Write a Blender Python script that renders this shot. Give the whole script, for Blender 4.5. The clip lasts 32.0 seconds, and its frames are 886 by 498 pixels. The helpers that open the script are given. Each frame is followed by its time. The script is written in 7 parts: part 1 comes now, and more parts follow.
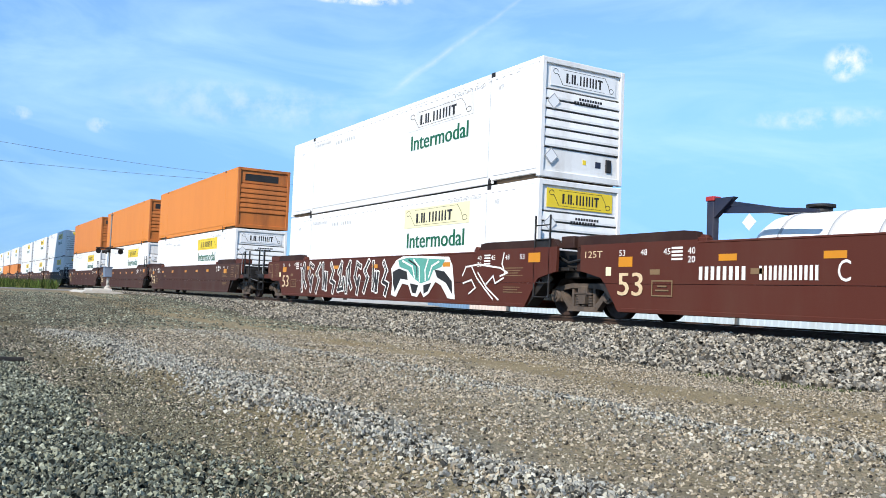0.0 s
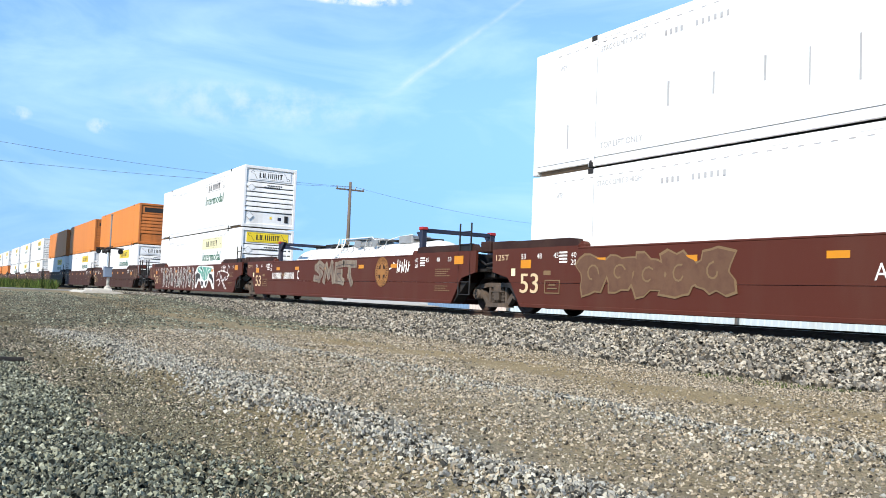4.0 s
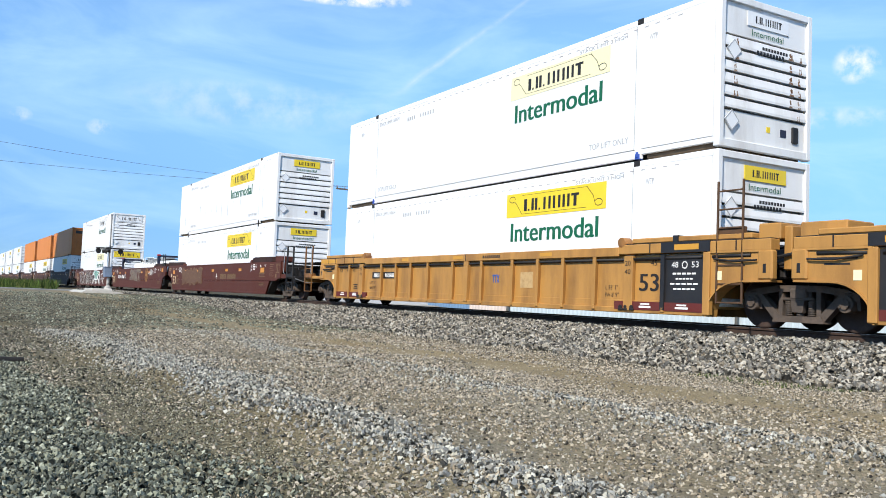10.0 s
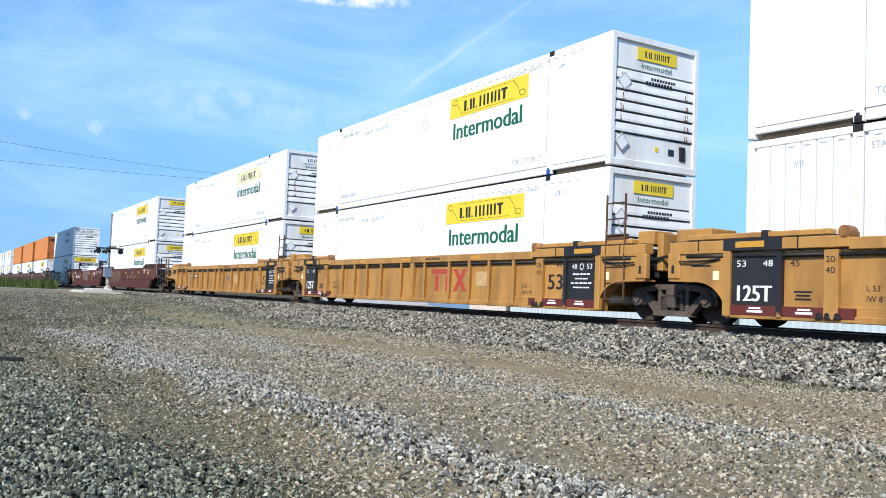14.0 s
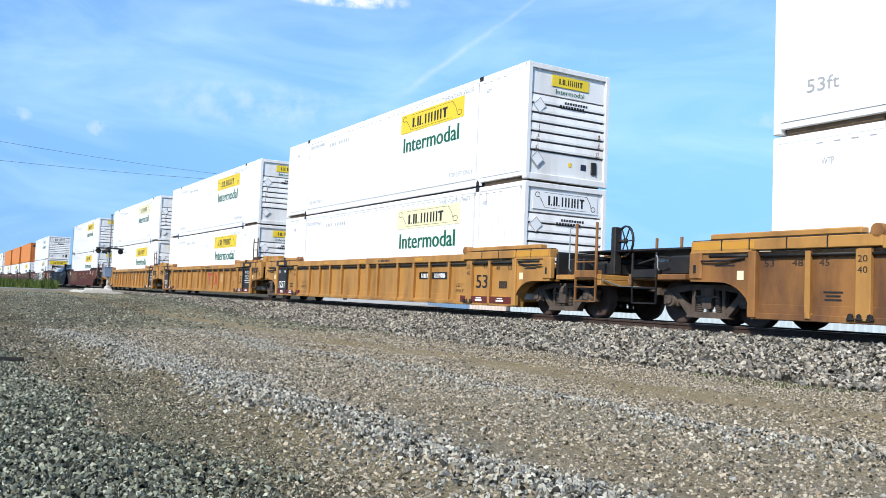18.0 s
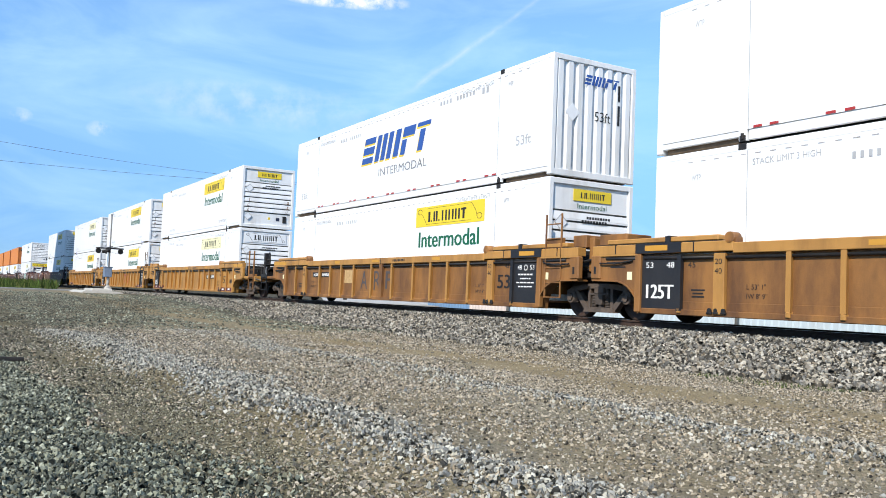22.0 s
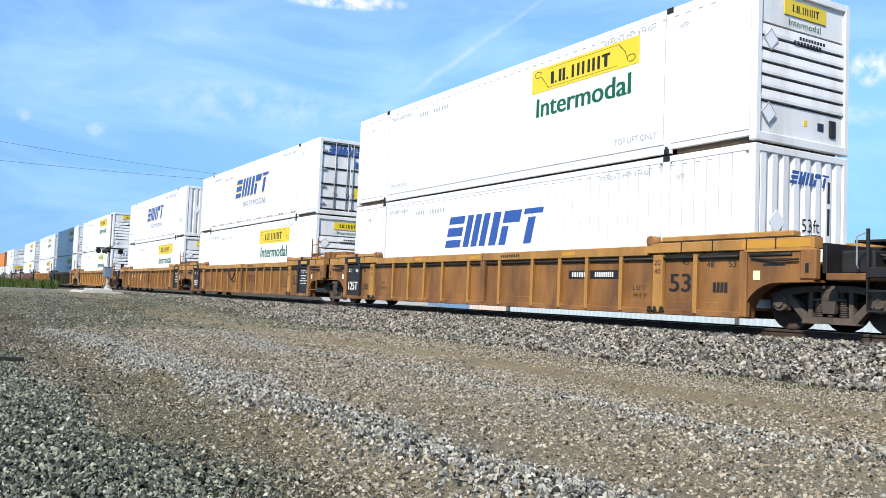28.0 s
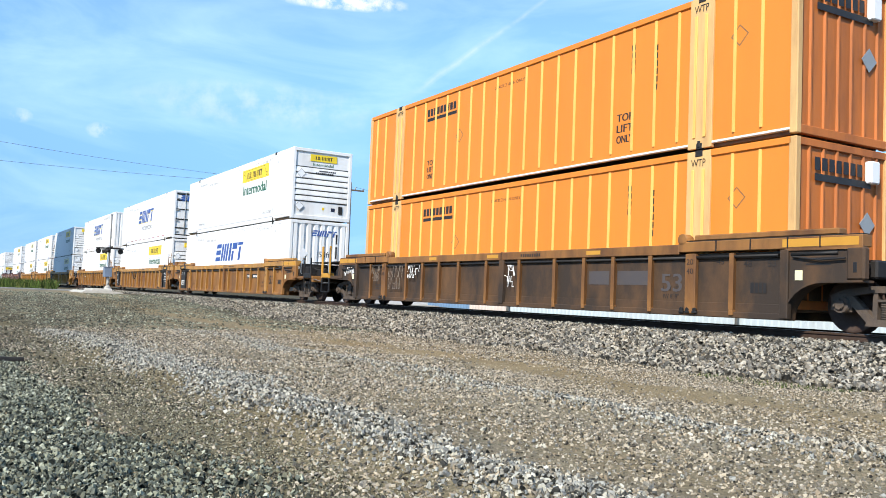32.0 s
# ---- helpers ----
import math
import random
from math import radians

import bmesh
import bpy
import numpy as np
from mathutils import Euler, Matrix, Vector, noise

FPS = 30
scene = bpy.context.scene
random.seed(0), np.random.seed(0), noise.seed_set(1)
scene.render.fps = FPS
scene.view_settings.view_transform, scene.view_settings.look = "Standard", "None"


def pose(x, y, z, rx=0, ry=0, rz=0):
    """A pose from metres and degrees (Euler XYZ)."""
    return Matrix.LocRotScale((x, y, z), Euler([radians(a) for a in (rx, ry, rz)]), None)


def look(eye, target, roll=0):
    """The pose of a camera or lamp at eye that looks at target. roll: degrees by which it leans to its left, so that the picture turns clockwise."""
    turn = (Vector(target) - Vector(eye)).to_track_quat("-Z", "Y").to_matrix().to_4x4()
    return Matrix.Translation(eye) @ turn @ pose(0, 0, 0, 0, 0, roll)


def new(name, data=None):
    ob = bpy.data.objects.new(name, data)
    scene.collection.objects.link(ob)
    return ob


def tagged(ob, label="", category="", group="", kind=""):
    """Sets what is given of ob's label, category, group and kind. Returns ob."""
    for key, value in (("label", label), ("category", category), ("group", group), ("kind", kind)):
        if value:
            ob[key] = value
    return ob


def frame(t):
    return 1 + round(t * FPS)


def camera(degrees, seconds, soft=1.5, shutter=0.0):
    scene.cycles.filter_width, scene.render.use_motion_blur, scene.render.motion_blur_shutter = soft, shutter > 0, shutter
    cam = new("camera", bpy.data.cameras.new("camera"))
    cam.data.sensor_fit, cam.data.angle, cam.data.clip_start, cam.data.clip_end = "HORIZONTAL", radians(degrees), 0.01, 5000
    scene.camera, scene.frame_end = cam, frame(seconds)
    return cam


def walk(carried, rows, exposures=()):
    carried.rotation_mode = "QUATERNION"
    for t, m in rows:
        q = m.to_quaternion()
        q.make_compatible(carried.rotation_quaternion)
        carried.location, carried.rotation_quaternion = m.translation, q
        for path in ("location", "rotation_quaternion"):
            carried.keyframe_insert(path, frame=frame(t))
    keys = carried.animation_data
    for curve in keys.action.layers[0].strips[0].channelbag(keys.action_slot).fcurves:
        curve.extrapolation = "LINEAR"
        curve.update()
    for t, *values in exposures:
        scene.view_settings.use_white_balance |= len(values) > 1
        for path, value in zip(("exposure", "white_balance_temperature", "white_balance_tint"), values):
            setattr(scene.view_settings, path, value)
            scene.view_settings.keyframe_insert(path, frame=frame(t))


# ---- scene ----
# ---------------------------------------------------------------- camera
RAIL_Z = 0.60          # top of the rails
TRACK_Y = 13.45        # centre line of the track
cam = camera(54.42, 32.0, soft=0.65)
EYE = (0.0, 0.0, 0.89)
YAW, PITCH = radians(30.395), radians(3.289)
VIEW = look(EYE, (-10 * math.cos(YAW) * math.cos(PITCH), 10 * math.sin(YAW) * math.cos(PITCH),
                  0.89 + 10 * math.sin(PITCH)), 2.355)
# the camera's own exposure and white balance drift a little
walk(cam, [(0.0, VIEW), (32.0, VIEW)],
     [(0.0, 0.46, 6500, 10), (2.2, 0.46, 6550, 10), (3.0, 0.64, 6900, 10), (4.2, 0.56, 6700, 10), (6.0, 0.46, 6500, 10), (8.0, 0.47, 6600, 10), (10.0, 0.42, 6500, 10), (11.0, 0.42, 6430, 10), (12.0, 0.42, 6300, 10),
      (17.0, 0.42, 6300, 10), (18.5, 0.42, 6430, 10), (28.0, 0.43, 6500, 10), (30.0, 0.48, 6600, 10), (31.0, 0.58, 6650, 9), (32.0, 0.60, 6650, 9)])

# how far the train has rolled (metres) at each time (seconds)
ROLL = [(0, 0.04), (1, 5.65), (2, 11.58), (3, 17.26), (4, 23.04), (5, 28.83), (6, 34.69), (7, 40.33), (8, 45.99), (9, 52.03), (10, 57.73),
        (11, 63.47), (12, 68.93), (13, 74.76), (14, 80.57), (15, 86.28), (16, 92.04), (17, 97.79), (18, 103.7), (19, 109.26), (20, 114.88),
        (21, 120.79), (22, 126.39), (23, 131.96), (24, 137.78), (25, 143.45), (26, 149.16), (27, 154.84), (28, 160.54), (29, 166.35),
        (30, 171.92), (31, 177.79), (32, 183.36)]

# ---------------------------------------------------------------- light
SUN_DIR = Vector((0.38, -0.68, 0.63)).normalized()      # towards the sun
world = bpy.data.worlds.new("sky")
scene.world = world
world.use_nodes = True
wn, wl = world.node_tree.nodes, world.node_tree.links
wn.clear()
w_out = wn.new("ShaderNodeOutputWorld")
w_bg = wn.new("ShaderNodeBackground")
w_sky = wn.new("ShaderNodeTexSky")
w_sky.sky_type = "NISHITA"
w_sky.sun_disc = False
w_sky.sun_elevation = math.asin(SUN_DIR.z)
w_sky.sun_rotation = math.atan2(SUN_DIR.x, SUN_DIR.y)
w_sky.altitude = 1500
w_sky.air_density, w_sky.dust_density, w_sky.ozone_density = 1.0, 0.0, 4.0
w_bg.inputs["Strength"].default_value = 0.15
# thin high cloud, stretched into streaks
w_co = wn.new("ShaderNodeTexCoord")
w_map = wn.new("ShaderNodeMapping")
w_map.inputs["Scale"].default_value = (1.6, 1.6, 6.0)
w_map.inputs["Rotation"].default_value = (0.15, -0.25, 0.4)
w_noise = wn.new("ShaderNodeTexNoise")
w_noise.inputs["Scale"].default_value = 2.6
w_noise.inputs["Detail"].default_value = 7.0
w_noise.inputs["Roughness"].default_value = 0.55
w_noise.inputs["Distortion"].default_value = 0.6
w_ramp = wn.new("ShaderNodeValToRGB")
w_ramp.color_ramp.elements[0].position, w_ramp.color_ramp.elements[0].color = 0.46, (0, 0, 0, 1)
w_ramp.color_ramp.elements[1].position, w_ramp.color_ramp.elements[1].color = 0.80, (0.46, 0.46, 0.46, 1)
w_mix = wn.new("ShaderNodeMix")
w_mix.data_type = "RGBA"
w_mix.inputs["B"].default_value = (3.6, 5.2, 6.4, 1)
wl.new(w_co.outputs["Generated"], w_map.inputs["Vector"])
wl.new(w_map.outputs["Vector"], w_noise.inputs["Vector"])
wl.new(w_noise.outputs["Fac"], w_ramp.inputs["Fac"])
wl.new(w_ramp.outputs["Color"], w_mix.inputs["Factor"])
# deeper, greener blue towards the horizon than the clean-air model gives
w_sep, w_elev, w_tint, w_grade = wn.new("ShaderNodeSeparateXYZ"), wn.new("ShaderNodeMapRange"), wn.new("ShaderNodeMix"), wn.new("ShaderNodeMix")
w_elev.inputs["From Min"].default_value, w_elev.inputs["From Max"].default_value = 0.0, 0.32
w_elev.interpolation_type = "SMOOTHSTEP"
w_tint.data_type = w_grade.data_type = "RGBA"
w_grade.blend_type = "MULTIPLY"
w_grade.inputs["Factor"].default_value = 1.0
w_tint.inputs["A"].default_value, w_tint.inputs["B"].default_value = (0.24, 0.375, 0.62, 1), (1.04, 1.18, 1.16, 1)
wl.new(w_co.outputs["Generated"], w_sep.inputs["Vector"])
wl.new(w_sep.outputs["Z"], w_elev.inputs["Value"])
wl.new(w_elev.outputs["Result"], w_tint.inputs["Factor"])
wl.new(w_sky.outputs["Color"], w_grade.inputs["A"])
wl.new(w_tint.outputs["Result"], w_grade.inputs["B"])
wl.new(w_grade.outputs["Result"], w_mix.inputs["A"])
wl.new(w_mix.outputs["Result"], w_bg.inputs["Color"])
wl.new(w_bg.outputs["Background"], w_out.inputs["Surface"])

sun = new("sun", bpy.data.lights.new("sun", "SUN"))
sun.data.energy, sun.data.angle, sun.data.color = 4.2, radians(0.53), (1.0, 0.95, 0.87)
sun.matrix_world = look(SUN_DIR * 60, (0, 0, 0))

# ---------------------------------------------------------------- materials
def material(name, color, rough=0.6, metal=0.0, dirt=(0.12, 0.09, 0.06), amount=0.3, scale=1.2, grain=60.0, bump=0.15,
             streak=1.0, vary=0.12, spec=0.4, low=0.45):
    """Painted or worn surface: base colour, large stains stretched downwards by streak, fine grain, small relief."""
    m = bpy.data.materials.new(name)
    m.use_nodes = True
    n, l = m.node_tree.nodes, m.node_tree.links
    b = n["Principled BSDF"]
    b.inputs["Roughness"].default_value = rough
    b.inputs["Metallic"].default_value = metal
    b.inputs["Specular IOR Level"].default_value = spec
    co, mp = n.new("ShaderNodeTexCoord"), n.new("ShaderNodeMapping")
    mp.inputs["Scale"].default_value = (1, 1, 1 / streak)
    big, small = n.new("ShaderNodeTexNoise"), n.new("ShaderNodeTexNoise")
    big.inputs["Scale"].default_value, big.inputs["Detail"].default_value, big.inputs["Roughness"].default_value = scale, 6, 0.62
    small.inputs["Scale"].default_value, small.inputs["Detail"].default_value = grain, 3
    l.new(co.outputs["Object"], mp.inputs["Vector"])
    l.new(mp.outputs["Vector"], big.inputs["Vector"])
    l.new(co.outputs["Object"], small.inputs["Vector"])
    ramp = n.new("ShaderNodeMapRange")
    ramp.inputs["From Min"].default_value, ramp.inputs["From Max"].default_value = low, low + 0.3
    ramp.inputs["To Max"].default_value = amount
    l.new(big.outputs["Fac"], ramp.inputs["Value"])
    mix = n.new("ShaderNodeMix")
    mix.data_type = "RGBA"
    mix.inputs["A"].default_value, mix.inputs["B"].default_value = (*color, 1), (*dirt, 1)
    l.new(ramp.outputs["Result"], mix.inputs["Factor"])
    info, add, hsv = n.new("ShaderNodeObjectInfo"), n.new("ShaderNodeMath"), n.new("ShaderNodeHueSaturation")
    g = n.new("ShaderNodeMapRange")
    g.inputs["To Min"].default_value, g.inputs["To Max"].default_value = 1 - vary, 1 + vary
    l.new(small.outputs["Fac"], g.inputs["Value"])
    r = n.new("ShaderNodeMapRange")
    r.inputs["To Min"].default_value, r.inputs["To Max"].default_value = -vary / 3, vary / 3
    l.new(info.outputs["Random"], r.inputs["Value"])
    add.operation = "ADD"
    l.new(g.outputs["Result"], add.inputs[0])
    l.new(r.outputs["Result"], add.inputs[1])
    l.new(add.outputs["Value"], hsv.inputs["Value"])
    l.new(mix.outputs["Result"], hsv.inputs["Color"])
    l.new(hsv.outputs["Color"], b.inputs["Base Color"])
    if bump:
        bp = n.new("ShaderNodeBump")
        bp.inputs["Strength"].default_value, bp.inputs["Distance"].default_value = bump, 0.01
        l.new(small.outputs["Fac"], bp.inputs["Height"])
        l.new(bp.outputs["Normal"], b.inputs["Normal"])
    return m


def stone_material(name, a, c, dark, spread=1.0):
    """Crushed stone: each island its own grey or tan, with grain."""
    m = bpy.data.materials.new(name)
    m.use_nodes = True
    n, l = m.node_tree.nodes, m.node_tree.links
    b = n["Principled BSDF"]
    b.inputs["Roughness"].default_value = 0.9
    b.inputs["Specular IOR Level"].default_value = 0.2
    geo, ramp = n.new("ShaderNodeNewGeometry"), n.new("ShaderNodeValToRGB")
    ramp.color_ramp.elements[0].color, ramp.color_ramp.elements[1].color = (*dark, 1), (*c, 1)
    for place, k, tint in ((0.22, 0.42, (1.0, 1.0, 1.0)), (0.38, 0.8, (0.94, 1.0, 1.12)), (0.52, 1.0, (1.1, 0.98, 0.84)), (0.66, 1.3, (0.95, 1.0, 1.08)), (0.84, 1.9, (1.04, 1.0, 0.93))):
        ramp.color_ramp.elements.new(place).color = (*(k ** spread * v * w for v, w in zip(a, tint)), 1)
    l.new(geo.outputs["Random Per Island"], ramp.inputs["Fac"])
    co, no, hsv, mr = n.new("ShaderNodeTexCoord"), n.new("ShaderNodeTexNoise"), n.new("ShaderNodeHueSaturation"), n.new("ShaderNodeMapRange")
    no.inputs["Scale"].default_value, no.inputs["Detail"].default_value = 70, 3
    mr.inputs["To Min"].default_value, mr.inputs["To Max"].default_value = 0.7, 1.3
    l.new(co.outputs["Object"], no.inputs["Vector"])
    l.new(no.outputs["Fac"], mr.inputs["Value"])
    l.new(mr.outputs["Result"], hsv.inputs["Value"])
    l.new(ramp.outputs["Color"], hsv.inputs["Color"])
    l.new(hsv.outputs["Color"], b.inputs["Base Color"])
    return m


def ground_material():
    """Packed gravel: pebbles of two sizes set in dust, in long bands beside the track."""
    m = bpy.data.materials.new("packed_gravel")
    m.use_nodes = True
    n, l = m.node_tree.nodes, m.node_tree.links
    b = n["Principled BSDF"]
    b.inputs["Roughness"].default_value, b.inputs["Specular IOR Level"].default_value = 0.95, 0.15
    co, mp = n.new("ShaderNodeTexCoord"), n.new("ShaderNodeMapping")
    mp.inputs["Scale"].default_value = (0.12, 0.9, 1)
    band, patch, fine, vor, big = (n.new("ShaderNodeTex" + k) for k in ("Noise", "Noise", "Noise", "Voronoi", "Voronoi"))
    band.inputs["Scale"].default_value, band.inputs["Detail"].default_value = 1.0, 5
    patch.inputs["Scale"].default_value, patch.inputs["Detail"].default_value = 0.7, 6
    fine.inputs["Scale"].default_value, fine.inputs["Detail"].default_value, fine.inputs["Roughness"].default_value = 30, 6, 0.75
    vor.inputs["Scale"].default_value, big.inputs["Scale"].default_value = 110, 48
    l.new(co.outputs["Object"], mp.inputs["Vector"])
    l.new(mp.outputs["Vector"], band.inputs["Vector"])
    for t in (patch, fine, vor, big):
        l.new(co.outputs["Object"], t.inputs["Vector"])
    r1, r2 = n.new("ShaderNodeValToRGB"), n.new("ShaderNodeValToRGB")
    r1.color_ramp.elements[0].position, r1.color_ramp.elements[0].color = 0.36, (0.205, 0.172, 0.106, 1)
    r1.color_ramp.elements[1].position, r1.color_ramp.elements[1].color = 0.62, (0.180, 0.172, 0.134, 1)
    r2.color_ramp.elements[0].position, r2.color_ramp.elements[0].color = 0.40, (0.125, 0.108, 0.068, 1)
    r2.color_ramp.elements[1].position, r2.color_ramp.elements[1].color = 0.72, (0.225, 0.212, 0.158, 1)
    l.new(band.outputs["Fac"], r1.inputs["Fac"])
    l.new(patch.outputs["Fac"], r2.inputs["Fac"])
    mix, mul = n.new("ShaderNodeMix"), n.new("ShaderNodeHueSaturation")
    mix.data_type = "RGBA"
    mix.inputs["Factor"].default_value = 0.45
    l.new(r1.outputs["Color"], mix.inputs["A"])
    l.new(r2.outputs["Color"], mix.inputs["B"])
    # strips of dirt along the track: damp olive earth, grey stone dust, dry tan dust; the dark last stop paints in
    # shade between ballast stones
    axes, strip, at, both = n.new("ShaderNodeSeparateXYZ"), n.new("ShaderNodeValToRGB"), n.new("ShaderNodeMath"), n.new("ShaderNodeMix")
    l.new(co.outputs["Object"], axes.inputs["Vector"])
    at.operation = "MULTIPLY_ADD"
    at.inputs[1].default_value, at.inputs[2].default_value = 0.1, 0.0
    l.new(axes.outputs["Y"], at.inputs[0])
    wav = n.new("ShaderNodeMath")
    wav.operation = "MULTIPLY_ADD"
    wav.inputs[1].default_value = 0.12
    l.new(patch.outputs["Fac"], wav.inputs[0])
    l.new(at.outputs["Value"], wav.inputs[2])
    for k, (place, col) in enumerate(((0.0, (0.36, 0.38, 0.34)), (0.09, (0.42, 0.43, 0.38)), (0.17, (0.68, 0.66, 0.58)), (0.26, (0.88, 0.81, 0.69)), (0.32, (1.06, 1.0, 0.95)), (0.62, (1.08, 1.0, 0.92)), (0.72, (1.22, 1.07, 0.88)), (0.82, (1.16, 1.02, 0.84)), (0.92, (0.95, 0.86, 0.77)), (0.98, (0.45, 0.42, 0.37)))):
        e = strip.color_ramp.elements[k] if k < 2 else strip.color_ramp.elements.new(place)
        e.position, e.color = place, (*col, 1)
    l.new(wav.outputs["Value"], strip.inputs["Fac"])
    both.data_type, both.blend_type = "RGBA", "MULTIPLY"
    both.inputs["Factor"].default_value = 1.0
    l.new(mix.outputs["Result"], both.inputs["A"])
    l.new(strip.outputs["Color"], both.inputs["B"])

    def ranged(out, lo, hi, to_lo, to_hi):
        k = n.new("ShaderNodeMapRange")
        for nm, v in (("From Min", lo), ("From Max", hi), ("To Min", to_lo), ("To Max", to_hi)):
            k.inputs[nm].default_value = v
        l.new(out, k.inputs["Value"])
        return k.outputs["Result"]

    def math_node(op, p, q):
        k = n.new("ShaderNodeMath")
        k.operation = op
        l.new(p, k.inputs[0])
        l.new(q, k.inputs[1])
        return k.outputs["Value"]
    sep, sep2 = n.new("ShaderNodeSeparateColor"), n.new("ShaderNodeSeparateColor")
    l.new(vor.outputs["Color"], sep.inputs["Color"])
    l.new(big.outputs["Color"], sep2.inputs["Color"])
    shade = math_node("MULTIPLY", ranged(sep.outputs["Red"], 0, 1, 0.75, 1.25), ranged(sep2.outputs["Red"], 0, 1, 0.75, 1.25))
    shade = math_node("MULTIPLY", shade, ranged(fine.outputs["Fac"], 0.3, 0.7, 0.78, 1.22))
    l.new(shade, mul.inputs["Value"])
    l.new(both.outputs["Result"], mul.inputs["Color"])
    l.new(mul.outputs["Color"], b.inputs["Base Color"])
    bp = n.new("ShaderNodeBump")
    bp.inputs["Strength"].default_value, bp.inputs["Distance"].default_value = 0.35, 0.012
    bp.invert = True
    l.new(math_node("ADD", vor.outputs["Distance"], big.outputs["Distance"]), bp.inputs["Height"])
    l.new(bp.outputs["Normal"], b.inputs["Normal"])
    return m


def cloud_material(name, scale, low, high):
    """Thin cloud: glowing white, torn by noise, fading to its edges by the sheet's own coordinates."""
    m = bpy.data.materials.new(name)
    m.use_nodes = True
    n, l = m.node_tree.nodes, m.node_tree.links
    n.clear()
    out, mix, tr, em = (n.new(k) for k in ("ShaderNodeOutputMaterial", "ShaderNodeMixShader", "ShaderNodeBsdfTransparent", "ShaderNodeEmission"))
    em.inputs["Color"].default_value, em.inputs["Strength"].default_value = (0.93, 0.97, 1.0, 1), 0.85
    co, no, mp = n.new("ShaderNodeTexCoord"), n.new("ShaderNodeTexNoise"), n.new("ShaderNodeMapRange")
    no.inputs["Scale"].default_value, no.inputs["Detail"].default_value, no.inputs["Roughness"].default_value = scale, 8, 0.6
    at, mul = n.new("ShaderNodeAttribute"), n.new("ShaderNodeMath")
    at.attribute_name = "fade"
    mp.inputs["From Min"].default_value, mp.inputs["From Max"].default_value = low, high
    mul.operation = "MULTIPLY"
    l.new(co.outputs["Object"], no.inputs["Vector"])
    l.new(no.outputs["Fac"], mp.inputs["Value"])
    l.new(mp.outputs["Result"], mul.inputs[0])
    l.new(at.outputs["Fac"], mul.inputs[1])
    l.new(mul.outputs["Value"], mix.inputs["Fac"])
    l.new(tr.outputs["BSDF"], mix.inputs[1])
    l.new(em.outputs["Emission"], mix.inputs[2])
    l.new(mix.outputs["Shader"], out.inputs["Surface"])
    return m


WHITE = material("white_container_paint", (0.80, 0.80, 0.79), 0.5, dirt=(0.42, 0.38, 0.32), amount=0.10, scale=0.9, streak=5, vary=0.03, bump=0.05)
WHITE_END = material("weathered_white_paint", (0.78, 0.775, 0.755), 0.55, dirt=(0.3, 0.25, 0.19), amount=0.45, scale=1.3, streak=4, vary=0.05, bump=0.08)
ORANGE = material("orange_container_paint", (0.69, 0.225, 0.027), 0.5, dirt=(0.56, 0.165, 0.016), amount=0.35, scale=0.8, streak=4, vary=0.05, bump=0.05)
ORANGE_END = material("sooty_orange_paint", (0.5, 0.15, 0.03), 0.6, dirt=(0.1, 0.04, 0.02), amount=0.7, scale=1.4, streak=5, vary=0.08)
# ribs in a paler orange than the panels
ORANGE_RIB = material("pale_orange_paint", (0.86, 0.5, 0.13), 0.5, dirt=(0.6, 0.22, 0.03), amount=0.5, scale=1.5, streak=4, vary=0.06)
CREAM = material("worn_cream_paint", (0.68, 0.42, 0.17), 0.6, dirt=(0.36, 0.19, 0.08), amount=0.6, scale=3, streak=5, vary=0.1)
DARK = material("black_steel", (0.013, 0.012, 0.012), 0.6, dirt=(0.055, 0.042, 0.03), amount=0.45, scale=3, vary=0.2)
TRUCK = material("dusty_cast_steel", (0.075, 0.057, 0.044), 0.75, dirt=(0.16, 0.11, 0.075), amount=0.7, scale=5, vary=0.25, bump=0.4)
WHEEL = material("rusty_wheel_steel", (0.05, 0.028, 0.02), 0.7, dirt=(0.09, 0.062, 0.046), amount=0.6, scale=6, vary=0.2, bump=0.3)
TREAD = material("polished_tread", (0.42, 0.40, 0.38), 0.32, 0.9, amount=0.2, vary=0.1)
RAIL = material("rusty_rail_steel", (0.05, 0.028, 0.018), 0.75, dirt=(0.1, 0.065, 0.045), amount=0.6, scale=4, vary=0.2, bump=0.3)
TIE = material("weathered_sleeper_wood", (0.06, 0.046, 0.036), 0.9, dirt=(0.025, 0.02, 0.015), amount=0.6, scale=6, vary=0.3, bump=0.6)
YELLOW = material("yellow_well_car_paint", (0.44, 0.22, 0.054), 0.5, dirt=(0.17, 0.08, 0.026), amount=0.75, scale=1.8, streak=4, vary=0.1, low=0.42)
RUSTY = material("rust_stained_yellow_paint", (0.30, 0.135, 0.036), 0.6, dirt=(0.10, 0.045, 0.02), amount=0.9, scale=1.6, streak=3, vary=0.12, low=0.36)
GRIMY = material("grimy_yellow_paint", (0.135, 0.068, 0.028), 0.7, dirt=(0.034, 0.024, 0.017), amount=0.95, scale=1.1, streak=2, vary=0.15, low=0.30)
BRIGHT = material("fresh_yellow_patch", (0.55, 0.27, 0.035), 0.5, dirt=(0.36, 0.17, 0.025), amount=0.4, vary=0.05)
BROWN = material("mineral_brown_paint", (0.086, 0.0225, 0.0135), 0.55, dirt=(0.1, 0.05, 0.033), amount=0.4, scale=0.9, streak=4, vary=0.08, spec=0.2)
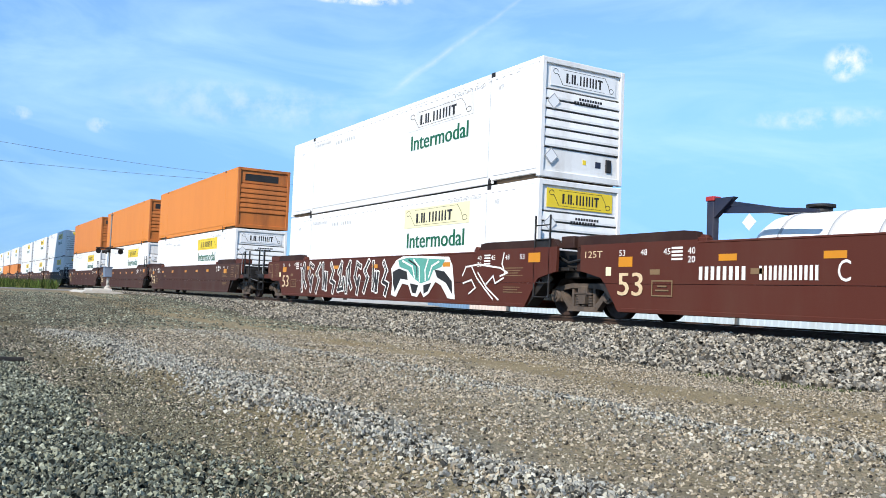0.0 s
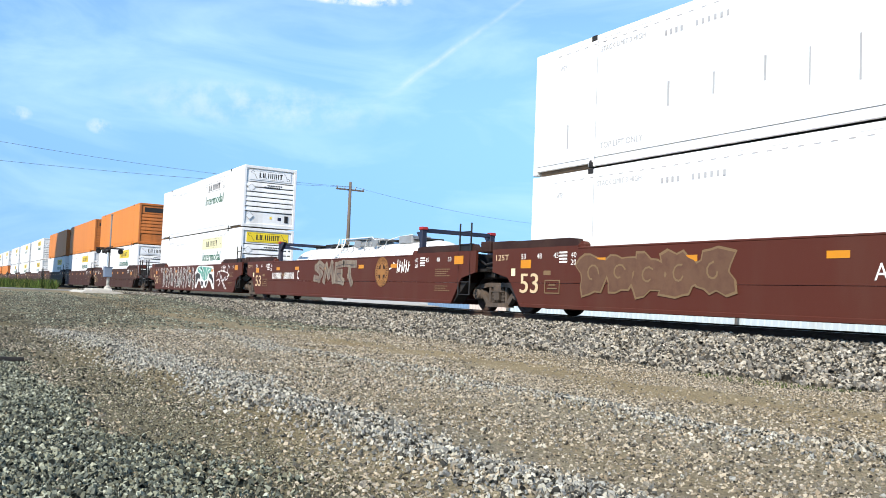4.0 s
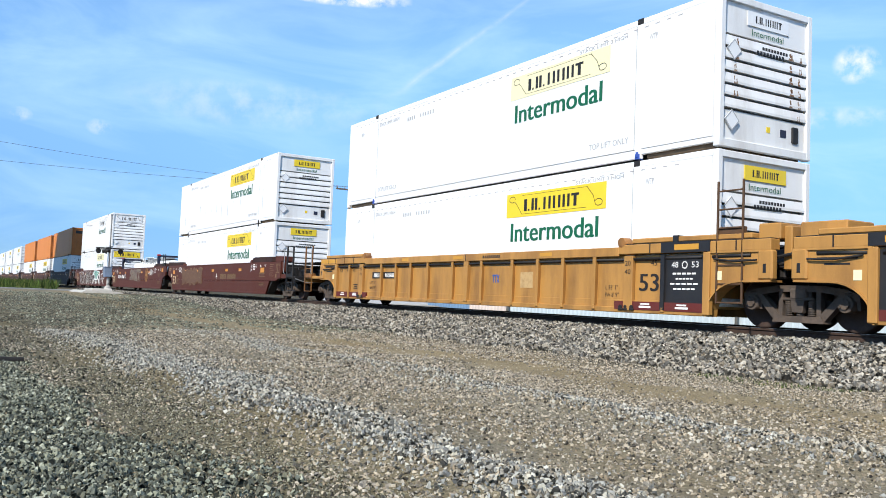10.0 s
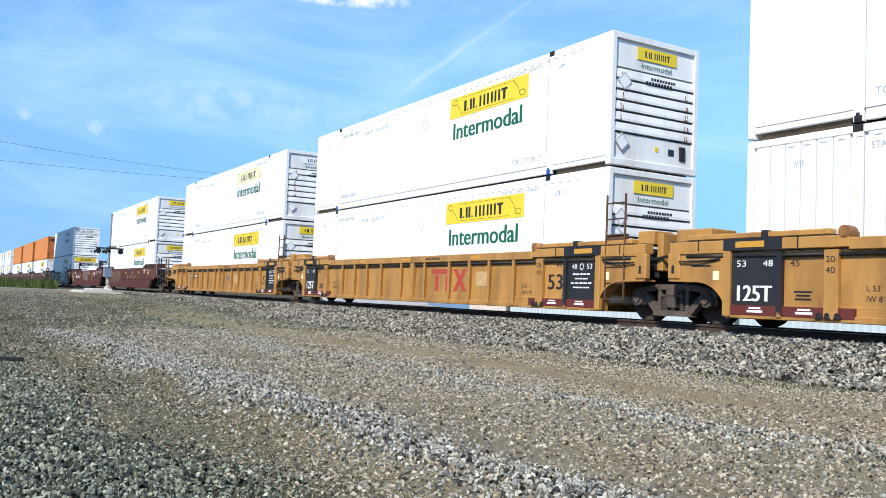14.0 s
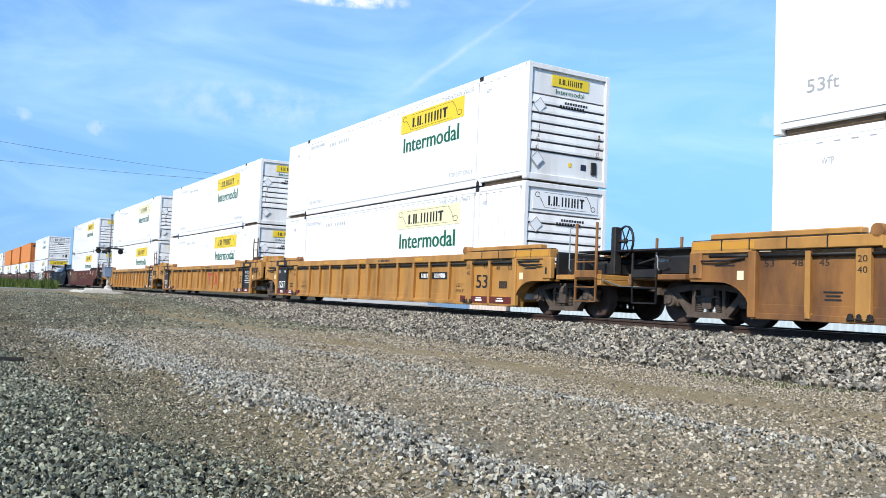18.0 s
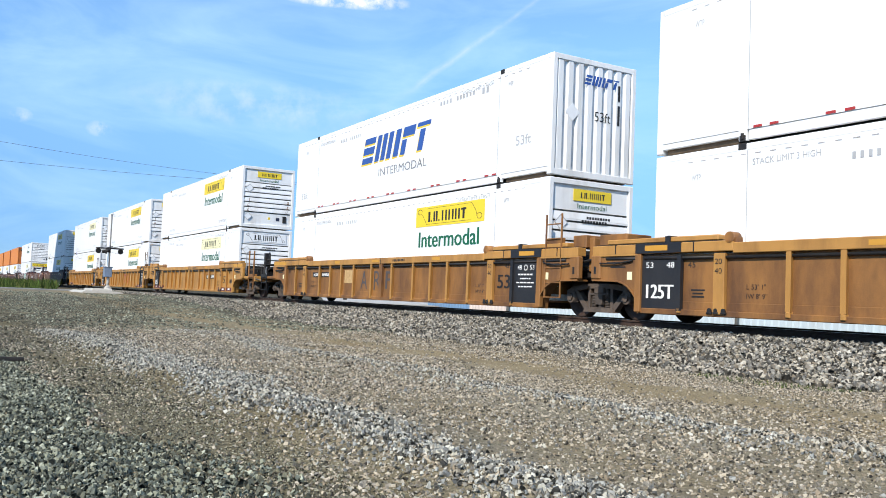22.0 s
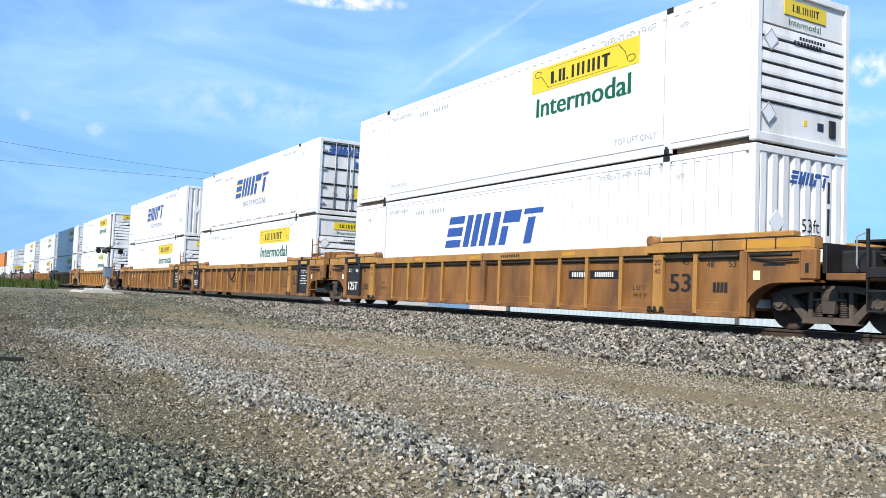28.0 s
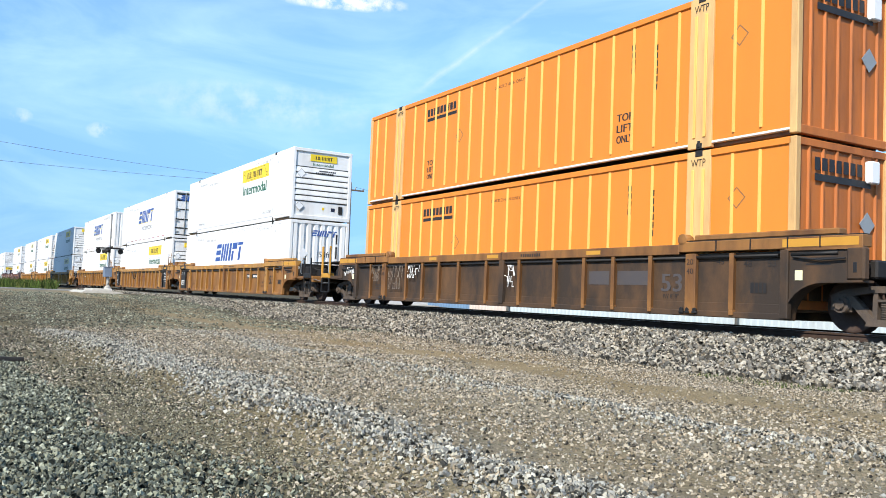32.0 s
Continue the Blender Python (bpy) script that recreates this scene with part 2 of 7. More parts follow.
# brown of the far wells, greyer and darker than the near ones
BROWN_DULL = material("dull_brown_paint", (0.062, 0.026, 0.019), 0.65, dirt=(0.075, 0.055, 0.045), amount=0.7, scale=1.2, streak=3, vary=0.1, spec=0.2)
BROWN_DARK = material("dark_brown_shade_and_print", (0.032, 0.014, 0.011), 0.65, dirt=(0.07, 0.04, 0.028), amount=0.5, scale=1.6, vary=0.12, spec=0.2)
UNDERSIDE = material("dusty_brown_underside", (0.17, 0.115, 0.07), 0.9, dirt=(0.05, 0.035, 0.025), amount=0.7, scale=2, vary=0.15)
DIM_TAN = material("dim_tan_spray_paint", (0.13, 0.066, 0.036), 0.6, dirt=(0.08, 0.03, 0.018), amount=0.7, scale=4, vary=0.1, bump=0)
MAROON = material("maroon_stripe_paint", (0.12, 0.016, 0.012), 0.55, amount=0.3, vary=0.1)
PANEL_BLACK = material("faded_black_panel", (0.016, 0.016, 0.018), 0.5, dirt=(0.05, 0.042, 0.035), amount=0.4, vary=0.1)
SIGN_YELLOW = material("yellow_sign_vinyl", (0.8, 0.58, 0.03), 0.45, amount=0.08, vary=0.03, bump=0)
SIGN_PALE = material("faded_yellow_vinyl", (0.80, 0.74, 0.45), 0.5, amount=0.08, vary=0.03, bump=0)
BLEACHED = material("bleached_yellow_paint", (0.52, 0.34, 0.15), 0.6, dirt=(0.33, 0.19, 0.07), amount=0.8, scale=9, vary=0.1)
CREAM_INK = material("cream_lettering", (0.66, 0.50, 0.30), 0.55, dirt=(0.4, 0.25, 0.13), amount=0.5, scale=6, vary=0.06, bump=0)
GREEN_INK = material("green_lettering", (0.004, 0.115, 0.052), 0.5, amount=0.1, vary=0.05, bump=0)
BLACK_INK = material("black_lettering", (0.018, 0.016, 0.015), 0.5, amount=0.1, vary=0.05, bump=0)
BLUE_INK = material("blue_lettering", (0.03, 0.09, 0.32), 0.5, amount=0.1, vary=0.05, bump=0)
RED_INK = material("red_lettering", (0.42, 0.05, 0.03), 0.5, amount=0.2, vary=0.05, bump=0)
WHITE_INK = material("white_lettering", (0.82, 0.80, 0.75), 0.5, amount=0.15, vary=0.05, bump=0)
GREY_INK = material("faint_grey_lettering", (0.42, 0.42, 0.42), 0.5, amount=0.2, vary=0.05, bump=0)
SIGN_BACK = material("bare_sign_metal", (0.42, 0.5, 0.56), 0.5, 0.2, amount=0.2, vary=0.05)
LADDER = material("dark_rusty_ladder_paint", (0.1, 0.05, 0.022), 0.7, dirt=(0.03, 0.02, 0.014), amount=0.7, scale=3, vary=0.15)
SLATE_INK = material("worn_slate_lettering", (0.17, 0.165, 0.17), 0.5, dirt=(0.7, 0.7, 0.7), amount=0.8, scale=5, vary=0.1, bump=0)
RIVET = material("worn_rivet_paint", (0.38, 0.37, 0.36), 0.5, amount=0.3, vary=0.1, bump=0)
SLOT = material("shaded_slot_paint", (0.16, 0.15, 0.135), 0.7, dirt=(0.06, 0.05, 0.04), amount=0.6, scale=2, vary=0.1)
GREY_BLUE = material("faded_blue_grey_paint", (0.075, 0.065, 0.065), 0.6, amount=0.3, scale=5, vary=0.1, bump=0)
TAN_INK = material("tan_spray_paint", (0.2, 0.125, 0.06), 0.6, amount=0.3, scale=5, vary=0.1, bump=0)
SILVER_INK = material("silver_spray_paint", (0.235, 0.19, 0.14), 0.55, dirt=(0.09, 0.04, 0.028), amount=1.0, scale=5, streak=3, vary=0.1, bump=0)
TEAL_INK = material("teal_spray_paint", (0.10, 0.34, 0.27), 0.55, amount=0.2, scale=6, vary=0.1, bump=0)
EMBLEM = material("faded_orange_emblem", (0.33, 0.15, 0.04), 0.6, dirt=(0.16, 0.06, 0.025), amount=0.6, scale=7, vary=0.15, bump=0)
AMBER = material("amber_reflector", (0.62, 0.24, 0.008), 0.35, amount=0.15, vary=0.05, bump=0)
RED_CAP = material("red_casting_paint", (0.4, 0.03, 0.03), 0.5, amount=0.2)
BLUE_CAP = material("blue_lock_paint", (0.03, 0.08, 0.35), 0.5, amount=0.2)
RUST = material("brown_rust_streak", (0.17, 0.082, 0.036), 0.8, dirt=(0.4, 0.33, 0.25), amount=0.9, scale=9, streak=3, vary=0.2)
TANK = material("white_tank_paint", (0.80, 0.80, 0.78), 0.4, dirt=(0.4, 0.36, 0.3), amount=0.2, scale=1.2, streak=0.4, vary=0.03, bump=0.03)
GREY = material("galvanised_grey", (0.36, 0.37, 0.37), 0.5, 0.4, amount=0.3, vary=0.1)
NAVY = material("dark_blue_frame_paint", (0.02, 0.025, 0.05), 0.5, amount=0.3, vary=0.1)
CONCRETE = material("pale_concrete", (0.48, 0.45, 0.4), 0.9, dirt=(0.2, 0.18, 0.15), amount=0.5, scale=2, vary=0.1, bump=0.3)
ASPHALT = material("grey_asphalt", (0.22, 0.22, 0.21), 0.9, dirt=(0.16, 0.15, 0.135), amount=0.6, scale=0.8, vary=0.15, bump=0.3)
SIDING = material("pale_blue_metal_siding", (0.50, 0.58, 0.62), 0.5, dirt=(0.4, 0.42, 0.42), amount=0.4, scale=0.5, streak=3, vary=0.04, bump=0)
SIDING_BLUE = material("blue_metal_siding", (0.16, 0.27, 0.42), 0.5, amount=0.2, scale=0.5, vary=0.04, bump=0)
BOX_BLUE = material("dull_blue_enamel", (0.15, 0.20, 0.28), 0.5, amount=0.4, scale=2, vary=0.06, bump=0.05)
MAST = material("backlit_mast_steel", (0.16, 0.155, 0.15), 0.55, amount=0.4, scale=3, vary=0.08, bump=0.05)
SIDING_PINK = material("pinkish_white_siding", (0.66, 0.57, 0.52), 0.5, amount=0.2, scale=0.5, vary=0.04, bump=0)
ROOF = material("tan_roof_metal", (0.40, 0.33, 0.25), 0.6, amount=0.3, vary=0.05)
POLE = material("grey_pole_wood", (0.14, 0.11, 0.085), 0.9, dirt=(0.07, 0.06, 0.05), amount=0.6, scale=3, streak=6, vary=0.15)
WIRE = material("power_line", (0.10, 0.11, 0.13), 0.6, amount=0.1, bump=0)
BARK = material("tree_bark", (0.10, 0.075, 0.05), 0.95, amount=0.5, scale=4, vary=0.2, bump=0.6)
LEAF = stone_material("tree_leaves", (0.06, 0.12, 0.025), (0.11, 0.17, 0.04), (0.03, 0.07, 0.015))
GRASS = stone_material("dry_grass", (0.055, 0.085, 0.018), (0.18, 0.17, 0.05), (0.02, 0.04, 0.008))
STONE = stone_material("crushed_limestone", (0.19, 0.173, 0.140), (0.50, 0.465, 0.39), (0.012, 0.011, 0.009))
STONE_BLUE = stone_material("bluish_gravel", (0.25, 0.242, 0.206), (0.56, 0.54, 0.46), (0.013, 0.013, 0.011), 0.9)
STONE_DARK = stone_material("dark_green_grey_gravel", (0.136, 0.143, 0.107), (0.46, 0.47, 0.37), (0.010, 0.012, 0.009))
STONE_EARTH = stone_material("earthy_gravel", (0.125, 0.117, 0.080), (0.36, 0.345, 0.26), (0.011, 0.011, 0.008))
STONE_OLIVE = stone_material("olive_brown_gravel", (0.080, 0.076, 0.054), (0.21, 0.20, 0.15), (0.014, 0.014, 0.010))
PEBBLE = stone_material("tan_pebbles", (0.25, 0.217, 0.163), (0.48, 0.43, 0.345), (0.03, 0.026, 0.02), 0.78)
GROUND = ground_material()


# ---------------------------------------------------------------- mesh tools
class Mesher:
    """Collects solids, and makes them one mesh."""

    def __init__(self):
        self.v, self.f, self.smooth = [], [], []

    def add(self, verts, faces, smooth=False):
        k = len(self.v)
        self.v += [tuple(p) for p in verts]
        self.f += [tuple(i + k for i in f) for f in faces]
        self.smooth += [smooth] * len(faces)
        return self

    def box(self, x0, x1, y0, y1, z0, z1, c=0.0):
        lo, hi = (x0, y0, z0), (x1, y1, z1)
        c = min(c, *(0.45 * (b - a) for a, b in zip(lo, hi)))
        if c <= 0:
            v = [(x, y, z) for x in (x0, x1) for y in (y0, y1) for z in (z0, z1)]
            return self.add(v, [(0, 1, 3, 2), (4, 6, 7, 5), (0, 4, 5, 1), (2, 3, 7, 6), (0, 2, 6, 4), (1, 5, 7, 3)])
        v, idx = [], {}
        for s in range(8):
            sg = [(s >> a) & 1 for a in range(3)]
            for a in range(3):
                p = [(hi[k] - (c if k != a else 0)) if sg[k] else (lo[k] + (c if k != a else 0)) for k in range(3)]
                idx[s, a] = len(v)
                v.append(p)
        f = []
        for a in range(3):
            b, d = (a + 1) % 3, (a + 2) % 3
            for e in (0, 1):
                ring = [(e << a) | (i << b) | (j << d) for i, j in ((0, 0), (1, 0), (1, 1), (0, 1))]
                f.append([idx[s, a] for s in ring])
            for i in (0, 1):
                for j in (0, 1):
                    s0 = (i << b) | (j << d)
                    s1 = s0 | (1 << a)
                    f.append([idx[s0, b], idx[s1, b], idx[s1, d], idx[s0, d]])
        f += [[idx[s, 0], idx[s, 1], idx[s, 2]] for s in range(8)]
        return self.add(v, f)

    def prism(self, poly, axis, a, b):
        put = {"x": lambda p, t: (t, p[0], p[1]), "y": lambda p, t: (p[0], t, p[1]), "z": lambda p, t: (p[0], p[1], t)}[axis]
        n = len(poly)
        v = [put(p, a) for p in poly] + [put(p, b) for p in poly]
        return self.add(v, [tuple(range(n)), tuple(range(2 * n - 1, n - 1, -1))] + [(i, (i + 1) % n, n + (i + 1) % n, n + i) for i in range(n)])

    def cyl(self, p0, p1, r, n=12, r2=None):
        p0, p1 = Vector(p0), Vector(p1)
        r2 = r if r2 is None else r2
        q = (p1 - p0).to_track_quat("Z", "Y").to_matrix()
        ring = [q @ Vector((math.cos(2 * math.pi * i / n), math.sin(2 * math.pi * i / n), 0)) for i in range(n)]
        v = [p0 + d * r for d in ring] + [p1 + d * r2 for d in ring]
        self.add(v, [(i, (i + 1) % n, n + (i + 1) % n, n + i) for i in range(n)], n > 6)
        k = len(self.v) - 2 * n
        self.f += [tuple(range(k + n - 1, k - 1, -1)), tuple(range(k + n, k + 2 * n))]
        self.smooth += [False, False]
        return self

    def tube(self, pts, r, n=6):
        """One bent round bar through the points."""
        pts = [Vector(p) for p in pts]
        v, f = [], []
        for i, p in enumerate(pts):
            d = (pts[min(i + 1, len(pts) - 1)] - pts[max(i - 1, 0)]).normalized()
            q = d.to_track_quat("Z", "Y").to_matrix()
            v += [p + q @ Vector((math.cos(2 * math.pi * k / n), math.sin(2 * math.pi * k / n), 0)) * r for k in range(n)]
        for i in range(len(pts) - 1):
            o = min(range(n), key=lambda k: ((v[i * n] - pts[i]) - (v[(i + 1) * n + k] - pts[i + 1])).length)
            f += [(i * n + k, i * n + (k + 1) % n, (i + 1) * n + (k + 1 + o) % n, (i + 1) * n + (k + o) % n) for k in range(n)]
        f += [tuple(range(n - 1, -1, -1)), tuple(range((len(pts) - 1) * n, len(pts) * n))]
        return self.add(v, f, n > 6)

    def lathe(self, profile, n=24, axis="y"):
        """profile: (radius, place along the axis) pairs."""
        m = len(profile)
        v = []
        for i in range(n):
            c, s = math.cos(2 * math.pi * i / n), math.sin(2 * math.pi * i / n)
            for r, h in profile:
                v.append({"y": (r * c, h, r * s), "x": (h, r * c, r * s), "z": (r * c, r * s, h)}[axis])
        f = [(i * m + j, i * m + j + 1, ((i + 1) % n) * m + j + 1, ((i + 1) % n) * m + j) for i in range(n) for j in range(m - 1)]
        return self.add(v, f, True)

    def mesh(self, name, mat):
        me = bpy.data.meshes.new(name)
        me.from_pydata(self.v, [], self.f)
        me.polygons.foreach_set("use_smooth", self.smooth)
        bm = bmesh.new()
        bm.from_mesh(me)
        bmesh.ops.recalc_face_normals(bm, faces=bm.faces)
        bm.to_mesh(me)
        bm.free()
        me.materials.append(mat)
        return me


def part(name, solid, mat, parent, label=""):
    """One mesh object under a thing or a part. solid: a Mesher, or a mesh already made."""
    me = solid.mesh(name, mat) if isinstance(solid, Mesher) else solid
    ob = new(name, me)
    ob.parent = parent
    if label:
        ob["label"] = label
    return ob


def thing(name, m, label, category, group=""):
    ob = new(name)
    ob.empty_display_size = 0.3
    ob.matrix_basis = m
    return tagged(ob, label, category, group)


TEXTS = {}


def text_points(words):
    """The flat letters of words, as points and faces in a box one high, with the width that the font gives."""
    if words not in TEXTS:
        cu = bpy.data.curves.new("letters", "FONT")
        cu.body, cu.resolution_u = words, 3
        ob = bpy.data.objects.new("letters", cu)
        scene.collection.objects.link(ob)
        me = bpy.data.meshes.new_from_object(ob.evaluated_get(bpy.context.evaluated_depsgraph_get()))
        p = np.array([v.co[:2] for v in me.vertices])
        lo, hi = p.min(0), p.max(0)
        TEXTS[words] = ((p - lo) / (hi - lo), [tuple(f.vertices) for f in me.polygons])
        bpy.data.objects.remove(ob)
        bpy.data.curves.remove(cu)
        bpy.data.meshes.remove(me)
    return TEXTS[words]


for _w in ("Intermodal", "INTERMODAL", "TOP LIFT ONLY", "WTP", "53ft", "125T", "53", "48", "45", "40", "20", "STACK LIMIT 3 HIGH", "C", "A",
           "TOP", "LIFT", "ONLY", "L 53' 1\"", "IW 8' 9\"", "STACK 2 HIGH ONLY"):
    text_points(_w)


def letters(me, words, a0, a1, z0, z1, face, at):
    """Letters on a face: 'near' looks to -y, and a runs along x; 'end' looks to +x, and a runs along y."""
    p, f = text_points(words)
    if face == "near":
        v = [(a0 + (a1 - a0) * u, at, z0 + (z1 - z0) * w) for u, w in p]
    else:
        v = [(at, a0 + (a1 - a0) * u, z0 + (z1 - z0) * w) for u, w in p]
    return me.add(v, f)


def bars(me, a0, a1, z0, z1, n, face, at, gap=0.25, slant=0.0):
    """A row of n plain upright bars that stand for a word."""
    w = (a1 - a0) / n
    for i in range(n):
        b0, b1 = a0 + i * w, a0 + (i + 1 - gap) * w
        q = [(b0, z0), (b1, z0), (b1 + slant, z1), (b0 + slant, z1)]
        v = [(a, at, z) if face == "near" else (at, a, z) for a, z in q]
        me.add(v, [(0, 1, 2, 3)])
    return me


def plate(me, a0, a1, z0, z1, face, at, t=0.003):
    if face == "near":
        return me.box(a0, a1, at - t, at, z0, z1)
    return me.box(at, at + t, a0, a1, z0, z1)


def rows_for(x, y, z):
    return [(t, pose(x - s, y, z)) for t, s in ROLL]


MOVERS = []            # (thing, x at the start, y, z)
WHEELSETS = []         # (wheelset, place in its bogie)


# ---------------------------------------------------------------- ground, track
def smooth(a, b, x):
    t = np.clip((x - a) / (b - a), 0, 1)
    return t * t * (3 - 2 * t)


def ground_height(x, y):
    """The lie of the land: a flat yard, low ridges of gravel along the track, the ballast bed, a rise to the crossing."""
    z = 0.02 * np.sin(x * 0.9 + y * 0.7) + 0.015 * np.sin(x * 2.3 - y * 1.9)
    d = y - 2.22 - 0.045 * (x + 6)
    z = z + 0.10 * np.exp(-(d / np.where(d < 0, 0.22, 0.5)) ** 2) * smooth(-22, -12, x)
    z = z + 0.05 * np.exp(-((y - 4.9 - 0.03 * (x + 7)) / 0.3) ** 2) * smooth(-24, -12, x)
    z = z + 0.05 * smooth(1.1, 0.3, y) * smooth(-30, -10, x)
    rise = smooth(-26, -48, x) * 0.42
    z = z * (1 - smooth(-26, -48, x)) + rise
    bed = 0.40 - np.maximum(0, np.abs(y - TRACK_Y) - 1.75) * 0.24
    bed = np.where(np.abs(y - TRACK_Y) < 6, bed, -1)
    return np.maximum(z, bed)


def build_ground():
    xs = np.unique(np.concatenate([np.linspace(-4000, -400, 10), np.linspace(-400, -90, 32), np.arange(-90, -30, 0.8), np.arange(-30, 6, 0.16),
                                   np.arange(6, 60, 2.0), np.linspace(60, 4000, 12)]).round(3))
    ys = np.unique(np.concatenate([np.linspace(-4000, -60, 10), np.linspace(-60, -4, 15), np.arange(-4, 9, 0.14), np.arange(9, 18, 0.25), np.arange(18, 60, 2.0), np.linspace(60, 4000, 16)]).round(3))
    X, Y = np.meshgrid(xs, ys, indexing="ij")
    Z = ground_height(X, Y)
    nx, ny = X.shape
    me = bpy.data.meshes.new("ground")
    v = np.stack([X, Y, Z], -1).reshape(-1, 3)
    i = (np.arange(nx - 1)[:, None] * ny + np.arange(ny - 1)[None]).reshape(-1)
    me.from_pydata(v.tolist(), [], np.stack([i, i + ny, i + ny + 1, i + 1], -1).tolist())
    me.shade_smooth()
    me.materials.append(GROUND)
    tagged(new("ground", me), "packed grey-brown gravel yard with low stony ridges", "ground", kind="structure")


def stones(name, mat, n, xr, yr, size, label, seed, sink=0.3, keep=None, heap=0.0, small=False):
    """Many loose crushed stones lying on the ground, joined as one heap: faceted lumps on four corners, with a ridge (small) or a three-cornered top."""
    rng = np.random.default_rng(seed)
    x, y = rng.uniform(*xr, n), rng.uniform(*yr, n)
    if keep is not None:
        ok = rng.random(n) < keep(x, y)
        x, y = x[ok], y[ok]
        n = len(x)
    tops = 2 if small else 3
    a = np.concatenate([np.arange(4) * np.pi / 2 + 0.8, np.arange(tops) * 2 * np.pi / tops + 0.3])
    r = np.concatenate([np.full(4, 0.62), np.full(tops, 0.30 if small else 0.36)])
    base = np.stack([r * np.cos(a), r * np.sin(a), np.concatenate([np.full(4, -0.45), np.full(tops, 0.42)])], -1)
    p = base[None] * rng.uniform(0.6, 1.3, (n, 1, 3)) + rng.normal(0, 0.11, (n, 4 + tops, 3))
    s = rng.uniform(*size, (n, 1, 1)) * rng.uniform(0.75, 1.25, (n, 1, 1))
    turn = rng.uniform(0, 2 * np.pi, n)
    q = np.stack([np.cos(turn / 2), rng.normal(0, 0.26, n), rng.normal(0, 0.26, n), np.sin(turn / 2)], -1)
    q /= np.linalg.norm(q, axis=1, keepdims=True)
    w, i, j, k = q.T
    R = np.stack([1 - 2 * (j * j + k * k), 2 * (i * j - k * w), 2 * (i * k + j * w), 2 * (i * j + k * w), 1 - 2 * (i * i + k * k), 2 * (j * k - i * w),
                  2 * (i * k - j * w), 2 * (j * k + i * w), 1 - 2 * (i * i + j * j)], -1).reshape(n, 3, 3)
    p = np.einsum("nij,nkj->nki", R, p * s)
    c = np.stack([x, y, ground_height(x, y)], -1)
    c[:, 2] += s[:, 0, 0] * (0.5 - sink) + heap * rng.random(n)
    v = (p + c[:, None]).reshape(-1, 3).astype(np.float32)
    if small:
        tris = np.array([(0, 1, 4), (1, 5, 4), (1, 2, 5), (2, 3, 5), (3, 4, 5), (3, 0, 4)], np.int32)
    else:
        tris = np.array([(4, 5, 6), (0, 1, 4), (1, 5, 4), (1, 2, 5), (2, 6, 5), (2, 3, 6), (3, 0, 6), (0, 4, 6)], np.int32)
    m = len(tris)
    f = (tris[None] + (np.arange(n, dtype=np.int32) * (4 + tops))[:, None, None]).reshape(-1)
    me = bpy.data.meshes.new(name)
    me.vertices.add(n * (4 + tops))
    me.vertices.foreach_set("co", v.reshape(-1))
    me.loops.add(len(f))
    me.loops.foreach_set("vertex_index", f)
    me.polygons.add(n * m)
    me.polygons.foreach_set("loop_start", np.arange(0, len(f), 3, dtype=np.int32))
    sharp = me.attributes.new("sharp_face", "BOOLEAN", "FACE")
    sharp.data.foreach_set("value", np.ones(n * m, dtype=bool))
    me.update(calc_edges=True)
    me.materials.append(mat)
    return tagged(new(name, me), label, "gravel", kind="stuff")


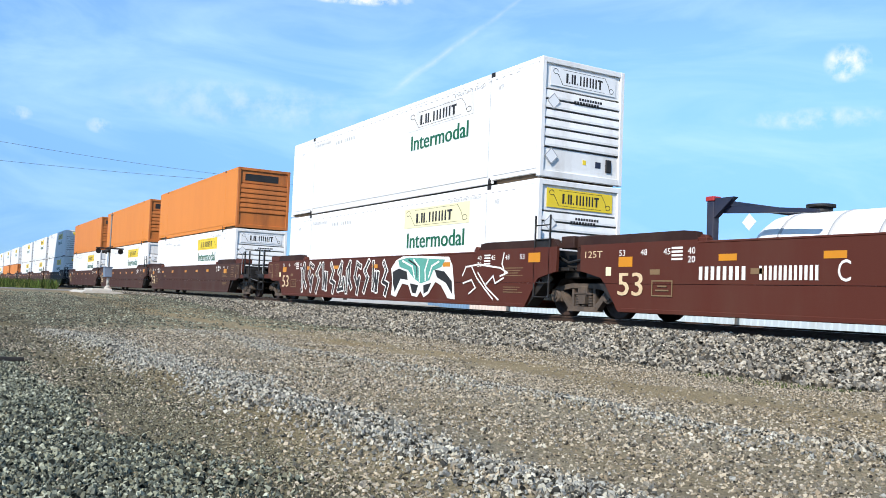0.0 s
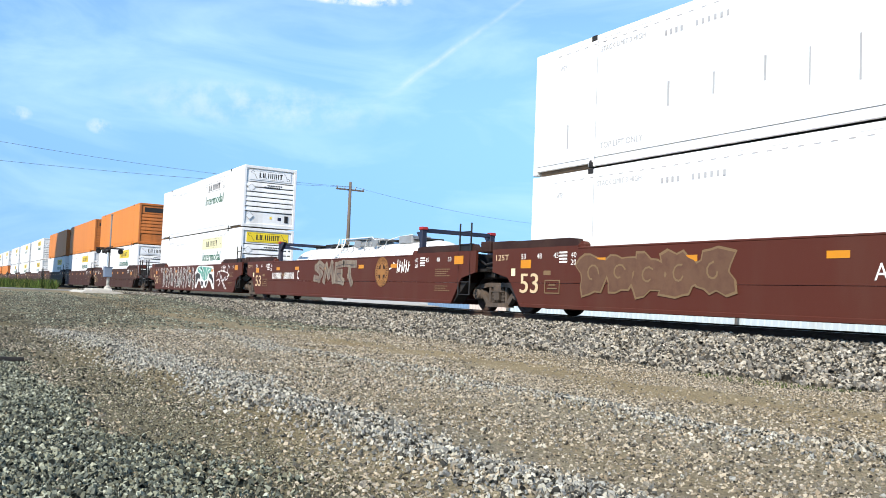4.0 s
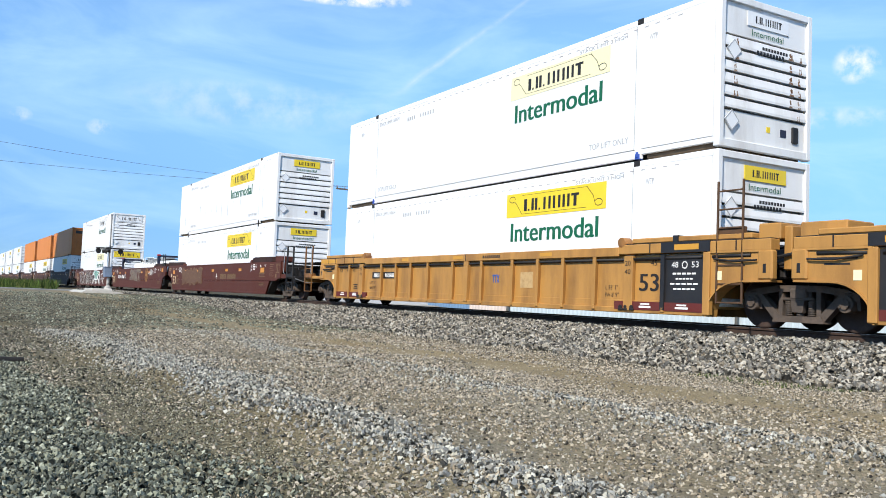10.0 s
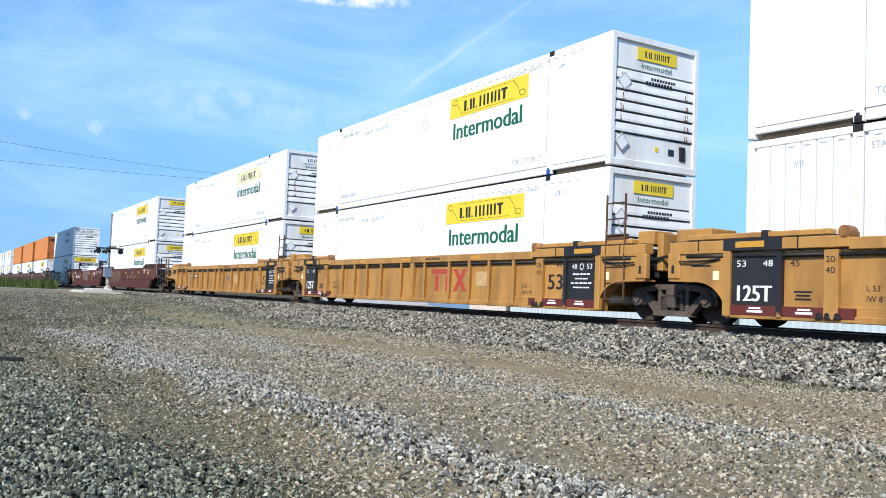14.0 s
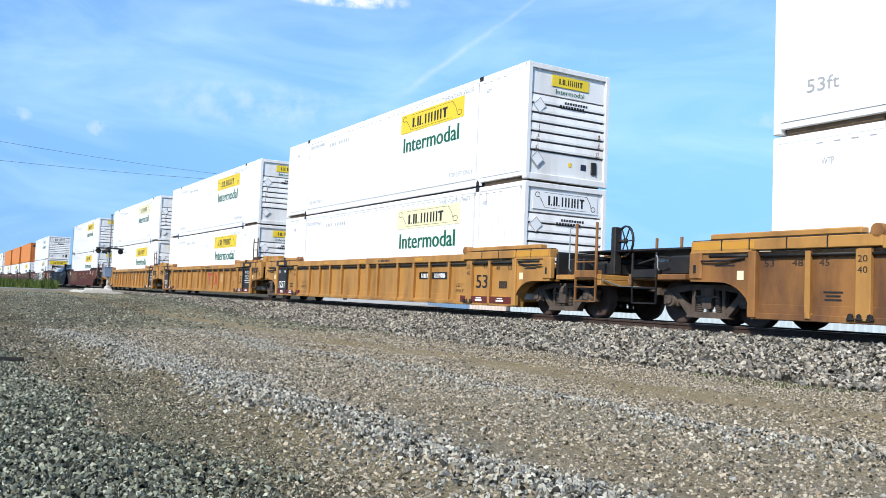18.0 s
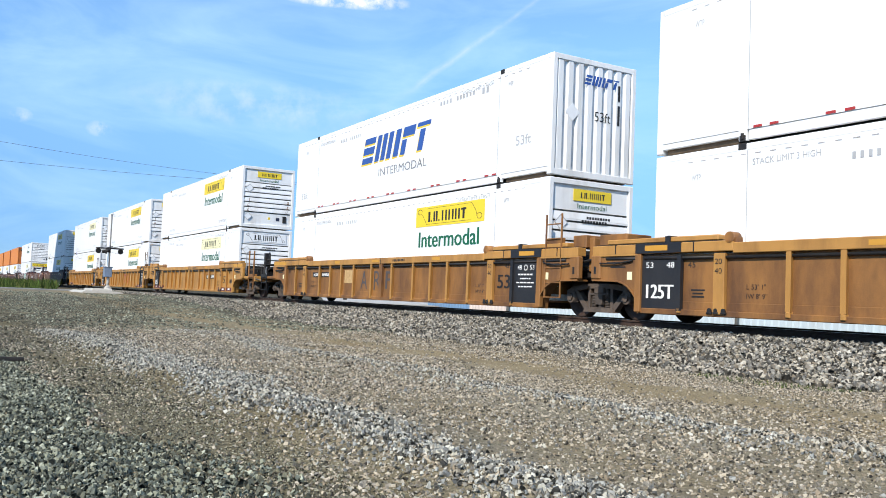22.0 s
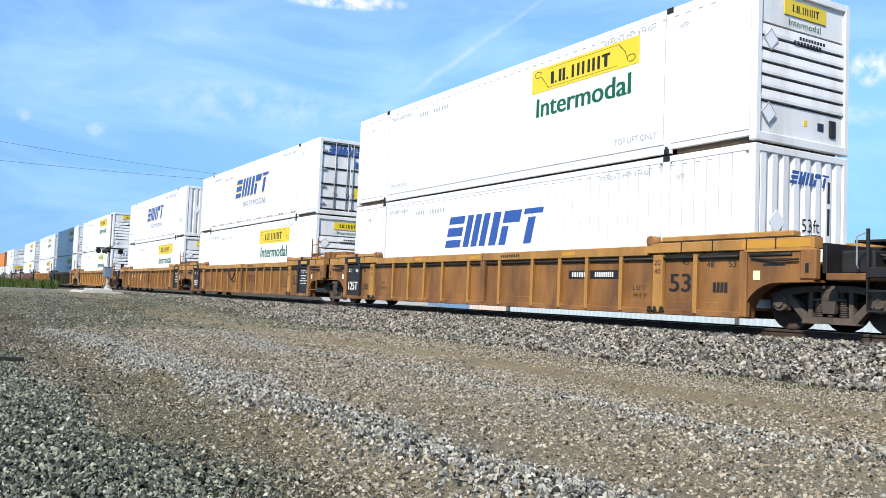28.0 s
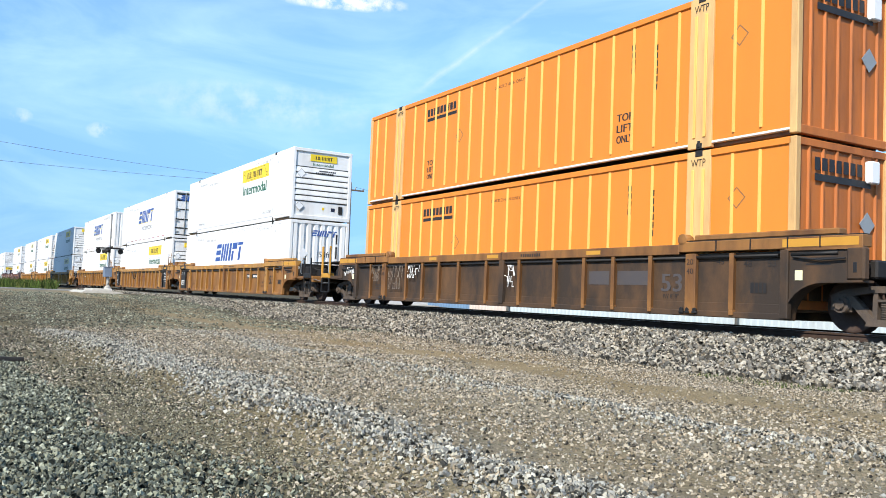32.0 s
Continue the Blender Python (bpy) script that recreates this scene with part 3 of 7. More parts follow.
def build_gravel():
    def bed_near(x, y):
        gap = np.abs((x - 3 + 0.2475) % 0.495 - 0.2475) < 0.13
        return smooth(9.2, 9.8, y + 0.12 * np.sin(x * 2.1) + 0.1 * np.sin(x * 5.3)) * np.where((y > 11.98) & gap, 0.12, 1.0)
    stones("ballast", STONE, 84000, (-30, -3), (9.2, 12.75), (0.026, 0.062), "grey crushed stone ballast heaped beside the rails", 1, keep=bed_near, heap=0.06)
    stones("ballast", STONE, 15000, (-75, -30), (9.8, 12.75), (0.045, 0.08), "grey crushed stone ballast heaped beside the rails", 2, heap=0.05)
    stones("ballast", STONE, 9000, (-30, 6), (12.75, 14.2), (0.04, 0.075), "crushed stone ballast between the rails", 3, heap=0.02)
    stones("ballast", STONE, 4000, (-34, 10), (14.2, 18.0), (0.06, 0.11), "crushed stone ballast on the far shoulder", 4)

    def ridge(x, y):
        d = y - 2.22 - 0.045 * (x + 6) + 0.06 * np.sin(x * 1.7) + 0.04 * np.sin(x * 4.1 + 1)
        up = 0.34 + 0.35 * smooth(-6, -11, x)
        return np.exp(-(d / np.where(d < 0, 0.2, up)) ** 2) * (0.8 + 0.2 * np.sin(x * 2.3 + y * 3)) * (1 - 0.5 * smooth(-9, -15, x)) * smooth(-1.0, -2.6, x) + 0.012
    stones("gravel_ridge", STONE_BLUE, 110000, (-17, -1.0), (1.5, 4.0), (0.010, 0.025), "low ridge of bluish grey crushed stone", 5, keep=ridge, heap=0.018)
    ridge2 = lambda x, y: np.exp(-((y - 4.9 - 0.03 * (x + 7) + 0.1 * np.sin(x * 1.3)) / 0.26) ** 2) * (0.75 + 0.25 * np.sin(x * 0.8)) + 0.015
    stones("gravel_ridge", STONE_BLUE, 34000, (-19, -2.0), (4.1, 5.8), (0.011, 0.026), "thin ridge of pale crushed stone", 6, keep=ridge2, heap=0.012)
    edge = lambda x, y: y + 0.08 * np.sin(x * 1.9) + 0.06 * np.sin(x * 4.7 + y * 3) - 0.03 * (x + 6)
    coarse = lambda x, y: (0.24 * smooth(1.5, 1.05, edge(x, y)) * smooth(-5.5, -4.2, x) + 0.88 * smooth(1.08, 0.76, edge(x, y))) * np.clip(0.7 + 0.06 * (x + 10), 0.3, 1) * smooth(-0.4, 0.05, y) * smooth(-1.8, -3.0, x)
    stones("coarse_gravel", STONE_DARK, 92000, (-12.5, -1.8), (-0.3, 1.6), (0.010, 0.023), "coarse dark greenish-grey gravel", 7, keep=coarse, heap=0.03)
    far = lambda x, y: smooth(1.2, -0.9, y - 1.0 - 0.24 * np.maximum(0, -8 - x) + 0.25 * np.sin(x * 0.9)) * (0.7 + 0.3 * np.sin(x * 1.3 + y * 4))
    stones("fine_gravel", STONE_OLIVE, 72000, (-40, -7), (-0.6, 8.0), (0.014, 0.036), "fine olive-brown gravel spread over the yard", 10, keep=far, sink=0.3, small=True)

    trodden = lambda x, y: 0.9 * np.exp(-((y - 1.42 - 0.03 * (x + 6)) / 0.55) ** 4) * smooth(-1.9, -3.0, x) * (0.8 + 0.2 * np.sin(x * 3.1 + y * 5))
    stones("fine_gravel", STONE_EARTH, 60000, (-10.5, -1.8), (0.75, 2.3), (0.006, 0.014), "fine grey-green gravel trodden into a damp strip of earth", 12, keep=trodden, small=True)

    def patchy(x, y):
        """Gravelly swathes and barer strips of dirt, drawn out along the track."""
        k = 0.72 + 0.16 * np.sin(y * 4.1 - 0.16 * x + np.sin(x * 0.5)) + 0.2 * np.sin(x * 1.1 + y * 2.3) * np.sin(x * 0.6 - y * 1.7)
        k = k * (1 - 0.8 * np.exp(-((y - 1.42) / 0.5) ** 4) * smooth(-3.4, -4.8, x)) * (1 - 0.85 * np.exp(-((y - 6.9 - 0.03 * (x + 9)) / 0.6) ** 4)) * (1 - 0.5 * np.exp(-((y - 3.2) / 0.5) ** 4) * smooth(-7.5, -5.5, x))
        return np.clip(k, 0.06, 1.0)
    for seed, n, xr, yr, size in ((8, 110000, (-9.2, -2.2), (0.4, 9.4), (0.008, 0.024)), (9, 66000, (-19, -9), (0.3, 9.6), (0.012, 0.032)), (11, 30000, (-46, -18.5), (0.3, 9.9), (0.02, 0.05))):
        stones("loose_pebbles", PEBBLE if seed < 11 else STONE_DARK, n, xr, yr, size, "small loose pebbles trodden into the yard", seed, sink=0.3, keep=patchy, small=True)


def build_track():
    track = tagged(new("track"), "straight railway track on timber sleepers in ballast", "railway track", kind="structure")
    track.matrix_basis = pose(0, TRACK_Y, RAIL_Z)
    prof = [(-0.07, -0.17), (0.07, -0.17), (0.07, -0.155), (0.012, -0.135), (0.012, -0.045), (0.036, -0.035), (0.036, -0.006), (0.028, 0), (-0.028, 0), (-0.036, -0.006),
            (-0.036, -0.035), (-0.012, -0.045), (-0.012, -0.135), (-0.07, -0.155)]
    me = Mesher().prism(prof, "x", -700, 80).mesh("rail", RAIL)
    top = Mesher().box(-700, 80, -0.026, 0.026, 0.0, 0.004).mesh("running_surface", TREAD)
    for s in (-1, 1):
        r = part("rail", me, RAIL, track)
        r.location.y = s * 0.753
        part("running_surface", top, TREAD, r, "polished bright top of the rail")
    rng = random.Random(5)
    sl = [Mesher().box(-0.115, 0.115, -1.3, 1.3, -0.34, -0.165, 0.012).mesh("sleeper", TIE)]
    plate_me = Mesher().box(-0.09, 0.09, -0.18, 0.18, -0.167, -0.15, 0.004).box(-0.05, 0.05, -0.13, -0.09, -0.15, -0.12).box(-0.05, 0.05, 0.09, 0.13, -0.15, -0.12).mesh("tie_plate", RAIL)
    for i in range(130):
        s = part("sleeper", sl[0], TIE, track)
        s.location = (3 - i * 0.495 + rng.uniform(-0.03, 0.03), rng.uniform(-0.05, 0.05), rng.uniform(-0.012, 0.012))
        s.rotation_euler.z = rng.uniform(-0.012, 0.012)
        if i < 60:
            p = part("tie_plate", plate_me, RAIL, s)
            p.location.y = -0.753
    rest = Mesher()
    for i in range(700):
        x = 3 - (130 + i) * 0.495
        rest.box(x - 0.115, x + 0.115, -1.3, 1.3, -0.34, -0.165)
    part("sleepers", rest, TIE, track)["kind"] = "stuff"


build_ground()
build_track()


# ---------------------------------------------------------------- containers
CL, CW, CH = 16.5, 2.591, 2.896
HX, HY = CL / 2, CW / 2
CACHE = {}


def cached(key, make, mat):
    if key not in CACHE:
        CACHE[key] = make().mesh(key[0], mat)
    return CACHE[key]


def bold(m, words, a0, a1, z0, z1, face, at, o):
    """Heavy letters: the same outlines laid three times, a little apart."""
    for k in (-1, 0, 1):
        letters(m, words, a0 + k * o, a1 + k * o, z0, z1, face, at - 0.0004 * k)
    return m


def low_rail():
    """Narrow pale rail under the ribbed side."""
    return Mesher().box(-HX + 0.1, HX - 0.1, -HY + 0.01, -HY + 0.1, 0.065, 0.112, 0.008)


def side_sheet():
    return Mesher().box(-HX + 0.155, HX - 0.155, -HY + 0.003, -HY + 0.05, 0.2, CH - 0.12)


def side_backing():
    return Mesher().box(-HX + 0.1, HX - 0.1, -HY + 0.036, -HY + 0.07, 0.115, CH - 0.1)


def side_deep():
    return Mesher().box(-HX + 0.1, HX - 0.1, -HY + 0.061, -HY + 0.09, 0.15, CH - 0.1)


RIB_X = [-7.75, -7.15] + [-5.2 + 0.631 * i for i in range(18)] + [6.9, 7.5]
PLEAT_X = [-7.9 + i * 0.298 for i in range(54)]


def bottom_rail():
    m = Mesher()
    m.box(-6.02, 6.02, -HY + 0.02, -HY + 0.1, 0.012, 0.2, 0.008)
    for s in (-1, 1):
        a, b = sorted((s * 6.18, s * (HX - 0.1)))
        m.box(a, b, -HY + 0.016, -HY + 0.1, 0.085, 0.2, 0.008)
    return m


END_SLOTS = (0.0, 0.27, 0.355, 0.435, 0.515, 0.595, 0.675, 0.755, 1.0)


def end_ribs():
    """Back plate of the boarded end."""
    return Mesher().box(HX - 0.13, HX - 0.105, -HY + 0.1, HY - 0.1, 0.1, CH - 0.1)


def end_board(k):
    """One level board of the end, with a deep slot under it."""
    top = CH * (1 - END_SLOTS[k]) if k else CH - 0.13
    low = CH * (1 - END_SLOTS[k + 1]) + 0.045 if k < 7 else 0.15
    lip = 0.012 if k in (0, 7) else 0.0
    return Mesher().prism([(HX - 0.10, low), (HX - 0.018 - 3 * lip, low), (HX - 0.018 - 3 * lip, low + 0.05), (HX - 0.045 - lip, top), (HX - 0.10, top)], "y", -HY + 0.14, HY - 0.14)


def end_corrugated(step=0.29):
    """One folded sheet with upright corrugations."""
    n = int((CW - 0.2) / step)
    pts = [(HX - 0.11, -HY + 0.08), (HX - 0.075, -HY + 0.08)]
    for i in range(n):
        y = -HY + 0.1 + (i + 0.5) * (CW - 0.2) / n
        pts += [(HX - 0.075, y - 0.11), (HX - 0.02, y - 0.07), (HX - 0.02, y + 0.07), (HX - 0.075, y + 0.11)]
    pts += [(HX - 0.075, HY - 0.08), (HX - 0.11, HY - 0.08)]
    return Mesher().prism(pts, "z", 0.12, CH - 0.12)


def end_fins():
    return Mesher().box(HX - 0.11, HX - 0.05, -HY + 0.08, HY - 0.08, 0.14, CH - 0.1)


def container(name, x, z, paint, label, side="sheet", end="ribs", sign="", end_sign="small", post=None, rust=False, group="stacked containers", lock=DARK, shift=0.0):
    """A 53-foot box: frame, sheets, ends, fittings and its signs. sign: 'plate', 'pale', 'faded', 'slant', 'slant_low' or 'word'."""
    c = thing(name, pose(x, TRACK_Y, z), label, "container", group)
    post = post or paint
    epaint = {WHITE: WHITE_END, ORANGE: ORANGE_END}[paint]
    pn = paint.name
    make = {"sheet": side_sheet, "ribbed": side_backing, "pleated": side_deep}[side]
    sheet = cached(("side_panel", side, pn), make, paint)
    rail_b = cached(("bottom_rail", pn, side), low_rail if side == "ribbed" else bottom_rail, WHITE_END if side == "ribbed" else paint)
    rail_t = cached(("top_rail", pn), lambda: Mesher().box(-HX + 0.1, HX - 0.1, -HY, -HY + 0.09, CH - 0.125, CH, 0.01), paint)
    wide = 0.29 if side == "ribbed" else 0.09

    def mid_post():
        m = Mesher().box(-wide, wide, -HY - 0.002, -HY + 0.08, 0, CH - 0.004, 0.006)
        return m
    lift = cached(("lifting_post", side, post.name), mid_post, post)
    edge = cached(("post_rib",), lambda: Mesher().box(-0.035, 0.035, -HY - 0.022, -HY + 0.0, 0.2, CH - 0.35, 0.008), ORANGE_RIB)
    fit = cached(("corner_fitting",), lambda: Mesher().box(-0.09, 0.09, -HY - 0.012, -HY + 0.12, CH - 0.11, CH + 0.012, 0.01), DARK)
    foot = cached(("lock", lock.name), lambda: Mesher().box(-0.07, 0.07, -HY - 0.016, -HY + 0.1, -0.02, 0.1, 0.012).box(-0.03, 0.03, -HY - 0.03, -HY, 0.02, 0.14, 0.008), lock)
    for turn in (0, 180):
        for ob in (part("side_panel", sheet, paint, c), part("bottom_rail", rail_b, paint, c), part("top_rail", rail_t, paint, c)):
            ob.rotation_euler.z = radians(turn)
        if side != "sheet":
            w, d = (0.032, 0.014) if side == "ribbed" else (0.1, 0.07)
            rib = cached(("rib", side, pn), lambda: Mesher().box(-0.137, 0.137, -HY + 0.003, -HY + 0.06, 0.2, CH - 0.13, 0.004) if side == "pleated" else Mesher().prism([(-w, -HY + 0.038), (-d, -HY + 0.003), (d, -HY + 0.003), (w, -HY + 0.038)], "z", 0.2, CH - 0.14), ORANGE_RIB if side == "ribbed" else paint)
            for rx in (RIB_X if side == "ribbed" else PLEAT_X):
                if abs(abs(rx) - 6.1) > (0.36 if side == "ribbed" else 0.2):
                    ob = part("rib", rib, paint, c)
                    ob.rotation_euler.z, ob.location.x = radians(turn), rx
        for sx in (-6.13, 6.13):
            for nm, me, mt in (("lifting_post", lift, post), ("corner_fitting", fit, DARK), ("lock", foot, lock)):
                ob = part(nm, me, mt, c)
                ob.rotation_euler.z = radians(turn)
                ob.location.x = sx
                if nm == "lifting_post" and side == "ribbed":
                    for o in (-0.13, 0.12):
                        part("post_rib", edge, ORANGE_RIB, ob).location.x = o
    roof = cached(("roof", pn), lambda: Mesher().box(-HX + 0.05, HX - 0.05, -HY + 0.05, HY - 0.05, CH - 0.05, CH - 0.012), paint)
    part("roof", roof, paint, c)
    part("underframe", cached(("underframe",), lambda: Mesher().box(-HX + 0.12, HX - 0.12, -HY + 0.07, HY - 0.07, 0.1, 0.17), DARK), DARK, c)
    for s in (-1, 1):
        part("gooseneck", cached(("gooseneck", s), lambda: Mesher().box(*sorted((s * 6.3, s * (HX - 0.2))), -HY + 0.1, HY - 0.1, 0.0, 0.1, 0.01), UNDERSIDE), UNDERSIDE, c, "dusty brown underside of the end")
    cpost = cached(("corner_post", post.name, epaint.name), lambda: Mesher().box(HX - 0.15, HX, -HY, -HY + 0.13, 0, CH, 0.015), post if post is CREAM else epaint)
    head = cached(("end_rail", epaint.name), lambda: Mesher().box(HX - 0.11, HX - 0.004, -HY + 0.1, HY - 0.1, CH - 0.14, CH - 0.006, 0.012), epaint)
    sill = cached(("end_sill", epaint.name), lambda: Mesher().box(HX - 0.11, HX - 0.004, -HY + 0.1, HY - 0.1, 0.004, 0.16, 0.012), epaint)
    for turn in (0, 180):
        for mir in (0, 1):
            ob = part("corner_post", cpost, epaint, c)
            ob.rotation_euler.z = radians(turn)
            if mir:
                ob.location.y = (CW - 0.13) * (1 if turn == 0 else -1)
        for nm, me in (("end_rail", head), ("end_sill", sill)):
            ob = part(nm, me, epaint, c)
            ob.rotation_euler.z = radians(turn)
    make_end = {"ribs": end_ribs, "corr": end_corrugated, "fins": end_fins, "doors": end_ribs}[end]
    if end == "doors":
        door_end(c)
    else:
        # back plate darker than the boards: the deep slots' shade put into its colour
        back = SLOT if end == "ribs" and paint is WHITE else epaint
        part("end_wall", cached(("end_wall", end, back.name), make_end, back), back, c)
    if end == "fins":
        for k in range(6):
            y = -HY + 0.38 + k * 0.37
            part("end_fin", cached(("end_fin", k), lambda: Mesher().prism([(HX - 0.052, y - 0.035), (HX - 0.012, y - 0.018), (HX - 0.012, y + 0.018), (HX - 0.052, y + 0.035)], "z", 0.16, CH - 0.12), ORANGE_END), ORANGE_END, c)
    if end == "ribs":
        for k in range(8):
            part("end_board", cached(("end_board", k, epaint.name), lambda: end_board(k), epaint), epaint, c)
    ob = part("end_wall", cached(("end_wall", "corr" if paint is WHITE else "fins", epaint.name), end_corrugated if paint is WHITE else end_fins, epaint), epaint, c)
    ob.rotation_euler.z = math.pi
    signs(c, sign, end_sign, end, paint, shift)
    MOVERS.append((c, x, TRACK_Y, z))
    return c


def door_end(c):
    """Cargo doors with level stiffeners, lock rods and hinges."""
    for s in (-1, 1):
        a, b = sorted((s * 0.012, s * (HY - 0.12)))
        d = part("door", Mesher().box(HX - 0.1, HX - 0.06, a, b, 0.15, CH - 0.14, 0.008), WHITE_END, c)
        grid = Mesher()
        for z in (0.2, 0.62, 1.15, 1.75, 2.3, 2.68):
            grid.box(HX - 0.06, HX - 0.035, a + 0.02, b - 0.02, z - 0.035, z + 0.035, 0.006)
        part("stiffener", grid, DARK, d)
        for y in (s * 0.12, s * 0.62):
            part("lock_rod", Mesher().cyl((HX - 0.025, y, 0.1), (HX - 0.025, y, CH - 0.06), 0.022, 8).box(HX - 0.05, HX + 0.01, y - 0.04, y + 0.04, 0.8, 0.9, 0.01), GREY, d)
        for z in (0.4, 1.05, 1.7, 2.4):
            part("hinge", Mesher().box(HX - 0.05, HX - 0.005, b - 0.2 if s > 0 else a, b if s > 0 else a + 0.2, z - 0.04, z + 0.04, 0.01), GREY, d)
    memo = Mesher()
    bars(memo, 0.2, 1.1, 1.85, 2.1, 6, "end", HX - 0.028)
    part("lettering", memo, BLUE_INK, c)
    part("caution_plate", plate(Mesher(), 0.2, 0.55, 0.68, 1.08, "end", HX - 0.034), SIGN_YELLOW, c, "yellow caution plate")
    part("slant_mark", slant_word(Mesher(), -0.95, 0.95, 2.3, 2.62, "end", HX - 0.026), BLUE_INK, c, "dark blue slanted name mark")


def slant_word(m, a0, a1, z0, z1, face, at):
    """A slanted name mark as five plain leaning blocks, each with a slit."""
    h = z1 - z0
    sl, k = 0.3 * h, (a1 - a0) / 4.2
    for o, w, slit in ((0.0, 0.72, 0.36), (0.86, 1.0, 0.0), (2.02, 0.3, 0.0), (2.46, 0.68, 0.55), (3.25, 0.7, 0.75)):
        cuts = ((0, 0.24), (0.36, 0.64), (0.76, 1.0)) if slit == 0.36 else ((0, 1),) if not slit else ((0.0, slit), (slit + 0.1, 1.0))
        for y0, y1 in cuts:
            b0, b1 = (o, o + w) if slit not in (0.55, 0.75) or y0 else (o, o + w * 0.4) if slit == 0.55 else (o + w * 0.28, o + w * 0.68)
            for e0, e1 in (((b0, b1),) if w < 0.95 else ((b0, b0 + 0.26), (b0 + 0.37, b0 + 0.63), (b0 + 0.74, b1))):
                q = [(a0 + e0 * k + sl * y0, z0 + y0 * h), (a0 + e1 * k + sl * y0, z0 + y0 * h), (a0 + e1 * k + sl * y1, z0 + y1 * h), (a0 + e0 * k + sl * y1, z0 + y1 * h)]
                m.add([(a, at, z) if face == "near" else (at, a, z) for a, z in q], [(0, 1, 2, 3)])
    return m


def block_word(m, a0, a1, z0, z1, face, at):
    """A row of plain blocks in place of a name."""
    k = a1 - a0
    for u0, u1 in ((0.02, 0.075), (0.16, 0.205), (0.225, 0.27), (0.38, 0.42), (0.47, 0.51), (0.55, 0.59), (0.64, 0.68), (0.715, 0.755), (0.795, 0.835), (0.90, 0.95)):
        q = [(a0 + u0 * k, z0), (a0 + u1 * k, z0), (a0 + u1 * k, z1), (a0 + u0 * k, z1)]
        m.add([(a, at, z) if face == "near" else (at, a, z) for a, z in q], [(0, 1, 2, 3)])
    for u in (0.095, 0.295):
        bars(m, a0 + u * k, a0 + (u + 0.03) * k, z0, z0 + 0.16 * (z1 - z0), 1, face, at, 0)
    bars(m, a0 + 0.86 * k, a0 + 0.99 * k, z1 - 0.2 * (z1 - z0), z1, 1, face, at - 0.0005 if face == "near" else at + 0.0005, 0)
    return m


def sign_scroll(m, a0, a1, z0, z1, face, at):
    """Thin scroll lines at both ends of the sign plate."""
    w, h = a1 - a0, z1 - z0
    for o, s in ((a0, 1), (a1, -1)):
        pts = [(o + s * w * (0.06 + 0.035 * math.cos(t)), z0 + h * ((0.78 if s > 0 else 0.25) + 0.14 * math.sin(t))) for t in np.linspace(0, 5.5, 9)]
        pts += [(o + s * w * 0.11, z0 + h * 0.55), (o + s * w * 0.17, z0 + h * (0.1 if s > 0 else 0.95))]
        for (p, q), (r, t) in zip(pts, pts[1:]):
            d = Vector((r - p, t - q))
            n = Vector((-d.y, d.x)).normalized() * 0.008
            v = [(p + n.x, q + n.y), (r + n.x, t + n.y), (r - n.x, t - n.y), (p - n.x, q - n.y)]
            m.add([(a, at, z) if face == "near" else (at, a, z) for a, z in v], [(0, 1, 2, 3)])
    for zz in (0.08, 0.92):
        v = [(a0 + 0.17 * w, z0 + zz * h), (a1 - 0.17 * w, z0 + zz * h), (a1 - 0.17 * w, z0 + zz * h + 0.008), (a0 + 0.17 * w, z0 + zz * h + 0.008)]
        m.add([(a, at, z) if face == "near" else (at, a, z) for a, z in v], [(0, 1, 2, 3)])
    return m


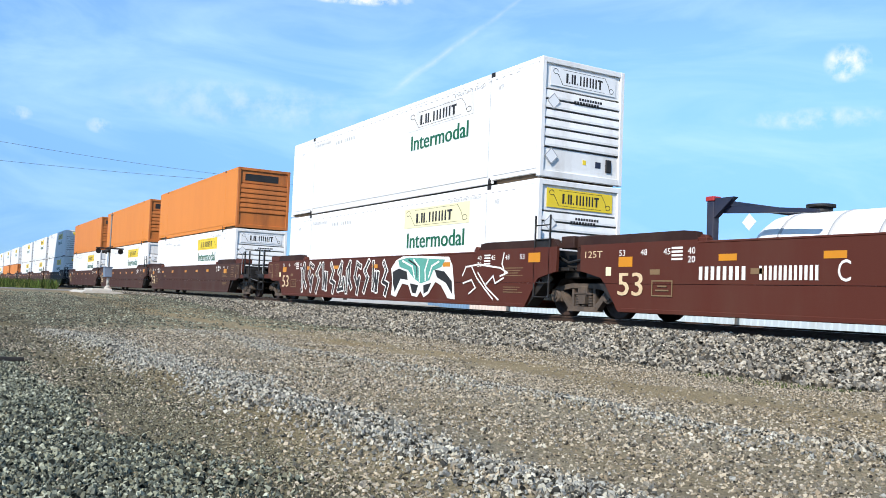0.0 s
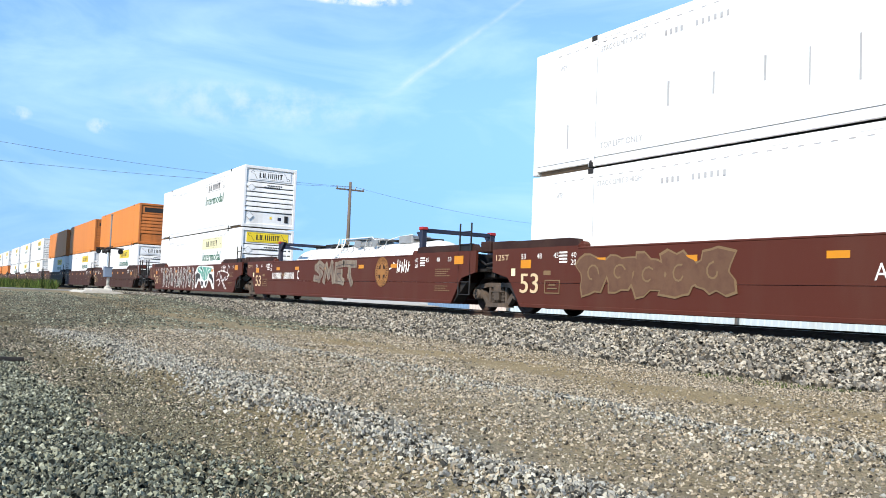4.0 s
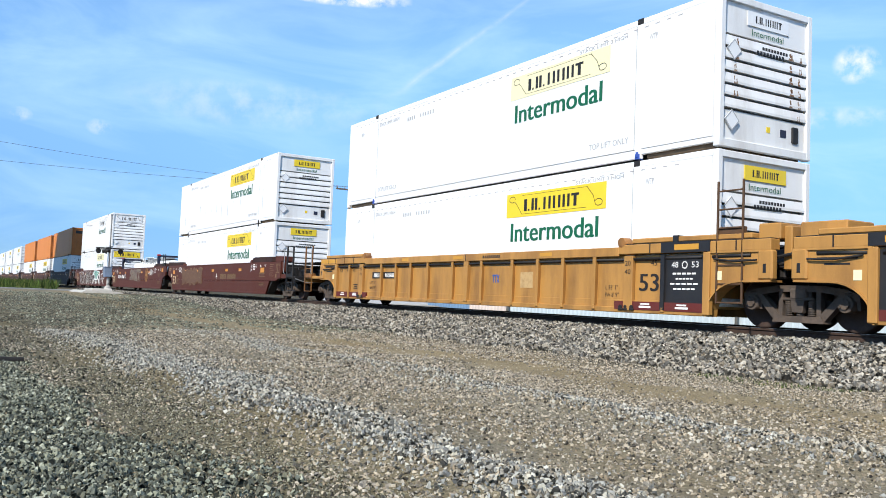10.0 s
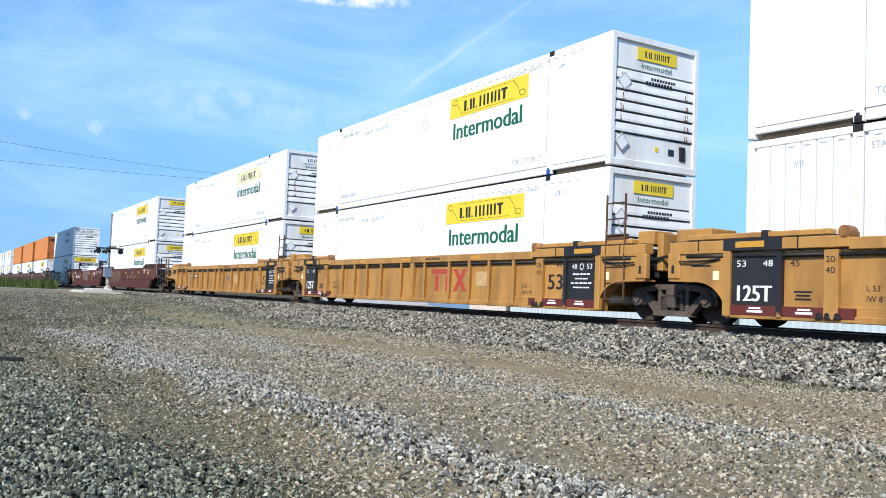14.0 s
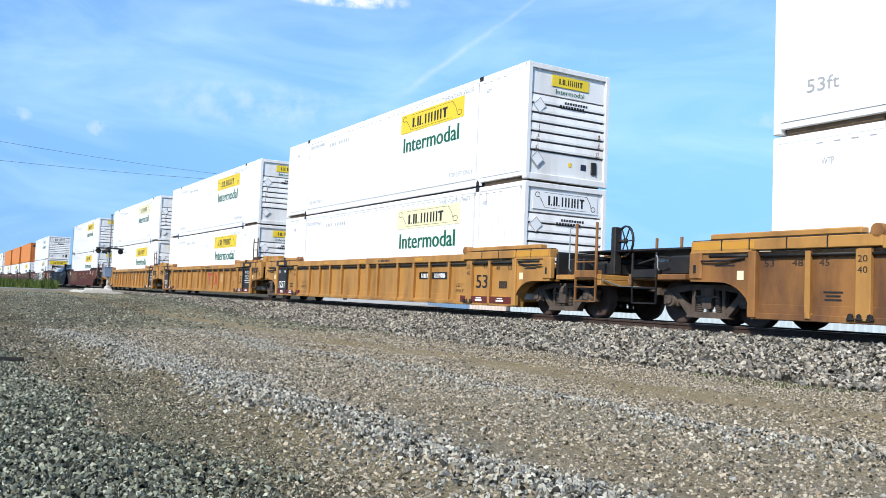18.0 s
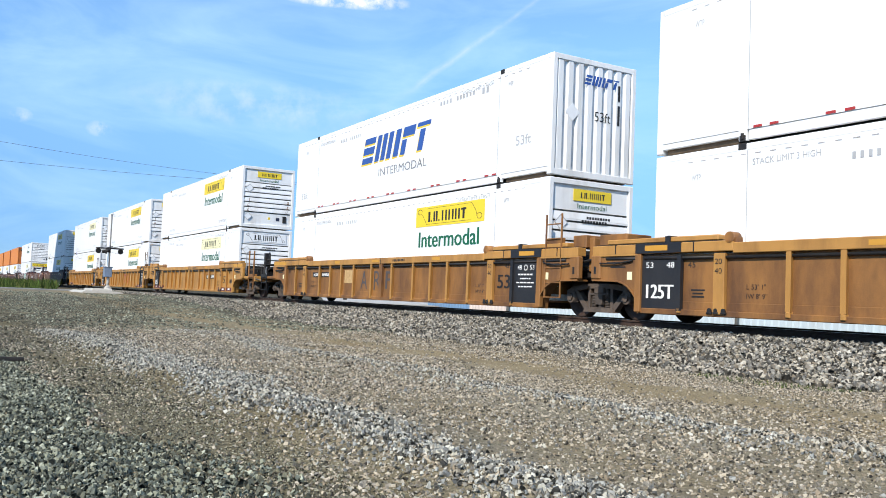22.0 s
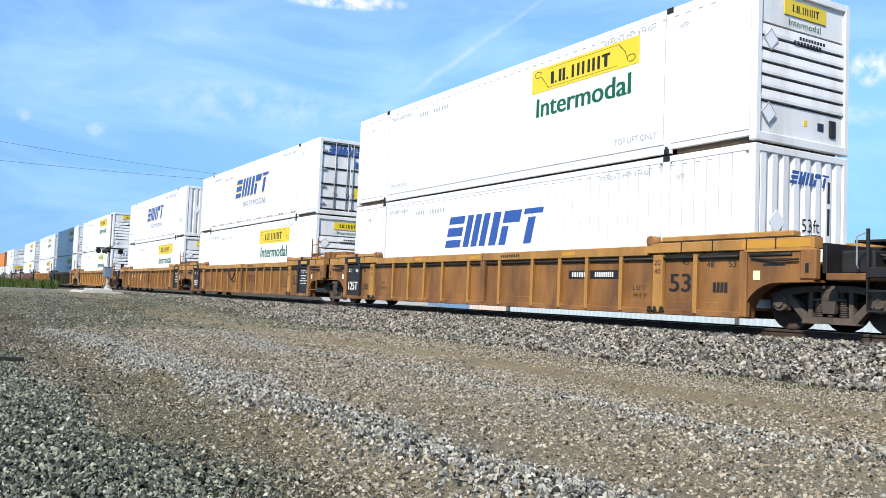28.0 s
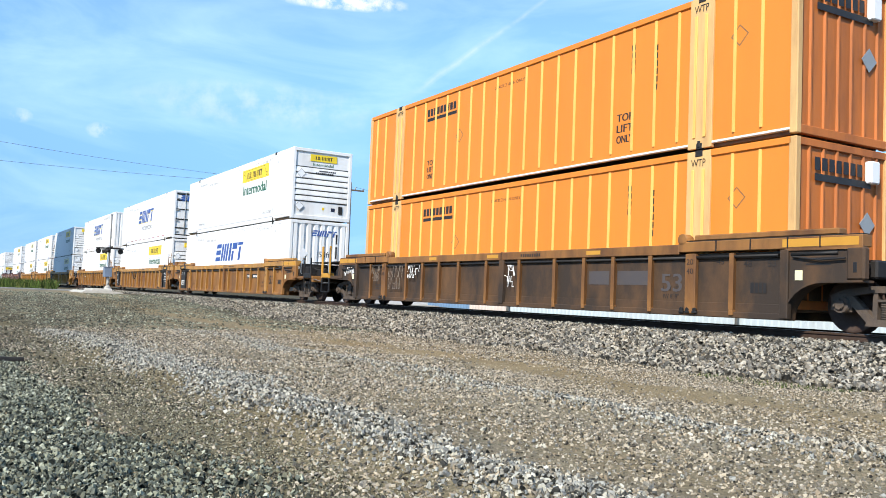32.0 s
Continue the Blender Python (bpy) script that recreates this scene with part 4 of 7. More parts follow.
def signs(c, sign, end_sign, end, paint, shift):
    y = -HY - 0.004
    if sign in ("plate", "pale", "faded"):
        ymat = {"plate": SIGN_YELLOW, "pale": SIGN_PALE, "faded": WHITE_END}[sign]
        pl = part("sign_plate", cached(("sign_plate", sign), lambda: plate(Mesher(), 1.53, 5.22, 2.0, 2.58, "near", y + 0.004, 0.004), ymat), ymat, c,
                  {"plate": "bright yellow sign plate", "pale": "bleached pale yellow sign plate", "faded": "sign plate worn almost white"}[sign])
        pl.location.x = shift
        part("name_mark", cached(("name_mark", "side"), lambda: block_word(Mesher(), 2.22, 4.35, 2.13, 2.42, "near", y - 0.003), BLACK_INK), BLACK_INK, pl, "black block name mark")
        part("scroll", cached(("scroll", "side"), lambda: sign_scroll(Mesher(), 1.55, 5.2, 2.02, 2.56, "near", y - 0.002), BLACK_INK), BLACK_INK, pl, "thin dark scroll lines")
        part("lettering", cached(("lettering", "intermodal"), lambda: bold(Mesher(), "Intermodal", 1.75, 4.98, 1.40, 1.85, "near", y, 0.018), GREEN_INK), GREEN_INK, c, "dark green lettering Intermodal").location.x = shift
    if sign in ("plate", "pale", "faded") or paint is WHITE:
        def memo():
            m = Mesher()
            if sign in ("plate", "pale"):
                letters(m, "TOP LIFT ONLY", 4.6, 5.85, 0.36, 0.49, "near", y)
                letters(m, "TOP LIFT ONLY", -5.85, -4.55, 0.36, 0.49, "near", y)
            letters(m, "STACK LIMIT 3 HIGH", -5.9, -4.55, CH - 0.40, CH - 0.29, "near", y)
            letters(m, "WTP", -7.3, -7.08, CH - 0.56, CH - 0.44, "near", y)
            bars(m, -4.0, -3.45, CH - 0.52, CH - 0.41, 4, "near", y, 0.55)
            bars(m, -3.2, -2.3, CH - 0.52, CH - 0.41, 6, "near", y, 0.6)
            for sx in (-6.02, 6.02):
                bars(m, sx, sx + 0.014, 0.2, CH - 0.13, 1, "near", y, 0)
            letters(m, "STACK LIMIT 3 HIGH", 4.2, 5.75, CH - 0.3, CH - 0.22, "near", y)
            letters(m, "WTP", 6.4, 6.62, CH - 0.5, CH - 0.38, "near", y)
            return m
        part("lettering", cached(("lettering", "notes", sign in ("plate", "pale")), memo, GREY_INK), GREY_INK, c, "faint grey handling notes")
    if sign in ("slant", "slant_low"):
        z0 = 1.37 if sign == "slant" else 1.35
        part("name_mark", cached(("name_mark", sign), lambda: slant_word(Mesher(), *((-2.17, 2.54) if sign == "slant" else (-2.25, 2.25)), z0, z0 + 0.84, "near", y), BLUE_INK), BLUE_INK, c, "large dark blue slanted name mark")
        if sign == "slant":
            part("name_edge", cached(("name_edge", sign), lambda: slant_word(Mesher(), -2.22, 2.49, z0 - 0.05, z0 + 0.79, "near", y + 0.0026), SIGN_YELLOW), SIGN_YELLOW, c, "thin gold drop edge behind the mark")
            part("lettering", cached(("lettering", "wide"), lambda: letters(Mesher(), "INTERMODAL", -0.85, 2.32, 0.86, 1.12, "near", y), SLATE_INK), SLATE_INK, c, "thin dark lettering INTERMODAL")

            one = cached(("reflector", "red"), lambda: Mesher().box(-0.09, 0.09, y + 0.001, y + 0.004, 0.205, 0.25), RED_CAP)
            for i in range(9):
                for o in (0.09, 0.43):
                    part("reflector", one, RED_CAP, c, "small red reflector").location.x = -5.9 + 1.42 * i + o

            def size_marks():
                m = letters(Mesher(), "53ft", 6.82, 7.45, 0.84, 1.08, "near", y)
                letters(m, "53ft", -7.6, -7.0, 0.62, 0.84, "near", y)
                bars(m, 5.2, 5.6, 2.44, 2.6, 2, "near", y, 0.5)
                bars(m, 3.0, 3.7, 2.5, 2.62, 4, "near", y, 0.5)
                bars(m, 3.9, 4.9, 2.5, 2.62, 6, "near", y, 0.5)
                return m
            if end == "corr":
                part("lettering", cached(("lettering", "size"), size_marks, GREY_INK), GREY_INK, c, "grey 53ft size marks")
    if paint is WHITE:
        def dashes():
            m = Mesher()
            for i in range(48):
                m.box(-7.4 + i * 0.31, -7.28 + i * 0.31, y + 0.001, y + 0.003, CH - 0.2, CH - 0.185)
            return m
        part("rivet_strip", cached(("rivet_strip",), dashes, RIVET), RIVET, c, "row of small pale rivet marks")
    if sign == "word":
        top, y = y, -HY + 0.0335
        part("name_mark", cached(("name_mark", "block"), lambda: bars(bars(Mesher(), -4.45, -2.8, 2.31, 2.52, 9, "near", y), -4.45, -2.8, 2.16, 2.25, 1, "near", y, 0), BLACK_INK), BLACK_INK, c, "black block name mark")

        def top_lift():
            m = Mesher()
            for a in (3.8, -4.35):
                for k, w in enumerate(("TOP", "LIFT", "ONLY")):
                    s = 1.15 if a > 0 else 1.0
                    bold(m, w, a, a + 0.42 * s, 0.86 - 0.2 * k * s, (0.86 - 0.2 * k * s) + 0.14 * s, "near", y, 0.008)
            letters(m, "STACK 2 HIGH ONLY", -0.9, 0.4, 2.45, 2.53, "near", y)
            for k in range(4):
                bars(m, 4.2, 4.31, 1.9 - 0.16 * k + 0.4, 2.02 - 0.16 * k + 0.4, 1, "near", y, 0)
            for k in range(6):
                bars(m, 4.85, 4.96, 1.75 - 0.16 * k + 0.4, 1.87 - 0.16 * k + 0.4, 1, "near", y, 0)
            return m
        part("lettering", cached(("lettering", "toplift"), top_lift, BLACK_INK), BLACK_INK, c, "dark stencilled handling notes")
        part("lettering", cached(("lettering", "wtp"), lambda: letters(letters(Mesher(), "WTP", 5.95, 6.3, 2.6, 2.74, "near", top - 0.004), "WTP", -6.3, -5.95, 2.6, 2.74, "near", top - 0.004), BLACK_INK), BLACK_INK, c, "WTP stencilled on the cream posts")
        for px in (7.0, -2.6):
            part("placard", cached(("placard", px), lambda: diamond(Mesher(), px, 1.5 if px < 0 else 1.95, 0.2, "near", y), TAN_INK), TAN_INK, c, "scraped outline of a diamond placard")
    # ---- end wall
    xe = HX - 0.045
    if end == "ribs" and paint is WHITE:
        if end_sign in ("small", "small_white"):
            small = SIGN_YELLOW if end_sign == "small" else WHITE
            pl = part("sign_plate", cached(("sign_plate", "end", small.name), lambda: plate(Mesher(), -0.55, 0.62, CH - 0.50, CH - 0.22, "end", xe, 0.012), small), small, c, "small sign plate on the end")
            part("name_mark", cached(("name_mark", "end"), lambda: block_word(Mesher(), -0.35, 0.42, CH - 0.43, CH - 0.29, "end", xe + 0.014), BLACK_INK), BLACK_INK, pl, "black block name mark")
            part("lettering", cached(("lettering", "end"), lambda: letters(Mesher(), "Intermodal", -0.42, 0.48, CH - 0.68, CH - 0.56, "end", xe + 0.004), GREEN_INK), GREEN_INK, c, "small dark green lettering Intermodal")
        else:
            mt = SIGN_YELLOW if end_sign == "wide_yellow" else WHITE
            pl = part("sign_plate", cached(("sign_plate", end_sign), lambda: plate(Mesher(), -1.02, 1.02, CH - 0.66, CH - 0.2, "end", xe, 0.012), mt), mt, c, "wide sign plate across the end")
            part("name_mark", cached(("name_mark", "end_wide"), lambda: block_word(Mesher(), -0.58, 0.6, CH - 0.55, CH - 0.31, "end", xe + 0.014), BLACK_INK), BLACK_INK, pl, "black block name mark")
            part("scroll", cached(("scroll", "end"), lambda: sign_scroll(Mesher(), -1.0, 1.0, CH - 0.65, CH - 0.21, "end", xe + 0.014), BLACK_INK), BLACK_INK, pl, "thin dark scroll lines")
        part("number_tag", cached(("number_tag",), lambda: bars(bars(Mesher(), -0.15, 0.6, CH - 0.92, CH - 0.86, 9, "end", HX - 0.016), -0.3, 0.5, CH - 1.02, CH - 0.95, 9, "end", HX - 0.016), BLACK_INK), BLACK_INK, c, "small dark numbering bars")
        for k, (yy, zz) in enumerate(((-0.92, 1.85), (-0.95, 0.52))):
            pd = part("placard_holder", cached(("placard_holder", k), lambda: diamond(Mesher(), yy, zz, 0.2, "end", HX - 0.012, True), WHITE), WHITE, c, "white diamond placard holder")
            part("holder_edge", cached(("holder_edge", k), lambda: diamond(Mesher(), yy, zz, 0.2, "end", HX - 0.008), GREY_INK), GREY_INK, pd)
        part("label", cached(("label", "yellow"), lambda: plate(Mesher(), 0.05, 0.15, 0.42, 0.53, "end", HX - 0.056, 0.008), SIGN_YELLOW), SIGN_YELLOW, c, "small yellow label")
        part("label", cached(("label", "blue"), lambda: plate(Mesher(), 0.45, 0.62, 0.38, 0.53, "end", HX - 0.056, 0.008), NAVY), NAVY, c, "small dark label")
        part("document_box", cached(("document_box",), lambda: Mesher().box(HX - 0.075, HX - 0.02, 0.78, 0.95, 0.3, 0.62, 0.012), DARK), DARK, c, "dark document box")
    if end == "corr":
        part("lettering", cached(("lettering", "corr"), lambda: letters(Mesher(), "53ft", 0.0, 0.5, 1.42, 1.66, "end", HX - 0.016), BLACK_INK), BLACK_INK, c, "dark 53ft size mark")
        part("slant_mark", cached(("slant_mark", "corr"), lambda: slant_word(Mesher(), -0.35, 0.75, CH - 0.62, CH - 0.38, "end", HX - 0.016), BLUE_INK), BLUE_INK, c, "dark blue slanted name mark")
        part("number_tag", cached(("number_tag", "tall"), lambda: bars(bars(Mesher(), 0.72, 0.79, CH - 1.5, CH - 1.0, 1, "end", HX - 0.016, 0), 0.72, 0.79, CH - 0.9, CH - 0.5, 1, "end", HX - 0.016, 0), BLACK_INK), BLACK_INK, c)
        part("placard_holder", cached(("placard_holder", "c"), lambda: diamond(Mesher(), -0.68, 1.55, 0.22, "end", HX - 0.014, True), WHITE), WHITE, c, "white diamond placard holder")
    if end == "fins":
        part("name_mark", cached(("name_mark", "fins"), lambda: bars(bars(Mesher(), -0.8, 0.55, CH - 0.52, CH - 0.3, 7, "end", HX - 0.008), -0.8, 0.75, CH - 0.7, CH - 0.58, 1, "end", HX - 0.008, 0), BLACK_INK), BLACK_INK, c, "black block name mark over a bar")
        part("gauge_box", cached(("gauge_box",), lambda: Mesher().box(HX - 0.05, HX + 0.1, 0.62, 0.86, CH - 0.62, CH - 0.22, 0.02), WHITE), WHITE, c, "small white equipment box")
        part("placard_holder", cached(("placard_holder", "f"), lambda: diamond(Mesher(), 0.66, 1.55, 0.22, "end", HX - 0.006, True), GREY), GREY, c, "grey diamond placard")
    if end == "ribs" and paint is ORANGE:
        part("name_mark", cached(("name_mark", "orange_end"), lambda: plate(Mesher(), -0.95, 0.7, CH - 0.62, CH - 0.3, "end", xe), BLACK_INK), BLACK_INK, c, "black name block")


def diamond(m, a, z, r, face, at, solid=False):
    o = [(a + r, z), (a, z + r), (a - r, z), (a, z - r)]
    put = (lambda p, k=0: (p[0], at + k, p[1])) if face == "near" else (lambda p, k=0: (at + k, p[0], p[1]))
    if solid:
        return m.add([put(p) for p in o] + [put(p, -0.01 if face == "end" else 0.01) for p in o],
                     [(0, 1, 2, 3), (4, 5, 6, 7)] + [(i, (i + 1) % 4, 4 + (i + 1) % 4, 4 + i) for i in range(4)])
    i = [(a + (p - a) * 0.86, z + (q - z) * 0.86) for p, q in o]
    return m.add([put(p) for p in o + i], [(k, (k + 1) % 4, 4 + (k + 1) % 4, 4 + k) for k in range(4)])


def end_stains(c, items):
    """Broken rust streaks hanging from the slots of the boarded end: (place across, first board, last board, width)."""
    rng = random.Random(int(abs(c.matrix_basis.translation.x) * 10))
    for y, k0, k1, w in items:
        for k in range(k0, k1):
            low, high = CH * (1 - END_SLOTS[k + 1]) + 0.045, CH * (1 - END_SLOTS[k]) if k else CH - 0.13
            lip = 0.036 if k == 0 else 0.0
            put = lambda v, z: (HX - 0.0155 - lip - 0.027 * max(0.0, (z - low - 0.05) / (high - low - 0.05)), v, z)
            for _ in range(2):
                h, o, q = rng.uniform(0.5, 1.0) * (high - low), rng.uniform(-0.05, 0.05), w * rng.uniform(0.3, 0.9)
                part("rust_streak", Mesher().add([put(y + o - q / 2, low), put(y + o + q / 2, low), put(y + o + q * 0.2, low + h * 0.55), put(y + o + q * 0.3, low + h), put(y + o - q * 0.25, low + h * 0.8), put(y + o - q * 0.15, low + h * 0.4)], [(0, 1, 2, 5), (5, 2, 3, 4)]), RUST, c, "brown rust streak")


def side_outlines(c, items):
    """Faint scraped outlines of diamond holders on the side sheet."""
    for x, z, r in items:
        part("placard_outline", diamond(Mesher(), x, z, r, "near", -HY - 0.004), GREY_INK, c, "faint grey diamond outline")


def scuffs(c, items):
    """Grey upright scrapes on the side sheet."""
    for x, z0, z1, w in items:
        part("scrape", bars(Mesher(), x, x + w, z0, z1, 1, "near", -HY - 0.001, 0), GREY_INK, c, "grey upright scrape")


# ---------------------------------------------------------------- bogies
WHEEL_R = 0.455


def wheel_mesh():
    return Mesher().lathe([(0.0, -0.09), (0.09, -0.09), (0.12, -0.07), (0.15, -0.03), (0.32, -0.015), (0.39, -0.05), (0.44, -0.055), (0.455, -0.04), (0.458, 0.055),
                           (0.485, 0.07), (0.485, 0.085), (0.40, 0.085), (0.36, 0.02), (0.15, 0.03), (0.12, 0.08), (0.0, 0.08)], 32).mesh("wheel", WHEEL)


def side_frame_mesh():
    """Cast truss side frame: top chord, sloping columns, spring seat, bearing pedestals."""
    m = Mesher()
    y0, y1 = -1.06, -0.90
    m.prism([(-1.1, 0.50), (-1.12, 0.60), (-0.88, 0.69), (-0.4, 0.75), (0.4, 0.75), (0.88, 0.69), (1.12, 0.60), (1.1, 0.50), (0.84, 0.575), (0.4, 0.645), (-0.4, 0.645), (-0.84, 0.575)], "y", y0, y1)
    for s in (-1, 1):
        m.prism([(s * 0.74, 0.60), (s * 0.88, 0.58), (s * 0.47, 0.15), (s * 0.33, 0.20)], "y", y0 + 0.005, y1 - 0.01)
        m.prism([(s * 0.33, 0.22), (s * 0.41, 0.22), (s * 0.40, 0.66), (s * 0.32, 0.66)], "y", y0 + 0.02, y1 - 0.02)
        m.prism([(s * 0.745, 0.34), (s * 0.76, 0.60), (s * 1.10, 0.58), (s * 1.12, 0.36), (s * 1.06, 0.36), (s * 1.04, 0.50), (s * 0.80, 0.51), (s * 0.79, 0.34)], "y", y0 + 0.015, y1 - 0.015)
        m.box(*sorted((s * 0.84, s * 0.98)), y0 - 0.015, y1, 0.55, 0.64, 0.015)
    m.prism([(-0.50, 0.13), (0.50, 0.13), (0.44, 0.24), (-0.44, 0.24)], "y", y0 - 0.035, y1 + 0.03)
    m.box(-0.3, 0.3, y0 - 0.02, y1 + 0.02, 0.5, 0.545, 0.01)
    return m.mesh("side_frame", TRUCK)


def spring_mesh():
    m = Mesher()
    for k in range(7):
        m.cyl((0, 0, 0.25 + k * 0.035), (0, 0, 0.272 + k * 0.035), 0.068, 10)
    m.cyl((0, 0, 0.24), (0, 0, 0.5), 0.05, 8)
    return m.mesh("spring", TRUCK)


SHARED = {"wheel": wheel_mesh(), "side_frame": side_frame_mesh(), "spring": spring_mesh(),
          "axle": Mesher().cyl((0, -1.1, 0), (0, 1.1, 0), 0.075, 12).mesh("axle", TRUCK),
          "cap": Mesher().cyl((0, -1.13, 0), (0, -0.86, 0), 0.135, 14).cyl((0, -1.16, 0), (0, -1.12, 0), 0.085, 10).cyl((0.06, -1.175, 0.05), (0.06, -1.15, 0.05), 0.02, 6).cyl((-0.06, -1.175, 0.05), (-0.06, -1.15, 0.05), 0.02, 6).cyl((0, -1.175, -0.07), (0, -1.15, -0.07), 0.02, 6).mesh("bearing_cap", TRUCK),
          "bolster": Mesher().box(-0.2, 0.2, -1.02, 1.02, 0.5, 0.72, 0.03).cyl((0, 0, 0.7), (0, 0, 0.82), 0.28, 16).box(-0.16, 0.16, -1.09, -0.9, 0.52, 0.7, 0.02).box(-0.16, 0.16, 0.9, 1.09, 0.52, 0.7, 0.02).mesh("bolster", TRUCK),
          "beam": Mesher().box(-0.05, 0.05, -0.8, 0.8, 0.34, 0.44, 0.01).box(-0.1, 0.1, -0.85, -0.66, 0.3, 0.52, 0.02).box(-0.1, 0.1, 0.66, 0.85, 0.3, 0.52, 0.02).mesh("brake_beam", DARK),
          "damper": Mesher().prism([(-0.1, 0.3), (0.1, 0.3), (0.13, 0.5), (-0.13, 0.5)], "y", -1.09, -0.99).mesh("friction_wedge", TRUCK)}


def bogie(x, shared_by_two):
    b = thing("bogie", pose(x, TRACK_Y, RAIL_Z), "two-axle cast steel bogie with dusty side frames and coil springs", "bogie", "bogies under the train")
    for s in (-1, 1):
        f = part("side_frame", SHARED["side_frame"], TRUCK, b)
        for k in (-0.22, 0.0, 0.22):
            sp = part("spring", SHARED["spring"], TRUCK, f)
            sp.location = (k, -1.0, 0)
        part("friction_wedge", SHARED["damper"], TRUCK, f)
        if s > 0:
            f.rotation_euler.z = math.pi
    part("bolster", SHARED["bolster"], TRUCK, b)
    for s in (-1, 1):
        bm_ = part("brake_beam", SHARED["beam"], DARK, b)
        bm_.location.x = s * 0.36
        w = part("wheelset", SHARED["axle"], TRUCK, b)
        w.matrix_basis = pose(s * 0.9, 0, WHEEL_R)
        for e in (-1, 1):
            wh = part("wheel", SHARED["wheel"], WHEEL, w, "brown rusty steel wheel")
            wh.location.y = e * 0.753
            cp = part("bearing_cap", SHARED["cap"], TRUCK, w)
            if e < 0:
                pass
            else:
                wh.rotation_euler.z = math.pi
                cp.rotation_euler.z = math.pi
        WHEELSETS.append((w, s * 0.9, x))
    MOVERS.append((b, x, TRACK_Y, RAIL_Z))
    return b


# ---------------------------------------------------------------- well cars
RIBS = (-4.85, -3.86, -2.92, -1.9, -0.55, 0.88, 2.24, 3.26, 4.19, 5.26)


def mirrored(m, parent, name, mesh, mat, label=""):
    """The same part on both long sides."""
    a = part(name, mesh, mat, parent, label)
    b = part(name, mesh, mat, parent, label)
    b.scale.y = -1
    return a, b


def ladder(parent, x0, x1, z0, z1, mat, top=None):
    for x in (x0, x1):
        part("ladder_post", Mesher().box(x - 0.017, x + 0.017, -1.5, -1.46, z0, z1, 0.006), mat, parent)
    part("ladder_plate", Mesher().box(x0, x1, -1.46, -1.36, 1.5, 1.76, 0.012), mat, parent)
    k = 0
    z = z0 + 0.02
    while z < z1:
        part("rung", cached(("rung", round(x1 - x0, 3), mat.name), lambda: Mesher().box(0, x1 - x0, -1.49, -1.46, -0.014, 0.014, 0.005), mat), mat, parent).location = (x0, 0, z)
        z += 0.33
        k += 1


def grab_iron(parent, pts, mat):
    part("grab_iron", Mesher().tube(pts, 0.014, 6), mat, parent)


def well_common(u, paint, left, right):
    """Floor beams, inner bulkheads, end decks, couplers or joints."""
    for x in (-7.6, -5.2, -2.6, 0, 2.6, 5.2, 7.6):
        part("cross_bearer", cached(("cross_bearer", paint.name), lambda: Mesher().box(-0.18, 0.18, -1.42, 1.42, 0.16, 0.30, 0.01), paint), paint, u).location.x = x
    for s, kind in ((-1, left), (1, right)):
        bulk = part("bulkhead", cached(("bulkhead", paint.name), lambda: Mesher().box(8.28, 8.36, -1.42, 1.42, 0.3, 1.25, 0.01), paint), paint, u)
        bulk.scale.x = s
        sill = cached(("centre_sill", kind), lambda: Mesher().prism([(8.3, 0.55), (9.0, 0.82), (11.55 if kind == "end" else 9.85, 0.72), (11.55 if kind == "end" else 9.85, 1.0), (8.3, 1.1)], "y", -0.33, 0.33)
                      .box(8.36, 9.6, -1.3, 1.3, 1.02, 1.1, 0.01), DARK)
        part("centre_sill", sill, DARK, u).scale.x = s
        if kind == "end":
            dp = DARK if paint is BROWN else paint
            deck = cached(("end_deck", dp.name), lambda: Mesher().box(9.9, 11.42, -1.45, 1.45, 0.82, 0.93, 0.012).box(11.3, 11.42, -1.45, 1.45, 0.70, 0.82, 0.01), dp)
            part("end_deck", deck, dp, u).scale.x = s
            cpl = Mesher().box(11.4, 11.75, -0.11, 0.11, 0.62, 0.84, 0.02)
            cpl.prism([(11.72, -0.17), (11.86, -0.19), (11.9, 0.02), (11.83, 0.05), (11.8, -0.05), (11.74, 0.0), (11.72, 0.16)], "z", 0.56, 0.9)
            c = part("coupler", cached(("coupler",), lambda: cpl, TRUCK), TRUCK, u, "cast steel knuckle coupler")
            c.rotation_euler.z = 0 if s > 0 else math.pi
            gear = Mesher().box(9.98, 10.55, -1.2, 1.2, 0.93, 1.3, 0.03).box(10.55, 11.25, -0.95, 0.6, 0.93, 1.2, 0.03).box(10.0, 11.2, -0.28, 0.28, 0.93, 1.38, 0.05).cyl((10.1, -0.7, 1.15), (11.0, -0.7, 1.15), 0.12, 12).box(9.95, 10.25, 0.5, 1.3, 0.93, 1.42, 0.03)
            part("brake_gear", cached(("brake_gear",), lambda: gear, DARK), DARK, u).scale.x = s
            part("hose", cached(("hose",), lambda: Mesher().tube([(11.45, 0.35, 0.75), (11.65, 0.4, 0.45), (11.82, 0.38, 0.32)], 0.025, 6), DARK), DARK, u, "black rubber air hose").scale.x = s
            part("walkway", cached(("walkway",), lambda: Mesher().box(10.05, 11.9, -0.95, 0.95, 1.44, 1.48, 0.004), DARK), DARK, u, "dark grating walkway").scale.x = s
        else:
            jt = Mesher().box(9.6, 10.02, -0.42, 0.42, 0.74, 1.18, 0.05).box(9.2, 9.7, -1.1, 1.1, 0.86, 1.15, 0.03)
            part("joint_casting", cached(("joint_casting", s), lambda: jt, DARK), DARK, u, "articulation casting over the shared bogie").scale.x = s


